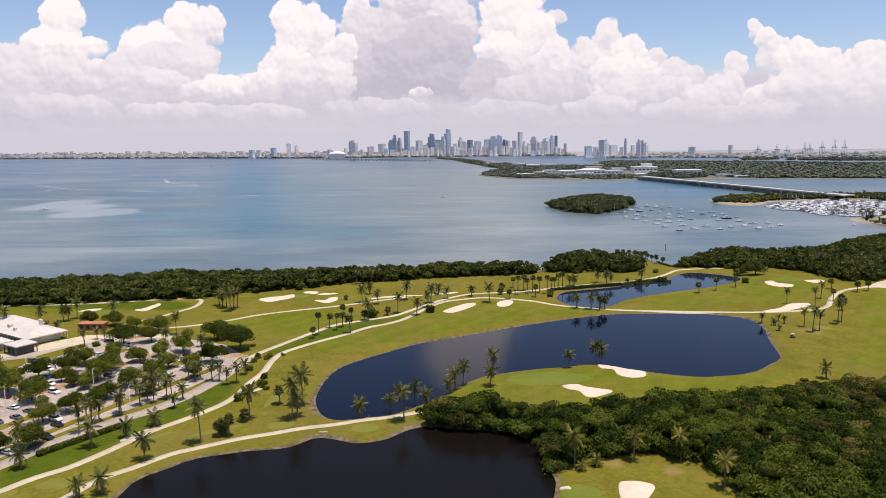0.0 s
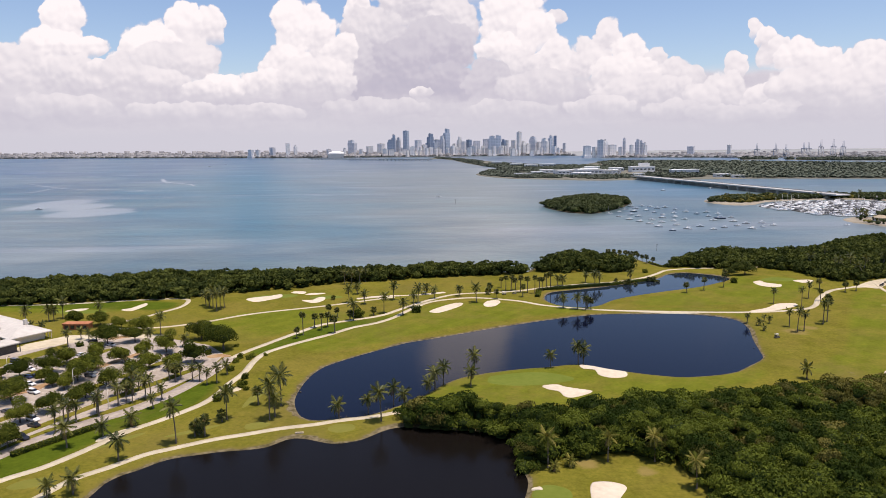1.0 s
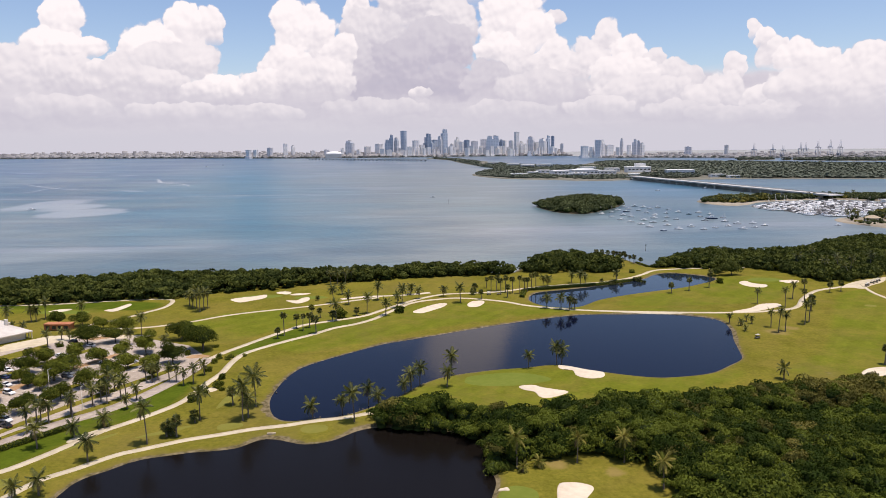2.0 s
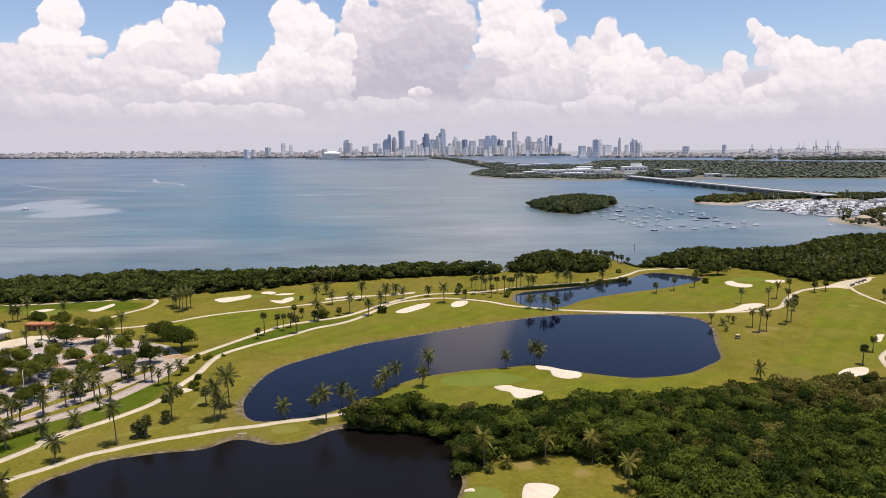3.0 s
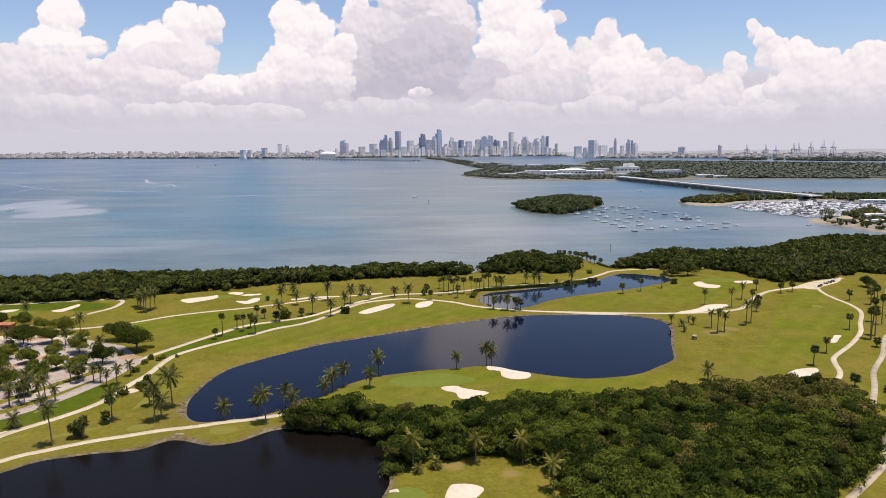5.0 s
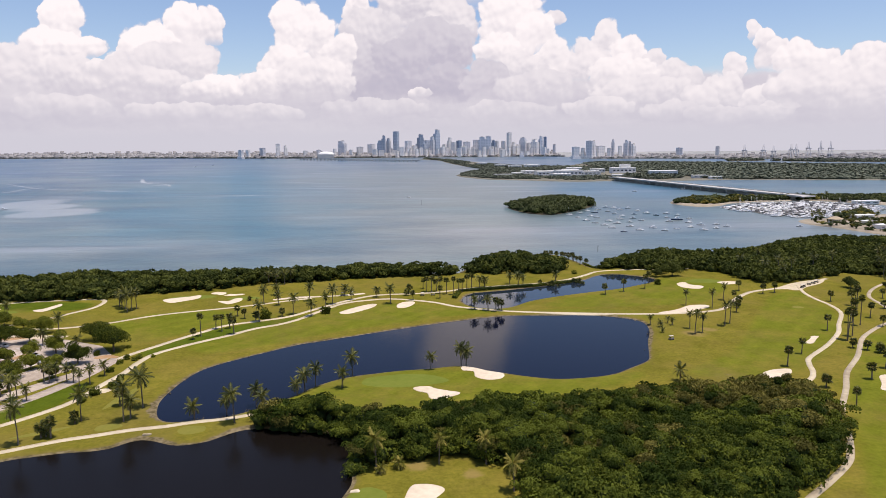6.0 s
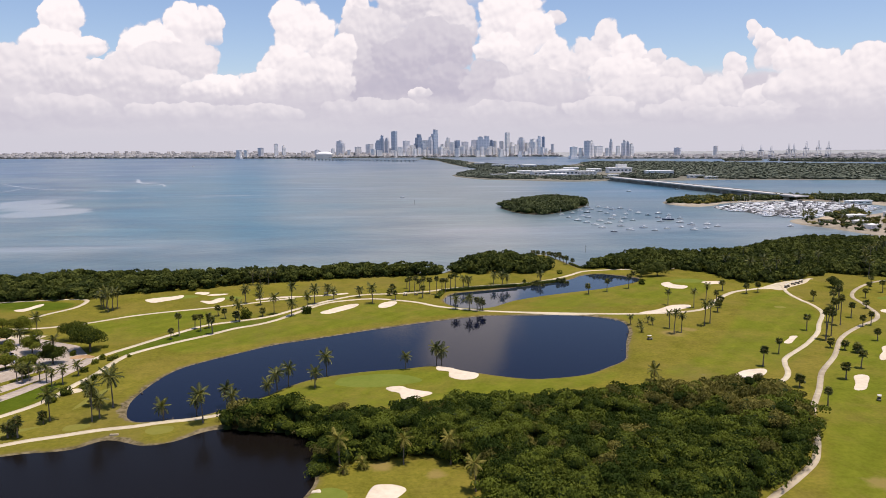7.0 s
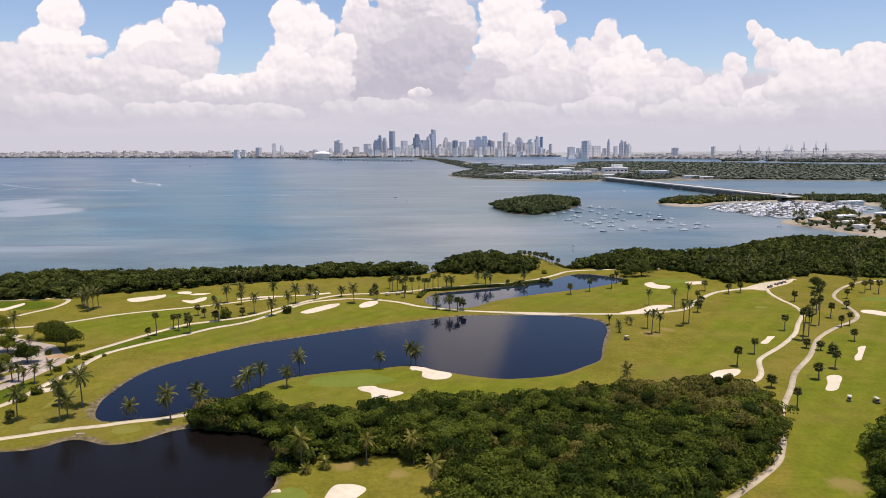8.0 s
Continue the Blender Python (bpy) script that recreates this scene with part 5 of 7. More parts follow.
blob("earth_patch_4", -86, 296, 5, 3, 30, EARTH, "bare sandy earth under the trees", "earth", 34, 0.12)


def box(bm, x, y, z, sx, sy, sz, turn=0.0):
    return bmesh.ops.create_cube(bm, size=1, matrix=pose(x, y, z, 0, 0, turn) @ Matrix.Diagonal((sx, sy, sz, 1)))["verts"]


# cars
RUBBER = material("tyre", (0.015, 0.015, 0.015), (0.03, 0.03, 0.03), 5, 0.8)
GLASS_DARK = material("car_glass", (0.01, 0.012, 0.015), (0.02, 0.024, 0.03), 1, 0.08)
LAMP_RED = material("tail_lamp", (0.3, 0.01, 0.01), (0.4, 0.02, 0.02), 3, 0.3)
PAINTS = {n: material(n + "_car_paint", c, tuple(min(1, v * 1.15 + 0.01) for v in c), 3, 0.25, 0.5, spec=0.6)
          for n, c in (("white", (0.72, 0.72, 0.72)), ("silver", (0.42, 0.43, 0.45)), ("black", (0.015, 0.015, 0.018)), ("blue", (0.03, 0.06, 0.14)), ("red", (0.09, 0.012, 0.015)), ("grey", (0.12, 0.13, 0.14)))}


def car(paint, tall):
    """A parked car: body with bonnet and boot, glazed cabin with roof, wheels and lamps."""
    root = new("car")
    L, W, H = (4.6, 1.8, 1.42) if not tall else (4.9, 1.92, 1.75)
    prof = [(-L / 2, 0.35), (-L / 2 + 0.05, 0.85), (-L / 2 + 0.25, 0.92 + 0.08 * tall), (L / 2 - 1.2, 0.98 + 0.08 * tall), (L / 2 - 0.15, 0.78), (L / 2, 0.6), (L / 2, 0.32)]
    bm = bmesh.new()
    left = [bm.verts.new((x, -W / 2, z)) for x, z in prof]
    right = [bm.verts.new((x, W / 2, z)) for x, z in prof]
    bm.faces.new(left)
    bm.faces.new(right[::-1])
    for i in range(len(prof)):
        j = (i + 1) % len(prof)
        bm.faces.new((left[j], left[i], right[i], right[j]))
    bmesh.ops.recalc_face_normals(bm, faces=bm.faces[:])
    bmesh.ops.bevel(bm, geom=bm.edges[:], offset=0.06, segments=2, affect="EDGES")
    body = part("body", bm, paint, root)
    back = -L / 2 + (0.75 if not tall else 0.12)
    cab = [(back, 0.92), (back + 0.4 - 0.2 * tall, H - 0.04), (L / 2 - 2.2, H - 0.04), (L / 2 - 1.3, 0.96)]
    bm = bmesh.new()
    left = [bm.verts.new((x, -W / 2 + (0.08 if z < 1 else 0.22), z)) for x, z in cab]
    right = [bm.verts.new((x, W / 2 - (0.08 if z < 1 else 0.22), z)) for x, z in cab]
    bm.faces.new(left)
    bm.faces.new(right[::-1])
    for i in range(4):
        j = (i + 1) % 4
        bm.faces.new((left[j], left[i], right[i], right[j]))
    bmesh.ops.recalc_face_normals(bm, faces=bm.faces[:])
    part("cabin_glass", bm, GLASS_DARK, root, "dark tinted glass")
    bm = bmesh.new()
    a, b = cab[1][0], cab[2][0]
    box(bm, (a + b) / 2, 0, H - 0.02, b - a + 0.1, W - 0.42, 0.05)
    part("roof", bm, paint, root)
    for x in (-L / 2 + 0.85, L / 2 - 0.9):
        for y in (-W / 2 + 0.1, W / 2 - 0.1):
            bm = bmesh.new()
            bmesh.ops.create_cone(bm, cap_ends=True, segments=12, radius1=0.33, radius2=0.33, depth=0.22, matrix=pose(x, y, 0.33, 90))
            part("wheel", bm, RUBBER, root)
    for y in (-W / 2 + 0.25, W / 2 - 0.25):
        bm = bmesh.new()
        box(bm, -L / 2 + 0.02, y, 0.72, 0.06, 0.3, 0.16)
        part("tail_lamp", bm, LAMP_RED, root)
    return root


CARS = [(-145, 237, 0, "white"), (-125, 226, 1, "white"), (-122, 221, 0, "black"), (-120, 211, 1, "black"), (-166, 284, 0, "white"), (-155, 279, 0, "white"), (-151, 270, 0, "blue"), (-148, 270, 0, "black"), (-138, 266, 1, "white"), (-127, 270, 1, "grey"),
        (-154, 248, 1, "red"), (-144, 298, 0, "white"), (-149, 319, 1, "black"), (-125, 200, 0, "silver"), (-139, 228, 0, "grey"), (-138, 313, 0, "silver"), (-124, 249, 0, "black"), (-167, 290, 1, "grey"), (-157, 290, 0, "silver"), (-106, 296, 0, "black"), (-164, 269, 0, "white")]
r = random.Random(9)
for v in (22, 41, 58):
    for j in range(9):
        u, s = 10 + r.randint(0, 31) * 2.7 + 1.35, r.choice((-1, 1))
        x, y, _ = in_lot(u, v + s * 4.8)
        if signed(lot, np.array([x]), np.array([y]))[0] < -4 and min((x - c[0]) ** 2 + (y - c[1]) ** 2 for c in CARS) > 16:
            CARS.append((x, y, r.randint(0, 1), r.choice(("white", "silver", "black", "grey", "blue", "grey", "white"))))
made = {}
for i, (x, y, tall, paint) in enumerate(CARS):
    m = pose(x, y, LOT_Z + 0.05, 0, 0, LOT_TURN + 90 + (180 if i % 2 else 0))
    if (tall, paint) not in made:
        ob = made[tall, paint] = car(PAINTS[paint], tall)
    else:
        ob = copy_thing(made[tall, paint], m)
    ob.matrix_basis = m
    tagged(ob, "%s %s parked in a car park bay" % (paint, "sport utility vehicle" if tall else "saloon car"), "car", "parked cars")

# ---- clubhouse ----
ROOFING = material("white_roofing", (0.50, 0.455, 0.40), (0.64, 0.59, 0.52), 0.5, 0.7, 0.1)
STUCCO = material("stucco", (0.55, 0.50, 0.42), (0.68, 0.63, 0.54), 1.0, 0.9, 0.2)
DARK_TIMBER = material("dark_timber", (0.05, 0.045, 0.04), (0.11, 0.10, 0.09), 1.5, 0.7, 0.3)
TERRACOTTA = material("terracotta", (0.36, 0.12, 0.05), (0.52, 0.22, 0.11), 1.2, 0.85, 0.2)
WINDOW = material("window_glass", (0.02, 0.025, 0.03), (0.04, 0.05, 0.06), 1.0, 0.06)


def pavilion(root, x, y, sx, sy, turn, wall_h, rise, inset, mat_wall, columns, roofing=None):
    """Walls, a row of columns under wide eaves, glazing and a low hipped roof."""
    base = Matrix.Translation((x, y, LOT_Z)) @ pose(0, 0, 0, 0, 0, turn)

    def put(name, bm, mat):
        ob = part(name, bm, mat, root)
        ob.matrix_basis = base
        return ob

    bm = bmesh.new()
    box(bm, 0, 0, wall_h / 2, sx - 2 * inset, sy - 2 * inset, wall_h)
    walls = put("wall", bm, mat_wall)
    bm = bmesh.new()
    lo = [(-sx / 2, -sy / 2), (sx / 2, -sy / 2), (sx / 2, sy / 2), (-sx / 2, sy / 2)]
    k = min(sx, sy) / 2 * 0.8
    hi = [(-sx / 2 + k, -sy / 2 + k), (sx / 2 - k, -sy / 2 + k), (sx / 2 - k, sy / 2 - k), (-sx / 2 + k, sy / 2 - k)]
    a = [bm.verts.new((*p, wall_h)) for p in lo]
    b = [bm.verts.new((*p, wall_h + 0.45)) for p in lo]
    c = [bm.verts.new((*p, wall_h + 0.45 + rise)) for p in hi]
    bm.faces.new(a[::-1])
    for i in range(4):
        j = (i + 1) % 4
        bm.faces.new((a[i], a[j], b[j], b[i]))
        bm.faces.new((b[i], b[j], c[j], c[i]))
    bm.faces.new(c)
    put("roof", bm, roofing or ROOFING)
    n = int(sx / 2.6)
    for i in range(n):
        px = -sx / 2 + 0.5 + (sx - 1) * i / (n - 1)
        for py in (-sy / 2 + 0.35, sy / 2 - 0.35):
            bm = bmesh.new()
            box(bm, px, py, wall_h / 2, 0.3, 0.3, wall_h)
            put("column", bm, columns)
        if i < n - 1:
            bm = bmesh.new()
            box(bm, px + (sx - 1) / (n - 1) / 2, -sy / 2 + inset - 0.03, wall_h * 0.5, (sx - 1) / (n - 1) * 0.6, 0.06, wall_h * 0.62)
            put("window", bm, WINDOW)


club = new("clubhouse")
pavilion(club, -193.5, 331.5, 40, 19, -34, 3.2, 2.3, 2.4, STUCCO, STUCCO)
pavilion(club, -180.5, 305, 10.5, 9.5, -33, 3.8, 1.0, 1.3, DARK_TIMBER, DARK_TIMBER)
pavilion(club, -199, 312, 20, 13, -34, 3.0, 1.3, 1.6, STUCCO, STUCCO)
pavilion(club, -206, 347, 30, 13, -34, 3.0, 1.5, 1.6, STUCCO, STUCCO)
for x, y, s, h in ((-187, 334, 1.7, 2.4), (-199, 330, 2.2, 1.2), (-203, 316, 2.6, 1.0), (-194, 325, 1.6, 0.9)):
    bm = bmesh.new()
    box(bm, x, y, LOT_Z + 4.6 + h / 2, s, s * 0.8, h + 1.2, -34)
    bmesh.ops.bevel(bm, geom=bm.edges[:], offset=0.12, segments=1, affect="EDGES")
    part("roof_unit", bm, ROOFING, club)
tagged(club, "low white-roofed clubhouse with dark columned porch", "building")
side = new("pavilion")
pavilion(side, -168, 344.5, 13, 5, -3, 2.6, 0.3, 0.5, TERRACOTTA, TERRACOTTA, TERRACOTTA)
tagged(side, "low terracotta pavilion with an open colonnade beside the clubhouse", "building")

# ---- small things on the course ----
CART_BODY = material("cart_body_paint", (0.14, 0.12, 0.085), (0.24, 0.21, 0.16), 3, 0.45)
CART_WHITE = material("cart_body", (0.46, 0.44, 0.40), (0.58, 0.56, 0.51), 3, 0.4)


def golf_cart():
    root = new("golf_cart")
    bm = bmesh.new()
    box(bm, 0, 0, 0.5, 2.3, 1.15, 0.4)
    box(bm, 0.9, 0, 0.8, 0.45, 1.05, 0.35)
    bmesh.ops.bevel(bm, geom=bm.edges[:], offset=0.05, segments=1, affect="EDGES")
    part("body", bm, CART_BODY, root, "dull tan body")
    bm = bmesh.new()
    box(bm, -0.3, 0, 0.85, 0.6, 1.0, 0.16)
    box(bm, -0.6, 0, 1.1, 0.14, 1.0, 0.5)
    part("seat", bm, DARK_TIMBER, root)
    bm = bmesh.new()
    box(bm, -0.05, 0, 1.85, 1.9, 1.2, 0.09)
    bmesh.ops.bevel(bm, geom=bm.edges[:], offset=0.03, segments=1, affect="EDGES")
    part("canopy", bm, CART_WHITE, root, "white canopy roof")
    for x, y in ((0.75, 0.5), (0.75, -0.5), (-0.85, 0.5), (-0.85, -0.5)):
        bm = bmesh.new()
        tube(bm, [(x, y, 0.6), (x * 0.9, y, 1.82)], [0.03, 0.03], 5)
        part("post", bm, DARK_TIMBER, root)
        bm = bmesh.new()
        bmesh.ops.create_cone(bm, cap_ends=True, segments=10, radius1=0.24, radius2=0.24, depth=0.18, matrix=pose(x * 1.05, y, 0.24, 90))
        part("wheel", bm, RUBBER, root)
    return root


first = None
for x, y, a in ((156, 313, 20), (211, 235, 60), (219, 233, 100), (268.5, 423.5, 40), (271, 426, 45), (277, 432, 130), (281, 435, 120), (285, 439, 125), (-2, 415, 0), (3, 416, 10), (44, 412, 5), (50, 413, 0)):
    m = pose(x, y, one_z(x, y) + (0.1 if y > 420 and x > 200 else 0.02), 0, 0, a)
    if first is None:
        ob = first = golf_cart()
    else:
        ob = copy_thing(first, m)
    ob.matrix_basis = m
    tagged(ob, "golf cart with a white canopy parked on the concrete apron" if y > 420 and x > 200 else "golf cart with a white canopy standing on grass", "golf cart", "golf carts")


def lamp_post():
    """A car park lamp: concrete base, tapered pole, arm and flat lantern."""
    root = new("lamp_post")
    bm = bmesh.new()
    tube(bm, [(0, 0, 0), (0, 0, 0.7)], [0.25, 0.22], 10)
    part("base", bm, KERB, root)
    bm = bmesh.new()
    tube(bm, [(0, 0, 0.6), (0, 0, 8.0)], [0.11, 0.07], 8)
    part("pole", bm, STUCCO, root)
    bm = bmesh.new()
    tube(bm, [(0, 0, 7.9), (0.9, 0, 8.1)], [0.05, 0.05], 6)
    part("arm", bm, STUCCO, root)
    bm = bmesh.new()
    box(bm, 1.1, 0, 8.1, 0.6, 0.3, 0.14)
    part("lantern", bm, DARK_TIMBER, root)
    return root


post = None
for x, y in [(-148, 238), (-131, 227), (-113, 217), (-105, 236), (-126, 255), (-159, 271)]:
    m = pose(x, y, LOT_Z, 0, 0, LOT_TURN)
    if post is None:
        ob = post = lamp_post()
    else:
        ob = copy_thing(post, m)
    ob.matrix_basis = m
    tagged(ob, "tall pale lamp post in the car park", "lamp post", "car park lamps")


def culvert():
    """A stone outfall with tumbled rocks where the two waters join."""
    root = new("culvert")
    bm = bmesh.new()
    r = random.Random(3)
    for v in box(bm, -36.5, 213.6, 1.25, 2.6, 0.9, 0.8, 8):
        v.co += Vector((r.uniform(-0.1, 0.1), r.uniform(-0.1, 0.1), 0))
    bmesh.ops.bevel(bm, geom=bm.edges[:], offset=0.12, segments=2, affect="EDGES")
    part("headwall", bm, WORN_PATH, root)
    return tagged(root, "pale concrete culvert headwall on the pond bank", "culvert")


culvert()


def rocks(name, spots, seed, label):
    """Loose rocks along a bank, a few hundred, no two alike."""
    r = random.Random(seed)
    bm = bmesh.new()
    for x, y in spots:
        if noise.noise(Vector((x, y, 0)) * 0.09) < r.uniform(-0.05, 0.45):
            continue
        m = pose(x + r.gauss(0, 0.9), y + r.gauss(0, 0.9), POND_Z + r.uniform(-0.25, 0.05), r.uniform(0, 90), r.uniform(0, 90), r.uniform(0, 360))
        m = m @ Matrix.Diagonal((r.uniform(0.15, 0.55), r.uniform(0.15, 0.45), r.uniform(0.1, 0.3), 1))
        vs = bmesh.ops.create_icosphere(bm, subdivisions=1, radius=1, matrix=m)["verts"]
        for v in vs:
            v.co += Vector((r.uniform(-0.08, 0.08), r.uniform(-0.08, 0.08), r.uniform(-0.05, 0.05)))
    return tagged(part(name, bm, ROCK, None), label, "rocks", kind="stuff")


rocks("bank_stones", [tuple(p) for p in ponds[0] if p[0] < -8 and p[1] < 312] * 4, 5, "grey-brown stones along the lake's waterline")
rocks("bank_stones", [(-36.5 + 5.0 * math.sin(i * 2.1), 212.2 + 1.2 * math.cos(i * 1.3)) for i in range(60)] + [(-52 + 2.5 * math.sin(i), 204.3) for i in range(24)], 6, "brown stones along the dark pond's waterline")
rocks("bank_stones", [tuple(p) for p in ponds[0] if p[0] > 132] * 4, 7, "grey stones along the lake's eastern waterline")

# ---- across the bay ----
SHORE = material("shore_ground", (0.12, 0.118, 0.088), (0.24, 0.222, 0.175), 0.05, 0.9, 0.01, spec=0.1)
CITY_GROUND = material("city_ground", (0.22, 0.23, 0.23), (0.38, 0.38, 0.37), 0.02, 0.9, 0.004, spec=0.1)
PALE_WALL = material("pale_rendered_wall", (0.28, 0.28, 0.29), (0.52, 0.50, 0.48), 0.05, 0.8, 0.01, random_shift=0.7, island=True)
WHITE_WALL = material("white_rendered_wall", (0.66, 0.65, 0.63), (0.84, 0.83, 0.80), 0.08, 0.8, 0.01)
WHITE_ROOF = material("white_flat_roof", (0.62, 0.62, 0.60), (0.82, 0.82, 0.80), 0.1, 0.8, 0.02)
GELCOAT = material("white_gelcoat", (0.80, 0.80, 0.80), (0.92, 0.92, 0.91), 1, 0.3, 0.2)
ALLOY = material("mast_alloy", (0.5, 0.5, 0.5), (0.66, 0.66, 0.66), 2, 0.4, 0.2, metal=0.6)
DECK_GREY = material("bridge_concrete", (0.40, 0.385, 0.36), (0.56, 0.54, 0.50), 0.2, 0.9, 0.03)


def land(name, pts, height, mat, label, step=20.0):
    """A low piece of land with a sloping shore."""
    p = curve(pts, True, step)
    n = np.roll(p, -1, 0) - np.roll(p, 1, 0)
    n = np.stack([n[:, 1], -n[:, 0]], 1) / (np.hypot(n[:, 0], n[:, 1])[:, None] + 1e-9)
    if (n * (p - p.mean(0))).sum() < 0:
        n = -n
    bm = bmesh.new()
    a = [bm.verts.new((x, y, -1)) for x, y in p + n * 4]
    b = [bm.verts.new((x, y, height)) for x, y in p - n * 2]
    for i in range(len(p)):
        j = (i + 1) % len(p)
        bm.faces.new((a[i], a[j], b[j], b[i]))
    bm.faces.new(b)
    bmesh.ops.triangulate(bm, faces=bm.faces[:])
    bmesh.ops.recalc_face_normals(bm, faces=bm.faces[:])
    return tagged(part(name, bm, mat, None), label, "land", kind="structure")


base_z[0] = lambda x, y: np.full(x.shape, 1.0)
ISLET = [(146, 967), (160, 1010), (185, 1050), (225, 1085), (258, 1060), (272, 1030), (262, 985), (240, 940), (210, 895), (190, 876), (165, 890)]
land("islet", ISLET, 0.6, MUD, "muddy ground of a mangrove islet", 12)
woods("mangrove_islet", ISLET, "small oval islet covered in dark mangroves", 7.0, 5.5, 8.6, 190, 0.19, 31, LEAF_ISLET, edge_low=0.7)

KEY = [(106, 1830), (118, 1960), (200, 2200), (150, 2500), (96, 2900), (60, 3250), (-40, 3560), (20, 3580), (130, 3300), (230, 2900), (330, 2600), (470, 2480), (560, 2640), (650, 2800), (860, 2740), (1100, 2540), (1400, 2300), (2050, 2140), (2500, 1500), (1500, 1400), (1006, 1500), (700, 1570), (567, 1560), (484, 1590), (351, 1556), (267, 1610), (171, 1670)]
land("key", KEY, 1.2, SHORE, "low sandy island across the channel", 40)
# added slab among the crowns, its colour standing in for shade in the gaps
land("wood_floor", [(575, 2260), (585, 2590), (650, 2740), (860, 2680), (1100, 2480), (1390, 2240), (1980, 2080), (2270, 1570), (1500, 1450), (1020, 1530), (740, 1600), (665, 1620), (655, 1760)], 5.0, FAR_SHADE, "slab in painted shade colour filling the far wood's gaps", 40)
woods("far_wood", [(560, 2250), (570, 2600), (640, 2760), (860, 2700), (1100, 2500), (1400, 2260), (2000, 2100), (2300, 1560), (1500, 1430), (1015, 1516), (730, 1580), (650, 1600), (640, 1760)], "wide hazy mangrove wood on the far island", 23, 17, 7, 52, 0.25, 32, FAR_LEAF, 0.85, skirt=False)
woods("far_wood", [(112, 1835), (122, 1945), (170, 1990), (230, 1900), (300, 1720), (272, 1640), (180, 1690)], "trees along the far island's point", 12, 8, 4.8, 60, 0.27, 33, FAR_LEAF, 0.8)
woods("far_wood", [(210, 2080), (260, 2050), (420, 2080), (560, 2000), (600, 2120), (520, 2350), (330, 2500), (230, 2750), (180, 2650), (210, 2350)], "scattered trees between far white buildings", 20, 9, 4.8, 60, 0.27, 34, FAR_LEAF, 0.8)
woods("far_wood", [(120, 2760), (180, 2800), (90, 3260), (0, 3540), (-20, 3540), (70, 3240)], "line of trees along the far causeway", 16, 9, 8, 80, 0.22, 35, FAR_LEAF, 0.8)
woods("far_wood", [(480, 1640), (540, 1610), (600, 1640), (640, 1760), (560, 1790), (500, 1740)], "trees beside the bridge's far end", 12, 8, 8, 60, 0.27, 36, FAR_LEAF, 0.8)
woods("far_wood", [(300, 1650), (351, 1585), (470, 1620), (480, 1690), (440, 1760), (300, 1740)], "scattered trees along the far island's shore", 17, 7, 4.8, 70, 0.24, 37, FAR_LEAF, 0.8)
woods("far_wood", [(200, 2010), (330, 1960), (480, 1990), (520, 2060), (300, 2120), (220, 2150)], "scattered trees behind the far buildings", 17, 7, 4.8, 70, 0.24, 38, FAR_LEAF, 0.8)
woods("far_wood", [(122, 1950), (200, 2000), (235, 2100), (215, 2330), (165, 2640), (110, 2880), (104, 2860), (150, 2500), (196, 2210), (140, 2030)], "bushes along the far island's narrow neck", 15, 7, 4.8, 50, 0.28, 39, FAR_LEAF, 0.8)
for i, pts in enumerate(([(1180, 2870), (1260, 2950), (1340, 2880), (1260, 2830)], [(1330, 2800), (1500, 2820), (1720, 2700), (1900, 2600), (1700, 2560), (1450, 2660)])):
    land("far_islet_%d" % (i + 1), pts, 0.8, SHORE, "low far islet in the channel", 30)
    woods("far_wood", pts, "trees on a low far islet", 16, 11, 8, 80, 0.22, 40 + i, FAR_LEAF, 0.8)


def hall(x, y, sx, sy, h, turn, label, step=0.0):
    """A far flat-roofed building: walls, roof slab with parapet, a band of windows, perhaps a raised storey."""
    root = new("building")
    base = pose(x, y, 1.0, 0, 0, turn)
    bm = bmesh.new()
    box(bm, 0, 0, h / 2, sx, sy, h)
    part("wall", bm, WHITE_WALL, root).matrix_basis = base
    bm = bmesh.new()
    box(bm, 0, 0, h + 0.4, sx + 1.5, sy + 1.5, 0.8)
    part("roof", bm, WHITE_ROOF, root).matrix_basis = base
    n = max(2, int(sx / 9))
    for i in range(n):
        bm = bmesh.new()
        box(bm, -sx / 2 + sx * (i + 0.5) / n, -sy / 2 - 0.05, h * 0.55, sx / n * 0.55, 0.2, h * 0.22)
        part("window", bm, WINDOW, root).matrix_basis = base
    if step:
        bm = bmesh.new()
        box(bm, sx * 0.1, 0, h + step / 2, sx * 0.4, sy * 0.6, step)
        part("upper_storey", bm, WHITE_WALL, root).matrix_basis = base
    return tagged(root, label, "building", "buildings on the far island")


WHITE_B = "low white flat-roofed building on the far island"
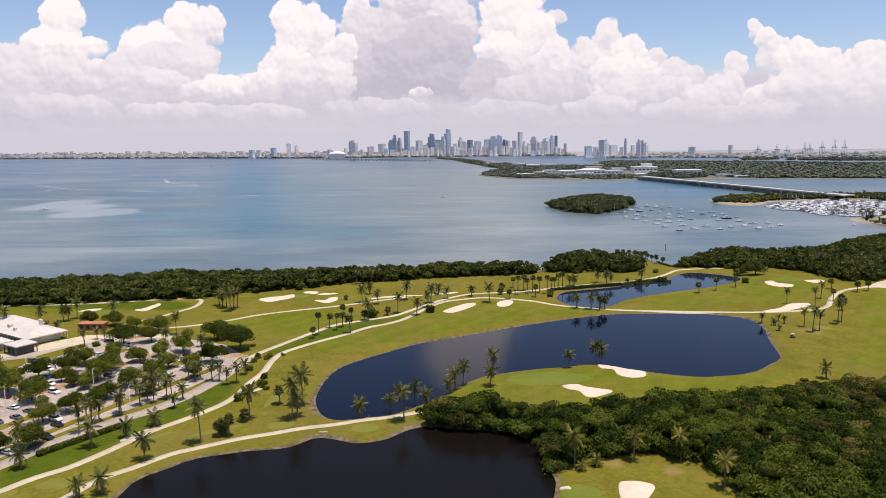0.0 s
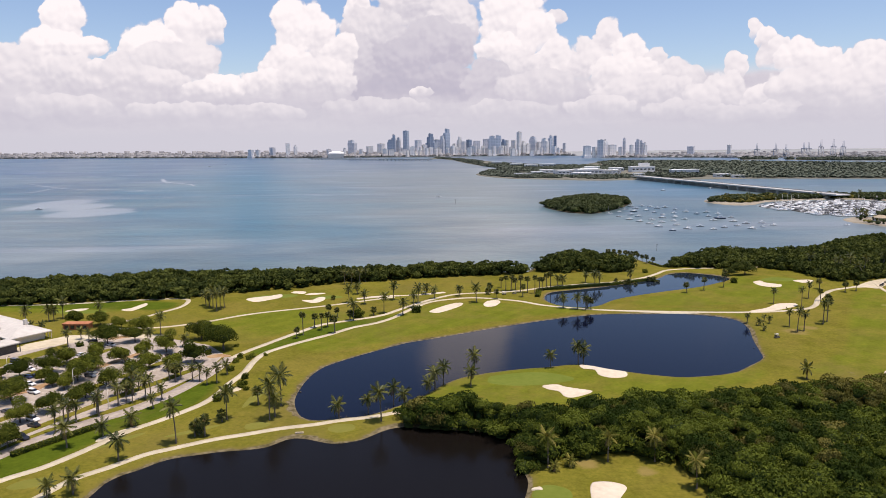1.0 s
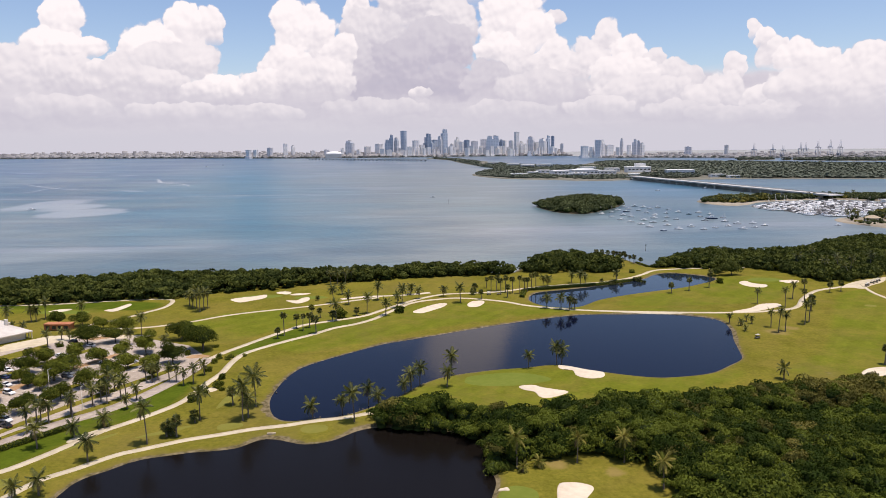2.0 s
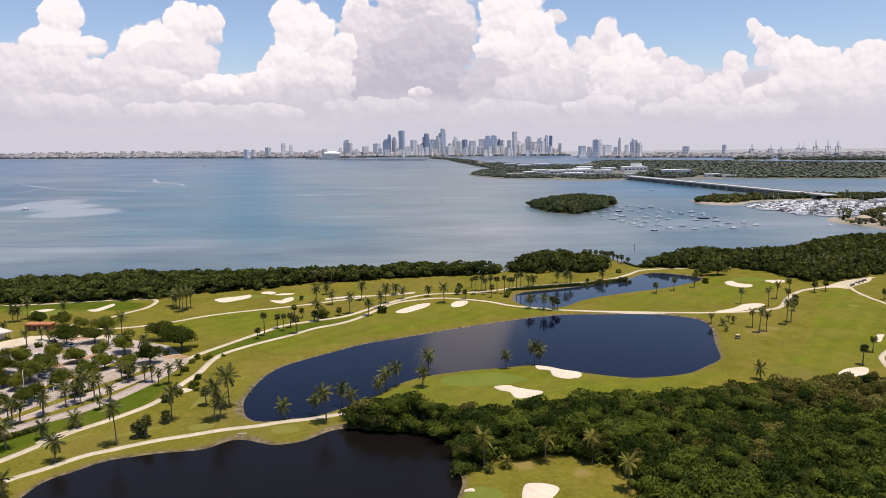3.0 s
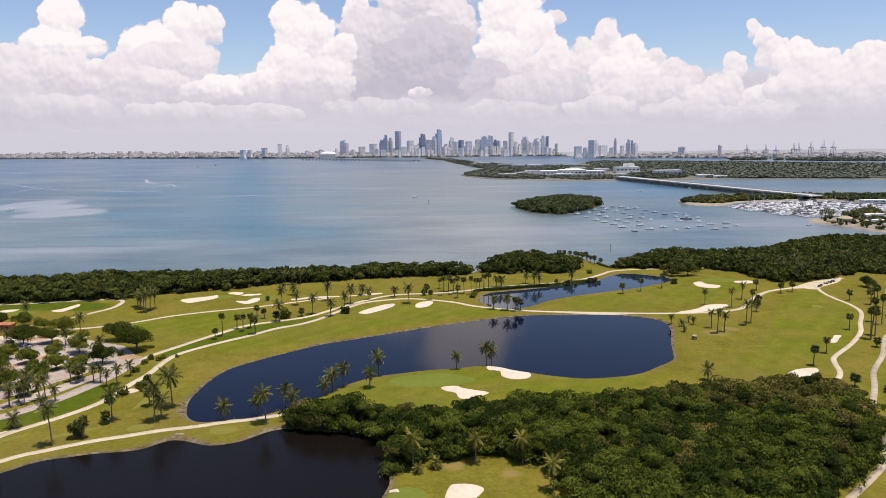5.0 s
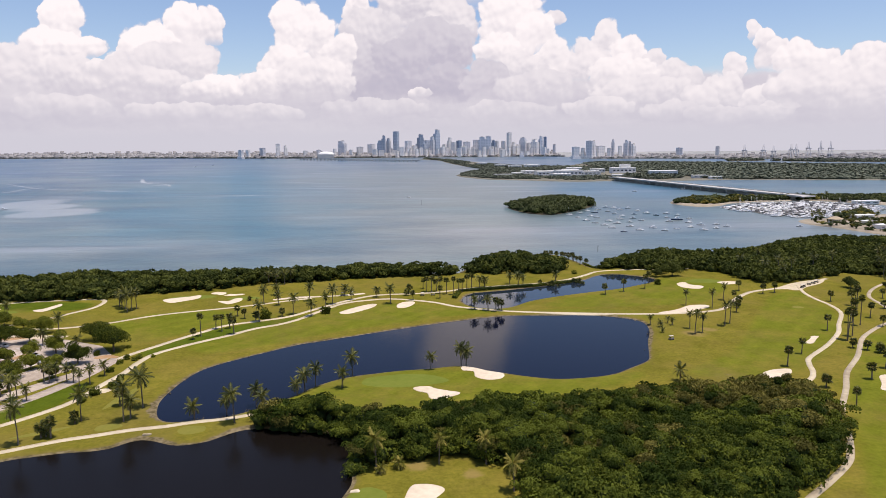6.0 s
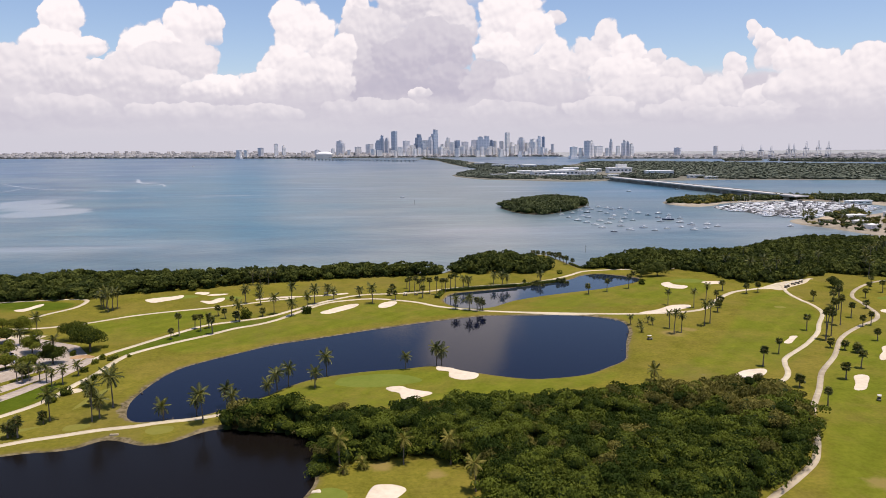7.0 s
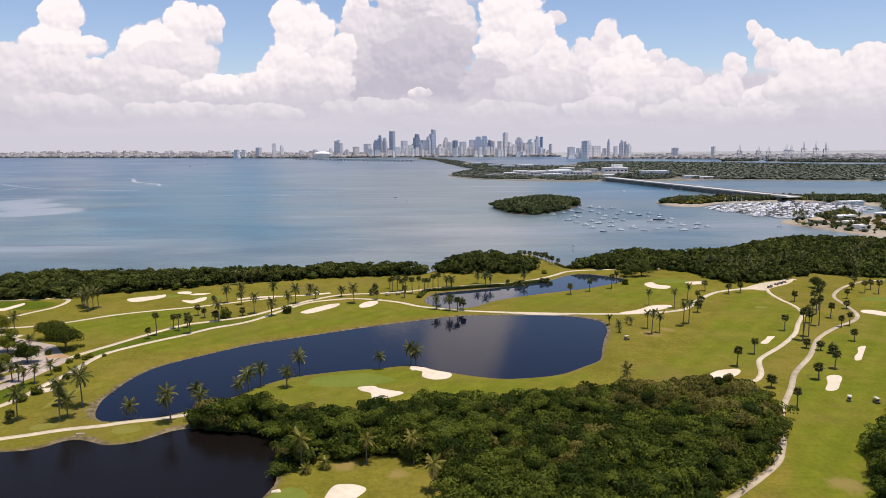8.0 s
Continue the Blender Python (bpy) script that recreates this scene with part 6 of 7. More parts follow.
for x, y, sx, sy, h, a, st in ((322, 1830, 48, 40, 10, 8, 0), (372, 1800, 60, 42, 13, 6, 0), (345, 1740, 46, 22, 7, 4, 0), (425, 1830, 62, 30, 9, 4, 0), (400, 1930, 40, 30, 10, 0, 0), (534, 1910, 62, 26, 14, 5, 9), (575, 1700, 62, 24, 14, 3, 0), (205, 1770, 30, 14, 6, 10, 0), (222, 1790, 24, 12, 5, 0, 0), (294, 2290, 40, 26, 9, 0, 0),
                               (351, 2320, 46, 28, 9, 10, 0), (262, 2420, 40, 22, 8, 0, 0), (440, 2080, 40, 26, 8, 0, 0), (480, 1960, 36, 24, 9, 0, 0), (290, 1930, 34, 20, 7, 0, 0), (255, 1850, 28, 18, 6, 12, 0), (640, 1640, 34, 16, 6, 0, 0), (660, 1600, 26, 12, 5, 0, 0), (470, 1700, 24, 14, 6, 0, 0), (1020, 1560, 22, 12, 6, 0, 0), (1170, 1500, 30, 14, 6, 0, 0), (210, 2600, 36, 20, 8, 0, 0)):
    hall(x, y, sx, sy, h, a, WHITE_B, st)


def bridge(a, b, z, width, label, pier_step, name):
    """A long low trestle: deck, two parapets, cross-beams and paired piers."""
    root = new(name)
    a, b = Vector(a), Vector(b)
    d = b - a
    L, turn = d.length, math.degrees(math.atan2(d.y, d.x))
    mid = (a + b) / 2
    bm = bmesh.new()
    box(bm, mid.x, mid.y, z - 0.5, L, width, 1.0, turn)
    part("deck", bm, DECK_GREY, root)
    for s in (-1, 1):
        bm = bmesh.new()
        n = Vector((-d.y, d.x)).normalized() * (width / 2 - 0.2) * s
        box(bm, mid.x + n.x, mid.y + n.y, z + 0.5, L, 0.4, 1.0, turn)
        part("parapet", bm, DECK_GREY, root)
    k = int(L / pier_step)
    for i in range(1, k):
        p = a + d * (i / k)
        bm = bmesh.new()
        box(bm, p.x, p.y, z - 1.7, 1.8, width * 0.95, 1.2, turn)
        box(bm, p.x, p.y, (z - 2) / 2 - 0.5, 1.6, width * 0.8, z - 1.2, turn)
        part("pier", bm, DECK_GREY, root)
    return tagged(root, label, "bridge")


bridge((436, 1600), (572, 1020), 7.5, 24, "long low concrete road bridge across the channel", 24, "bridge")
bridge((-620, 3560), (-20, 3120), 6.0, 9, "low far causeway bridge on many piers", 22, "bridge")

# ---- marina ----
MARINA = [(378, 1010), (395, 1052), (440, 1085), (520, 1085), (600, 1095), (760, 1060), (1100, 980), (1100, 660), (700, 645), (560, 630), (505, 628), (473, 646), (461, 675), (449, 725), (439, 751), (441, 777), (458, 796), (505, 803), (565, 838), (640, 900), (645, 955), (585, 1032), (470, 1012), (425, 968), (395, 962)]
SANDY_SHORE = material("sandy_yard", (0.20, 0.172, 0.128), (0.42, 0.365, 0.28), 0.08, 0.9, 0.015, spec=0.1)
land("marina_ground", MARINA, 1.2, SANDY_SHORE, "sandy point round the marina basin", 12)
woods("far_wood", [(382, 1010), (397, 1046), (440, 1078), (520, 1078), (600, 1088), (760, 1052), (900, 1010), (880, 960), (700, 1000), (590, 1045), (470, 1025), (420, 985)], "trees along the marina's outer shore", 9, 6, 6, 110, 0.23, 50, LEAF_ISLET, 0.75, dry=lambda x, y: 0.25)
woods("far_wood", [(490, 790), (530, 800), (560, 850), (540, 852), (500, 810)], "trees on the marina's inner point", 8, 5.5, 7, 110, 0.23, 51, LEAF_ISLET, 0.7, dry=lambda x, y: 0.4)
woods("far_wood", [(650, 900), (760, 880), (900, 930), (880, 975), (700, 990), (655, 965)], "dark trees along the marina basin's far end", 10, 6, 7, 90, 0.25, 55, LEAF_ISLET, 0.8)
woods("far_wood", [(600, 860), (680, 850), (760, 900), (640, 920)], "trees among the marina buildings", 11, 6, 7, 110, 0.23, 52, LEAF_ISLET, 0.7, dry=lambda x, y: 0.4)
woods("far_wood", [(476, 735), (482, 690), (500, 655), (640, 660), (760, 720), (860, 860), (700, 900), (640, 880), (545, 800)], "scattered palms and trees on the marina's sandy ground", 15, 3.6, 5.5, 90, 0.23, 53, LEAF_ISLET, 0.8, dry=lambda x, y: 0.5)
woods("far_wood", [(446, 757), (452, 785), (470, 795), (520, 800), (545, 780), (505, 748), (478, 738), (470, 705), (482, 662), (470, 668), (456, 705), (449, 735)], "low palms and bushes along the marina's sandy shore", 13, 2.6, 4.5, 90, 0.25, 54, LEAF_ISLET, 0.8, dry=lambda x, y: 0.5)
for x, y, sx, sy, h, a in ((515, 790, 26, 9, 4, 20), (552, 745, 20, 10, 4, 15), (570, 806, 24, 10, 5, 25), (640, 800, 44, 18, 6, 10), (622, 968, 34, 9, 4, 8), (700, 940, 30, 12, 5, 0), (590, 760, 26, 12, 4, 20), (640, 740, 30, 12, 5, 10), (486, 705, 14, 8, 3.5, 20), (505, 672, 18, 9, 4, 15), (492, 738, 12, 8, 3.5, 30), (528, 705, 20, 10, 4, 10), (540, 668, 24, 10, 4, 5)):
    hall(x, y, sx, sy, h, a, "low pale building beside the marina")


def round_house(x, y, radius, h):
    """A ten-sided house with a wide low conical roof and a ring of windows."""
    root = new("round_house")
    bm = bmesh.new()
    bmesh.ops.create_cone(bm, cap_ends=True, segments=10, radius1=radius, radius2=radius, depth=h, matrix=Matrix.Translation((x, y, 1.2 + h / 2)))
    part("wall", bm, STUCCO, root)
    bm = bmesh.new()
    bmesh.ops.create_cone(bm, cap_ends=True, segments=10, radius1=radius * 1.25, radius2=radius * 0.4, depth=2.2, matrix=Matrix.Translation((x, y, 2.3 + h)))
    part("roof", bm, THATCH, root)
    for i in range(10):
        a = 2 * math.pi * (i + 0.5) / 10
        bm = bmesh.new()
        box(bm, x + radius * 0.955 * math.cos(a), y + radius * 0.955 * math.sin(a), 1.2 + h * 0.55, 0.2, radius * 0.4, h * 0.4, math.degrees(a))
        part("window", bm, WINDOW, root)
    return tagged(root, "round house with a tan roof on the marina's sandy shore", "building")


THATCH = material("tan_roofing", (0.34, 0.27, 0.18), (0.50, 0.41, 0.29), 0.3, 0.9, 0.05)
round_house(468, 757, 6.5, 4)
r = random.Random(77)
GROVES = [(466, 790, 10, 4), (474, 815, 10, 3), (498, 775, 14, 3), (528, 830, 14, 2), (480, 720, 12, 3), (500, 690, 14, 3), (540, 770, 18, 2), (612, 1062, 22, 2)]
MARINA_PALMS = [(x + r.gauss(0, s * 0.6), y + r.gauss(0, s * 0.8), r.uniform(7, 11)) for x, y, s, n in GROVES for _ in range(n)]
plant(False, MARINA_PALMS, "coconut palm on the sandy ground of the marina", "palms at the marina", low=1.0)
base_z[0] = lambda x, y: np.full(x.shape, 1.0)


def hull_mesh(L, W, H):
    """A boat's hull with pointed bow, flared sides and a transom."""
    bm = bmesh.new()
    rows = []
    for s in (0, 0.25, 0.5, 0.75, 0.92, 1.0):
        w = W / 2 * (0.82 + 0.18 * math.sin(math.pi * min(s * 1.4, 1) * 0.9)) * (1 - max(0, (s - 0.5) / 0.5) ** 2.2) + 0.02
        z = H * (0.85 + 0.3 * s * s)
        x = L * (s - 0.5)
        rows.append([bm.verts.new(v) for v in ((x, -w, z), (x, -w * 0.75, -0.2), (x, w * 0.75, -0.2), (x, w, z))])
    for a, b in zip(rows, rows[1:]):
        for k in range(3):
            bm.faces.new((a[k], a[k + 1], b[k + 1], b[k]))
        bm.faces.new((a[3], a[0], b[0], b[3]))
    bm.faces.new(rows[0])
    bmesh.ops.recalc_face_normals(bm, faces=bm.faces[:])
    return bm


# dark tone for the shade and reflection below a hull
WATERLINE_SHADE = material("waterline_shade", (0.015, 0.02, 0.03), (0.04, 0.05, 0.065), 1, 0.6, 0.2)
BLUE_HULL = material("dark_blue_gelcoat", (0.02, 0.035, 0.08), (0.04, 0.06, 0.12), 1, 0.25, 0.2)


def boat(sail, L, paint):
    root = new("sailing_yacht" if sail else "motor_boat")
    hull = part("hull", hull_mesh(L, L * 0.32, L * 0.10), paint, root)
    # added dark band that stands in for the shadow under the hull
    bm = hull_mesh(L * 1.015, L * 0.325, 0.32)
    part("boot_stripe", bm, WATERLINE_SHADE, hull, "dark band painted for the shade along the waterline")
    bm = bmesh.new()
    box(bm, -L * 0.02, 0, L * 0.14, L * 0.36, L * 0.19, L * (0.07 if sail else 0.15))
    bmesh.ops.bevel(bm, geom=bm.edges[:], offset=L * 0.015, segments=1, affect="EDGES")
    cabin = part("cabin", bm, GELCOAT, root)
    bm = bmesh.new()
    box(bm, -L * 0.02, 0, L * (0.15 if sail else 0.175), L * 0.30, L * 0.196, L * 0.03)
    part("window", bm, WINDOW, cabin)
    if sail:
        bm = bmesh.new()
        tube(bm, [(L * 0.06, 0, L * 0.1), (L * 0.06, 0, L * 1.25)], [0.075, 0.05], 6)
        part("mast", bm, ALLOY, root)
        bm = bmesh.new()
        tube(bm, [(L * 0.06, 0, L * 0.26), (-L * 0.36, 0, L * 0.27)], [0.16, 0.12], 6)
        part("boom", bm, GELCOAT, root)
    else:
        bm = bmesh.new()
        box(bm, -L * 0.06, 0, L * 0.30, L * 0.3, L * 0.2, L * 0.02)
        part("canopy", bm, GELCOAT, root)
        bm = bmesh.new()
        for s in (-1, 1):
            tube(bm, [(L * 0.04, s * L * 0.08, L * 0.2), (-L * 0.02, s * L * 0.08, L * 0.3)], [0.04, 0.04], 5)
        part("canopy_frame", bm, ALLOY, root)
    return root


BOATS = [(210, 870), (214, 838), (227, 889), (218, 807), (241, 917), (232, 855), (259, 960), (223, 785), (246, 895), (236, 836), (258, 931), (228, 763), (275, 965), (241, 800), (265, 908), (230, 738), (283, 953), (267, 879), (245, 778), (259, 822), (285, 929), (234, 705), (269, 853), (252, 751), (261, 788), (299, 943)]
BOATS += [(275, 827), (288, 871), (253, 718), (303, 912), (278, 803), (306, 883), (271, 735), (310, 856), (276, 712), (314, 830), (328, 875), (305, 790), (318, 806), (292, 725), (334, 854), (322, 778), (335, 817), (310, 738), (327, 757), (315, 714), (345, 761), (332, 727), (348, 740), (420, 735), (389, 1247), (485, 1290), (7, 1159)]
fleet = {}


def moor(x, y, turn, kind, label, group):
    m = pose(x, y, 0.0, 0, 0, turn)
    if kind not in fleet:
        ob = fleet[kind] = boat(*kind)
    else:
        ob = copy_thing(fleet[kind], m)
    ob.matrix_basis = m
    tagged(ob, label, "boat", group)


r = random.Random(4)
for i, (x, y) in enumerate(BOATS):
    sail = r.random() < 0.55
    dark = i in (38, 33, 8, 21)
    moor(x, y, 175 + r.uniform(-14, 14), (sail, 13.0 if i == 38 else r.choice((6.4, 8.0)), BLUE_HULL if dark else GELCOAT),
         "%s %s at anchor in the bay" % ("dark-hulled" if dark else "white", "sailing yacht" if sail else "motor boat"), "boats at anchor")
# berths: rows of boats along the basin's jetties
TIMBER = material("jetty_timber", (0.26, 0.23, 0.19), (0.40, 0.36, 0.30), 0.8, 0.9, 0.1)
def boat_arrays(sail, L):
    """Hull, cabin and mast of a berthed boat as triangles."""
    bm = hull_mesh(L, L * 0.32, L * 0.10)
    box(bm, -L * 0.02, 0, L * 0.15, L * 0.38, L * 0.2, L * (0.08 if sail else 0.2))
    if sail:
        tube(bm, [(L * 0.06, 0, L * 0.1), (L * 0.06, 0, L * 1.25)], [0.09, 0.06], 5)
        box(bm, -L * 0.15, 0, L * 0.27, L * 0.42, 0.3, 0.3)
    bmesh.ops.triangulate(bm, faces=bm.faces[:])
    bm.verts.index_update()
    v = np.array([q.co[:] for q in bm.verts])
    f = np.array([[q.index for q in t.verts] for t in bm.faces])
    bm.free()
    return v, f


BERTHED = material("mixed_boat_paint", (0.12, 0.115, 0.11), (0.86, 0.85, 0.83), 0.2, 0.4, 0.05, random_shift=1.0, island=True)
berthed = [boat_arrays(s, L) for s, L in ((True, 10.0), (False, 9.0), (False, 11.0), (True, 12.0))]
bv, bf, base = [], [], 0
for x, y0, y1 in ((430, 950, 888), (446, 966, 830), (462, 984, 814), (480, 994, 810), (498, 1002, 818), (516, 1006, 828), (534, 1010, 838), (552, 1014, 850), (570, 1002, 864), (588, 986, 880), (606, 962, 900)):
    L = y0 - y1
    bm = bmesh.new()
    box(bm, x, (y0 + y1) / 2, 0.7, 2.0, L, 0.25)
    for q in range(int(L / 9)):
        box(bm, x + 0.8, y1 + q * 9 + 2, 0.2, 0.3, 0.3, 2.4)
    tagged(part("jetty", bm, TIMBER, None), "grey timber marina jetty on piles", "jetty", "marina jetties")
    for q in range(int(L / 4.6)):
        for s in (-1, 1):
            if r.random() > 0.74:
                continue
            px, py, turn = x + s * 5.6, y1 + q * 4.6 + 2, (0 if s > 0 else 180) + r.uniform(-3, 3)
            if q < 5:
                sail = r.random() < 0.4
                moor(px, py, turn, (sail, r.choice((8.0, 10.0)), GELCOAT), "white %s berthed at a marina jetty" % ("sailing yacht" if sail else "motor boat"), "boats in the marina")
            else:
                v, f = berthed[r.choice((0, 1, 1, 1, 1, 2, 2, 2, 2))]
                c, d = math.cos(radians(turn)), math.sin(radians(turn))
                bv.append(v @ np.array([[c, d, 0], [-d, c, 0], [0, 0, 1]]) + (px, py, 0))
                bf.append(f + base)
                base += len(v)
tagged(mesh_object("berthed_boats", np.vstack(bv), np.vstack(bf), BERTHED), "hundreds of white boats packed along marina jetties", "boats", kind="stuff")

woods("far_wood", [(610, 1010), (700, 985), (860, 960), (1000, 930), (1010, 985), (860, 1015), (700, 1050), (600, 1062)], "dark trees and palms behind the marina basin", 9, 5.5, 7.5, 80, 0.26, 56, LEAF_ISLET, 0.85)
# cars and trailers standing in rows on the marina's sandy yard, too many to count
cv, cf, base = [], [], 0
shape = np.array([(x, y, z) for x0, x1, y1, z0, z1 in ((-2.3, 2.3, 0.9, 0.3, 0.95), (-1.5, 1.0, 0.75, 0.95, 1.5)) for z in (z0, z1) for x, y in ((x0, -y1), (x1, -y1), (x1, y1), (x0, y1))])
sides = np.array([(0, 1, 5, 4), (1, 2, 6, 5), (2, 3, 7, 6), (3, 0, 4, 7), (4, 5, 6, 7)])
sides = np.vstack([sides, sides + 8])
yard = np.array([(492, 760), (520, 690), (560, 650), (760, 660), (840, 800), (700, 850), (600, 830), (530, 780)], float)
for row in range(16):
    for col in range(40):
        x, y = 490 + col * 3.4 + row * 11 + r.uniform(-0.4, 0.4), 655 + row * 13 + r.uniform(-0.5, 0.5)
        if r.random() < 0.55 or signed(yard, np.array([x]), np.array([y]))[0] > -6:
            continue
        a = radians(90 + r.uniform(-4, 4))
        c, d = math.cos(a), math.sin(a)
        cv.append(shape @ np.array([[c, d, 0], [-d, c, 0], [0, 0, 1]]) + (x, y, 1.15))
        cf.append(sides + base)
        base += len(shape)
tagged(mesh_object("yard_vehicles", np.vstack(cv), np.vstack(cf), BERTHED), "rows of cars and trailers on the marina's sandy yard", "vehicles", kind="stuff")

def channel_marker(x, y, h):
    """A timber pile with a square day board."""
    root = new("channel_marker")
    bm = bmesh.new()
    tube(bm, [(x, y, -2), (x, y, h)], [0.17, 0.14], 8)
    part("pile", bm, WOOD, root)
    bm = bmesh.new()
    box(bm, x, y - 0.2, h - 0.5, 0.7, 0.08, 0.7)
    part("day_board", bm, DARK_TIMBER, root, "dark square day board")
    return tagged(root, "weathered timber channel marker standing in the bay", "channel marker", "channel markers")


for x, y, h in ((181, 578, 5.5), (30, 1029, 6.5)):
    channel_marker(x, y, h)

# ---- wakes drifting on the bay ----
FOAM = material("thin_foam", (0.24, 0.27, 0.30), (0.42, 0.44, 0.47), 0.02, 0.5, 0.004, spec=0.3)


def wake(name, pts, width, label):
    """A thin drift of foam on the water, tapering to both ends."""
    c = curve(pts, False, 12.0)
    t = np.gradient(c, axis=0)
    t /= np.hypot(t[:, 0], t[:, 1])[:, None] + 1e-9
    u = np.linspace(0, 1, len(c))
    w = width * np.sin(np.pi * np.clip(u, 0.03, 0.97)) ** 0.6 * (0.7 + 0.3 * np.sin(u * 37) * np.sin(u * 91))
    n = np.stack([-t[:, 1], t[:, 0]], 1) * (w / 2)[:, None]
    v = np.vstack([np.column_stack([c + n, np.full(len(c), 0.06)]), np.column_stack([c - n, np.full(len(c), 0.06)])])
    i = np.arange(len(c) - 1)
    ob = mesh_object(name, v, np.stack([i, i + len(c), i + len(c) + 1, i + 1], 1), FOAM)
    return tagged(ob, label, "wake", kind="structure")


wake("wake_1", [(-1225, 1912), (-959, 1997), (-564, 2066), (-427, 2175)], 13, "pale streak of foam left on the bay")
wake("wake_2", [(-940, 1687), (-746, 1479), (-632, 1427), (-504, 1374), (-363, 1322)], 11, "pale streak of foam left on the bay")
wake("wake_3", [(-832, 1326), (-755, 1370), (-768, 1466), (-762, 1535)], 9, "pale streak of foam left on the bay")
wake("wake_4", [(-501, 1190), (-418, 1213), (-340, 1238), (-169, 1237), (21, 1196)], 10, "pale streak of foam left on the bay")
wake("wake_5", [(-376, 1368), (-138, 1314), (-17, 1309), (9, 1319)], 8, "pale streak of foam left on the bay")
wake("wake_6", [(-734, 1836), (-681, 1825), (-610, 1667), (-533, 1589), (-494, 1505)], 14, "pale streak of foam left on the bay")
wake("wake_7", [(-913, 2674), (-837, 2706)], 8, "pale streak of foam left on the bay")
wake("wake_8", [(-813, 2877), (-685, 2660)], 8, "pale streak of foam left on the bay")
wake("wake_9", [(-629, 997), (-546, 1012)], 4, "pale streak of foam left on the bay")
wake("wake_10", [(-314, 1141), (-192, 1146)], 8, "pale streak of foam left on the bay")
wake("wake_11", [(-83, 1398), (14, 1398)], 8, "pale streak of foam left on the bay")
moor(-546, 1012, 8, (False, 10.0, GELCOAT), "white motor boat under way in the bay", "boats under way")
moor(-830, 2700, 8, (False, 10.0, GELCOAT), "white motor boat under way in the bay", "boats under way")
moor(-822, 2880, 170, (False, 10.0, GELCOAT), "white motor boat under way in the bay", "boats under way")

# ---- city on the far shore ----
FARSHORE = [(-4900, 4700), (-3400, 4560), (-2700, 4500), (-1900, 4300), (-1169, 4060), (-700, 3860), (-300, 3830), (100, 3850), (500, 3880), (690, 3800), (760, 3300), (1000, 3260), (1350, 3060), (1900, 2960), (2600, 2760), (4900, 2500), (4900, 4940), (-4900, 4940)]
bm = bmesh.new()
f = bm.faces.new([bm.verts.new((x, y, 1.5)) for x, y in FARSHORE])
if f.normal.z < 0:
    f.normal_flip()
ext = bmesh.ops.extrude_face_region(bm, geom=[f])
for v in ext["geom"]:
    if isinstance(v, bmesh.types.BMVert):
        v.co.z = -2
bmesh.ops.recalc_face_normals(bm, faces=bm.faces[:])
tagged(part("far_shore", bm, CITY_GROUND, None), "flat built-up mainland shore", "land", kind="structure")


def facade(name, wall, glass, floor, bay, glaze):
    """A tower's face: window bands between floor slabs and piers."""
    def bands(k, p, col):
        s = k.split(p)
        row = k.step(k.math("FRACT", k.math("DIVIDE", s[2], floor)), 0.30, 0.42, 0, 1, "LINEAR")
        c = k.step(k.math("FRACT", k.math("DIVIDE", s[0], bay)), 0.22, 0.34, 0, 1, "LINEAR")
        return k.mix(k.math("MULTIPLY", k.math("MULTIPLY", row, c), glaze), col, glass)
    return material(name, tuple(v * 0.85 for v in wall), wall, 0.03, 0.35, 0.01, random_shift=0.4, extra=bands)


# wall and glass tones lightened to stand in for the haze of distance
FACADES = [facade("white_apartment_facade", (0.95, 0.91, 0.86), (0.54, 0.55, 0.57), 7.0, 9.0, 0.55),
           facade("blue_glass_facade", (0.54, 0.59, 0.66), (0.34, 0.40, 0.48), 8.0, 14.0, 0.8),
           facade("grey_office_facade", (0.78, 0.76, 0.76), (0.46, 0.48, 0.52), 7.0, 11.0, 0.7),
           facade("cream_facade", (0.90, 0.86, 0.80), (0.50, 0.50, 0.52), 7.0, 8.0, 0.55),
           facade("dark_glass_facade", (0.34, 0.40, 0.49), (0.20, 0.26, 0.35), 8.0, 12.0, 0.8)]


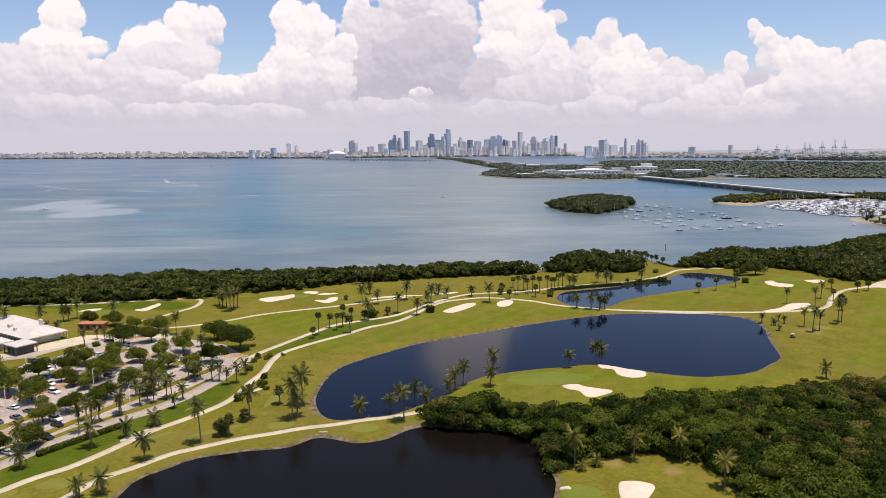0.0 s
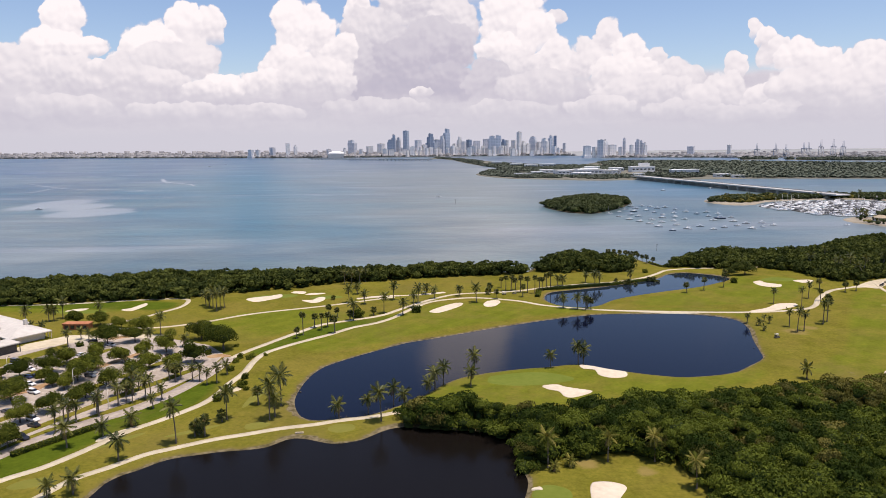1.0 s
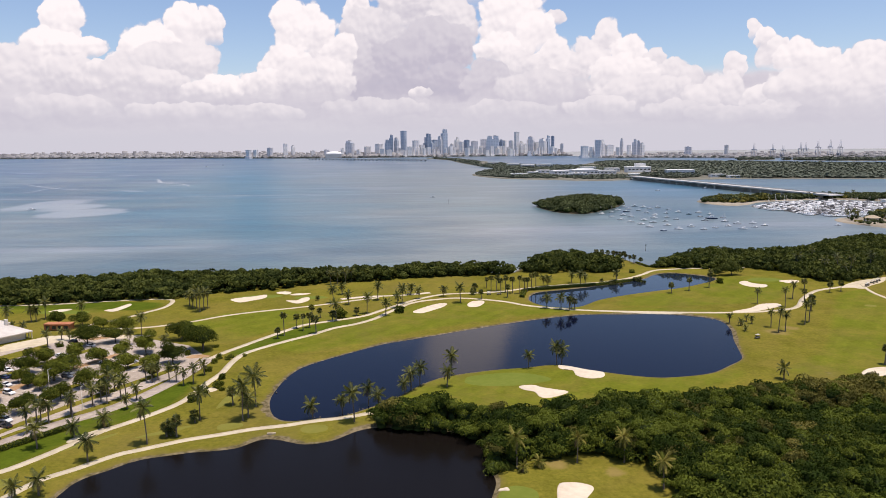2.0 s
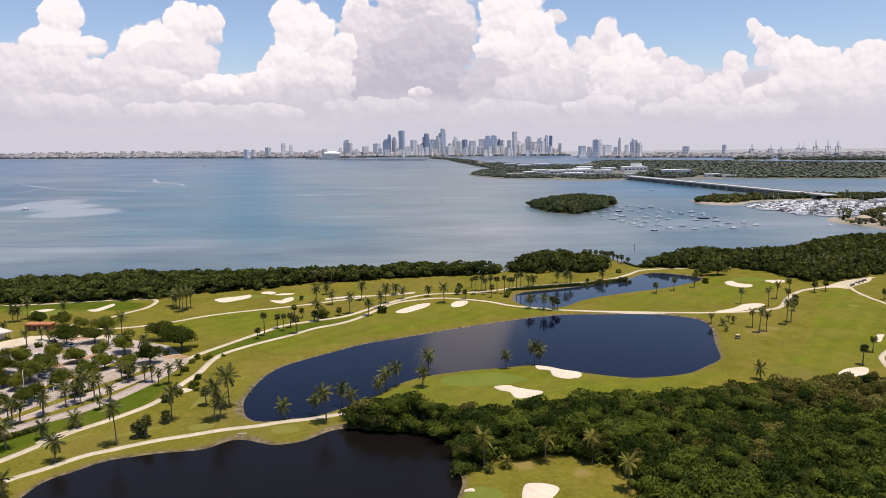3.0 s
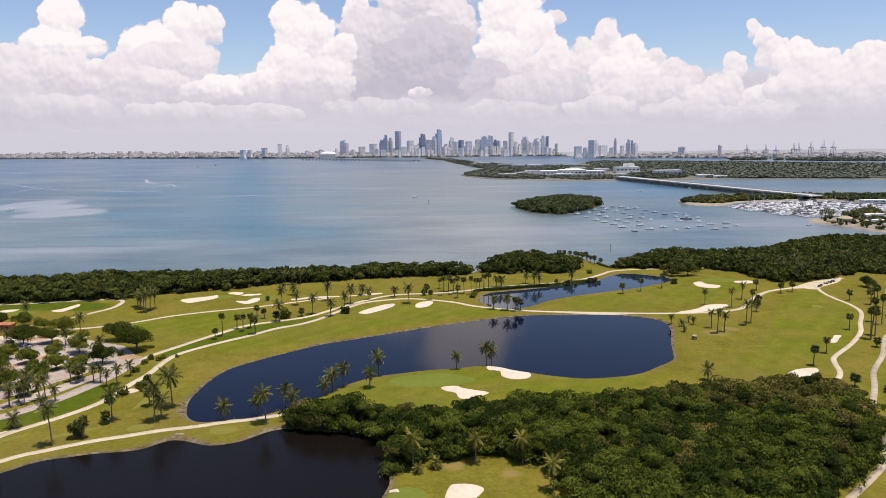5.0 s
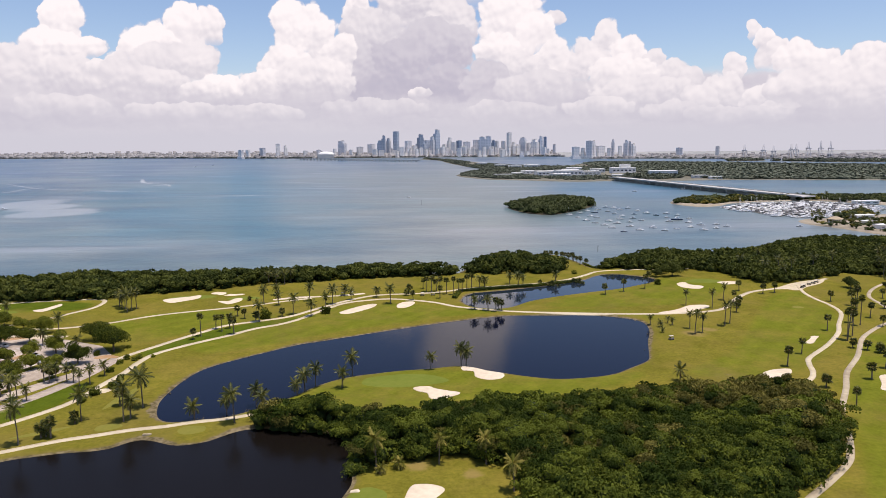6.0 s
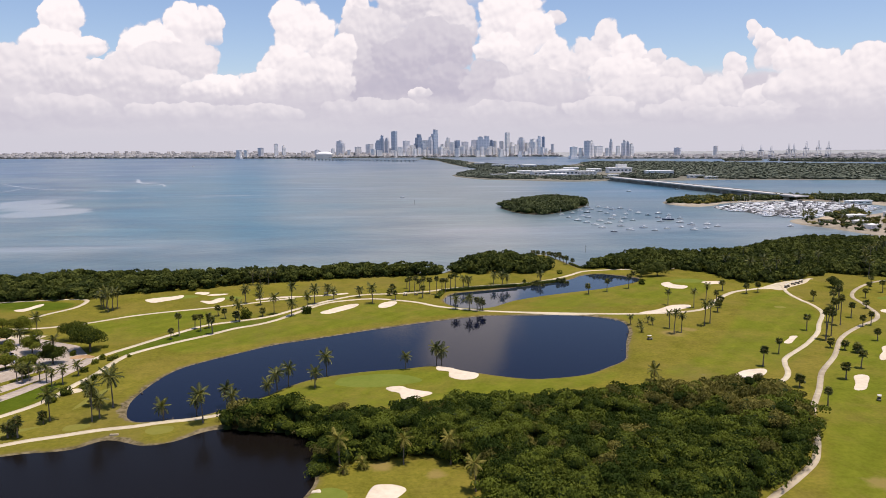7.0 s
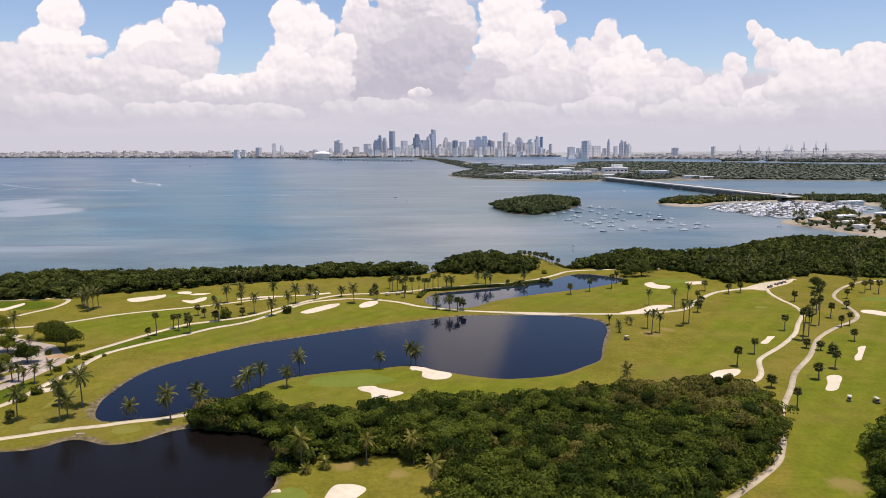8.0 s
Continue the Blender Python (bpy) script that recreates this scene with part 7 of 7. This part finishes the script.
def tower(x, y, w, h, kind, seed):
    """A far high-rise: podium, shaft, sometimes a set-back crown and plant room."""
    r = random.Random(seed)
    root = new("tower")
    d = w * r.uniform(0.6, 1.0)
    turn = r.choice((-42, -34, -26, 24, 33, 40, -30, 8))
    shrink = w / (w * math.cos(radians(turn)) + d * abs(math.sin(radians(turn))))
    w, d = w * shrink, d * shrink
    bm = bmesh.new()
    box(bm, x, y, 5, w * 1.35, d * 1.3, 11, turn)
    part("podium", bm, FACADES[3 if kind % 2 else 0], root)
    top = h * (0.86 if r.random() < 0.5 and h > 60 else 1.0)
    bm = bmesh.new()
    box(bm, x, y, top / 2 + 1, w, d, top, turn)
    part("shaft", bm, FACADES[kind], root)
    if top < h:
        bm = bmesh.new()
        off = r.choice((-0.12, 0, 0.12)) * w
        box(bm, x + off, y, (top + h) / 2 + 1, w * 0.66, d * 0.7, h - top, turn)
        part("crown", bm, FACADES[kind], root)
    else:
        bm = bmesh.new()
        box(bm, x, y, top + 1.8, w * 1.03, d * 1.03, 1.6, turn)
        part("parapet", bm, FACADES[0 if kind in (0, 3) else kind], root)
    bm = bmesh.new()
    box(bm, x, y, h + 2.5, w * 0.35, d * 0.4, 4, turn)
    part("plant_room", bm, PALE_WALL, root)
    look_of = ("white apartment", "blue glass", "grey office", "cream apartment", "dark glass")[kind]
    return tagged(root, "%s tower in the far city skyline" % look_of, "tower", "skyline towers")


SKYLINE_A = [(-252, 30, 89, 4), (-233, 24, 115, 4), (-206, 27, 100, 2), (-167, 33, 135, 1), (-129, 21, 48, 0), (-101, 37, 84, 2), (-71, 37, 60, 0), (-37, 37, 119, 4), (-29, 67, 83, 1), (-2, 43, 86, 1), (29, 27, 106, 2), (50, 37, 142, 1), (73, 24, 46, 0), (92, 24, 64, 3), (119, 27, 99, 3), (140, 27, 75, 0), (170, 30, 84, 4), (194, 24, 45, 0), (212, 37, 77, 2), (261, 30, 86, 2)]
SKYLINE_B = [(291, 40, 103, 1), (321, 40, 106, 1), (354, 24, 85, 4), (372, 24, 79, 0), (411, 27, 78, 0), (435, 27, 123, 3), (460, 33, 72, 0), (484, 30, 60, 0), (514, 43, 98, 2), (547, 33, 68, 0), (574, 43, 88, 0), (604, 24, 103, 1), (631, 18, 100, 4), (683, 18, 60, 2), (-192, 24, 43, 0), (-93, 30, 48, 0), (13, 24, 47, 0), (103, 27, 46, 0), (248, 24, 50, 0), (399, 24, 43, 0)]
SKYLINE_C = [(-1002, 31, 43, 0), (-968, 25, 42, 3), (-892, 31, 53, 2), (-812, 25, 74, 0), (-773, 21, 64, 0), (-656, 25, 36, 3), (-586, 25, 41, 2), (-460, 49, 88, 2), (-367, 37, 54, 3), (-306, 43, 68, 0), (-498, 18, 46, 0), (-413, 21, 39, 0)]
SKYLINE_D = [(687, 31, 51, 0), (754, 37, 78, 2), (775, 24, 78, 0), (810, 42, 54, 0), (871, 16, 85, 2), (890, 18, 53, 0), (921, 24, 79, 2), (942, 18, 74, 2), (963, 21, 63, 0), (1182, 37, 43, 2), (1339, 21, 49, 3), (844, 21, 44, 0), (726, 21, 45, 0)]
r = random.Random(21)
MIDRISE = [(-268 + 22 * i + r.uniform(-8, 8), r.uniform(16, 32), r.uniform(22, 54), r.choice((0, 0, 0, 3))) for i in range(42)]
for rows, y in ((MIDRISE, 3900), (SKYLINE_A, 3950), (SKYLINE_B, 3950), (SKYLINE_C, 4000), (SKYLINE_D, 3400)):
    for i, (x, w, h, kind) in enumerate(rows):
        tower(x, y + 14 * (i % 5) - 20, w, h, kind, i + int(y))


# greyed wall tones of low contrast, with the distance haze painted in
LOW_WALL = material("hazy_low_building", (0.175, 0.175, 0.185), (0.34, 0.33, 0.33), 0.05, 0.8, 0.01, random_shift=0.7, island=True)


def low_city(name, x0, x1, count, seed, hmin, hmax, label):
    """Hundreds of low blocks behind the shoreline, too many to count."""
    r = np.random.RandomState(seed)
    sx = np.array([p[0] for p in FARSHORE[:16]])
    sy = np.array([p[1] for p in FARSHORE[:16]])
    v, f = [], []
    cube = np.array([(a, b, c) for c in (0, 1) for a, b in ((-1, -1), (1, -1), (1, 1), (-1, 1))], float)
    quads = np.array([(0, 1, 5, 4), (1, 2, 6, 5), (2, 3, 7, 6), (3, 0, 4, 7), (4, 5, 6, 7)])
    for i in range(count):
        x = r.uniform(x0, x1)
        back = r.rand() ** 1.4
        y = np.interp(x, sx, sy) + 20 + back * 360
        h = hmin + (hmax - hmin) * (0.6 * back + 0.4 * r.rand() ** 3) * r.uniform(0.6, 1.0)
        v.append(cube * (r.uniform(4, 13), r.uniform(5, 10), h) + (x, min(y, 4920), 1))
        f.append(quads + 8 * i)
    ob = mesh_object(name, np.vstack(v), np.vstack(f), LOW_WALL)
    return tagged(ob, label, "buildings", kind="stuff")


low_city("low_city", -3300, -300, 2600, 1, 5, 44, "pale low buildings along the hazy far shore")
low_city("low_city", -300, 700, 420, 2, 8, 44, "pale low buildings at the skyline's foot")
low_city("low_city", 760, 2300, 1500, 3, 4, 24, "pale port sheds and low buildings on the far shore")


# greyed, lightened greens: the haze over the far shore is in the colour
SHORE_LEAF = material("far_shore_canopy", (0.098, 0.108, 0.094), (0.135, 0.145, 0.128), 0.05, 0.9, 0.01, spec=0.1, random_shift=0.2, island=True)


def shore_trees(name, x0, x1, seed, spread, count, label):
    r = np.random.RandomState(seed)
    sx = np.array([p[0] for p in FARSHORE[:16]])
    sy = np.array([p[1] for p in FARSHORE[:16]])
    tops = [crown_template(90 + i, 24, 0.34) for i in range(4)]
    v = []
    for i in range(count):
        x = r.uniform(x0, x1)
        y = np.interp(x, sx, sy) + 8 + r.rand() ** 2 * spread
        s = r.uniform(5, 10)
        lift = 8 * (y - np.interp(x, sx, sy)) / 360
        v.append((tops[i % 4] * (s, s, s * 0.75) + (x, min(y, 4930), 4 + lift)).reshape(-1, 3))
    v = np.vstack(v)
    ob = mesh_object(name, v, np.arange(len(v)).reshape(-1, 3), SHORE_LEAF)
    return tagged(ob, label, "trees", kind="stuff")


shore_trees("shore_trees", -3400, -250, 11, 330, 2600, "dark line of trees along the far shore")
shore_trees("shore_trees", -250, 700, 12, 60, 160, "trees at the foot of the far towers")
shore_trees("shore_trees", 780, 2300, 13, 250, 300, "dark line of trees along the far port shore")

# domed hall
root = new("domed_hall")
bm = bmesh.new()
bmesh.ops.create_uvsphere(bm, u_segments=24, v_segments=12, radius=1, matrix=Matrix.Translation((-529, 3880, 22)) @ Matrix.Diagonal((44, 30, 13, 1)))
part("dome", bm, WHITE_ROOF, root)
bm = bmesh.new()
box(bm, -529, 3878, 11, 84, 56, 20)
part("wall", bm, PALE_WALL, root)
tagged(root, "white domed hall on the far shore", "building")


CRANE_PAINT = material("crane_paint", (0.36, 0.37, 0.40), (0.48, 0.49, 0.52), 0.3, 0.6, 0.02)


def crane(x, y, h):
    """A harbour gantry crane: four legs, sill beams, boom and mast."""
    root = new("harbour_crane")
    for i in (-1, 1):
        bm = bmesh.new()
        for j in (-1, 1):
            tube(bm, [(x + 7 * i, y + 8 * j, 0), (x + 6 * i, y + 7 * j, h * 0.62)], [1.3, 1.1], 5)
        part("leg", bm, CRANE_PAINT, root)
    bm = bmesh.new()
    box(bm, x, y, h * 0.62, 16, 18, 2.5)
    part("portal_beam", bm, CRANE_PAINT, root)
    bm = bmesh.new()
    tube(bm, [(x - 3, y, h * 0.6), (x - 2, y, h * 1.1)], [1.6, 1.1], 5)
    tube(bm, [(x + 3, y, h * 0.6), (x + 2, y, h * 1.1)], [1.6, 1.1], 5)
    part("mast", bm, CRANE_PAINT, root)
    bm = bmesh.new()
    tube(bm, [(x - 12, y - 6, h * 0.66), (x + 8, y + 4, h * 0.66)], [1.0, 1.0], 5)
    part("boom", bm, CRANE_PAINT, root)
    return tagged(root, "tall pale gantry crane in the far port", "crane", "harbour cranes")


for x, h in ((1350, 56), (1430, 55), (1473, 50), (1548, 58), (1569, 58), (1621, 67), (1673, 68), (1715, 66)):
    crane(x, 3110, h)
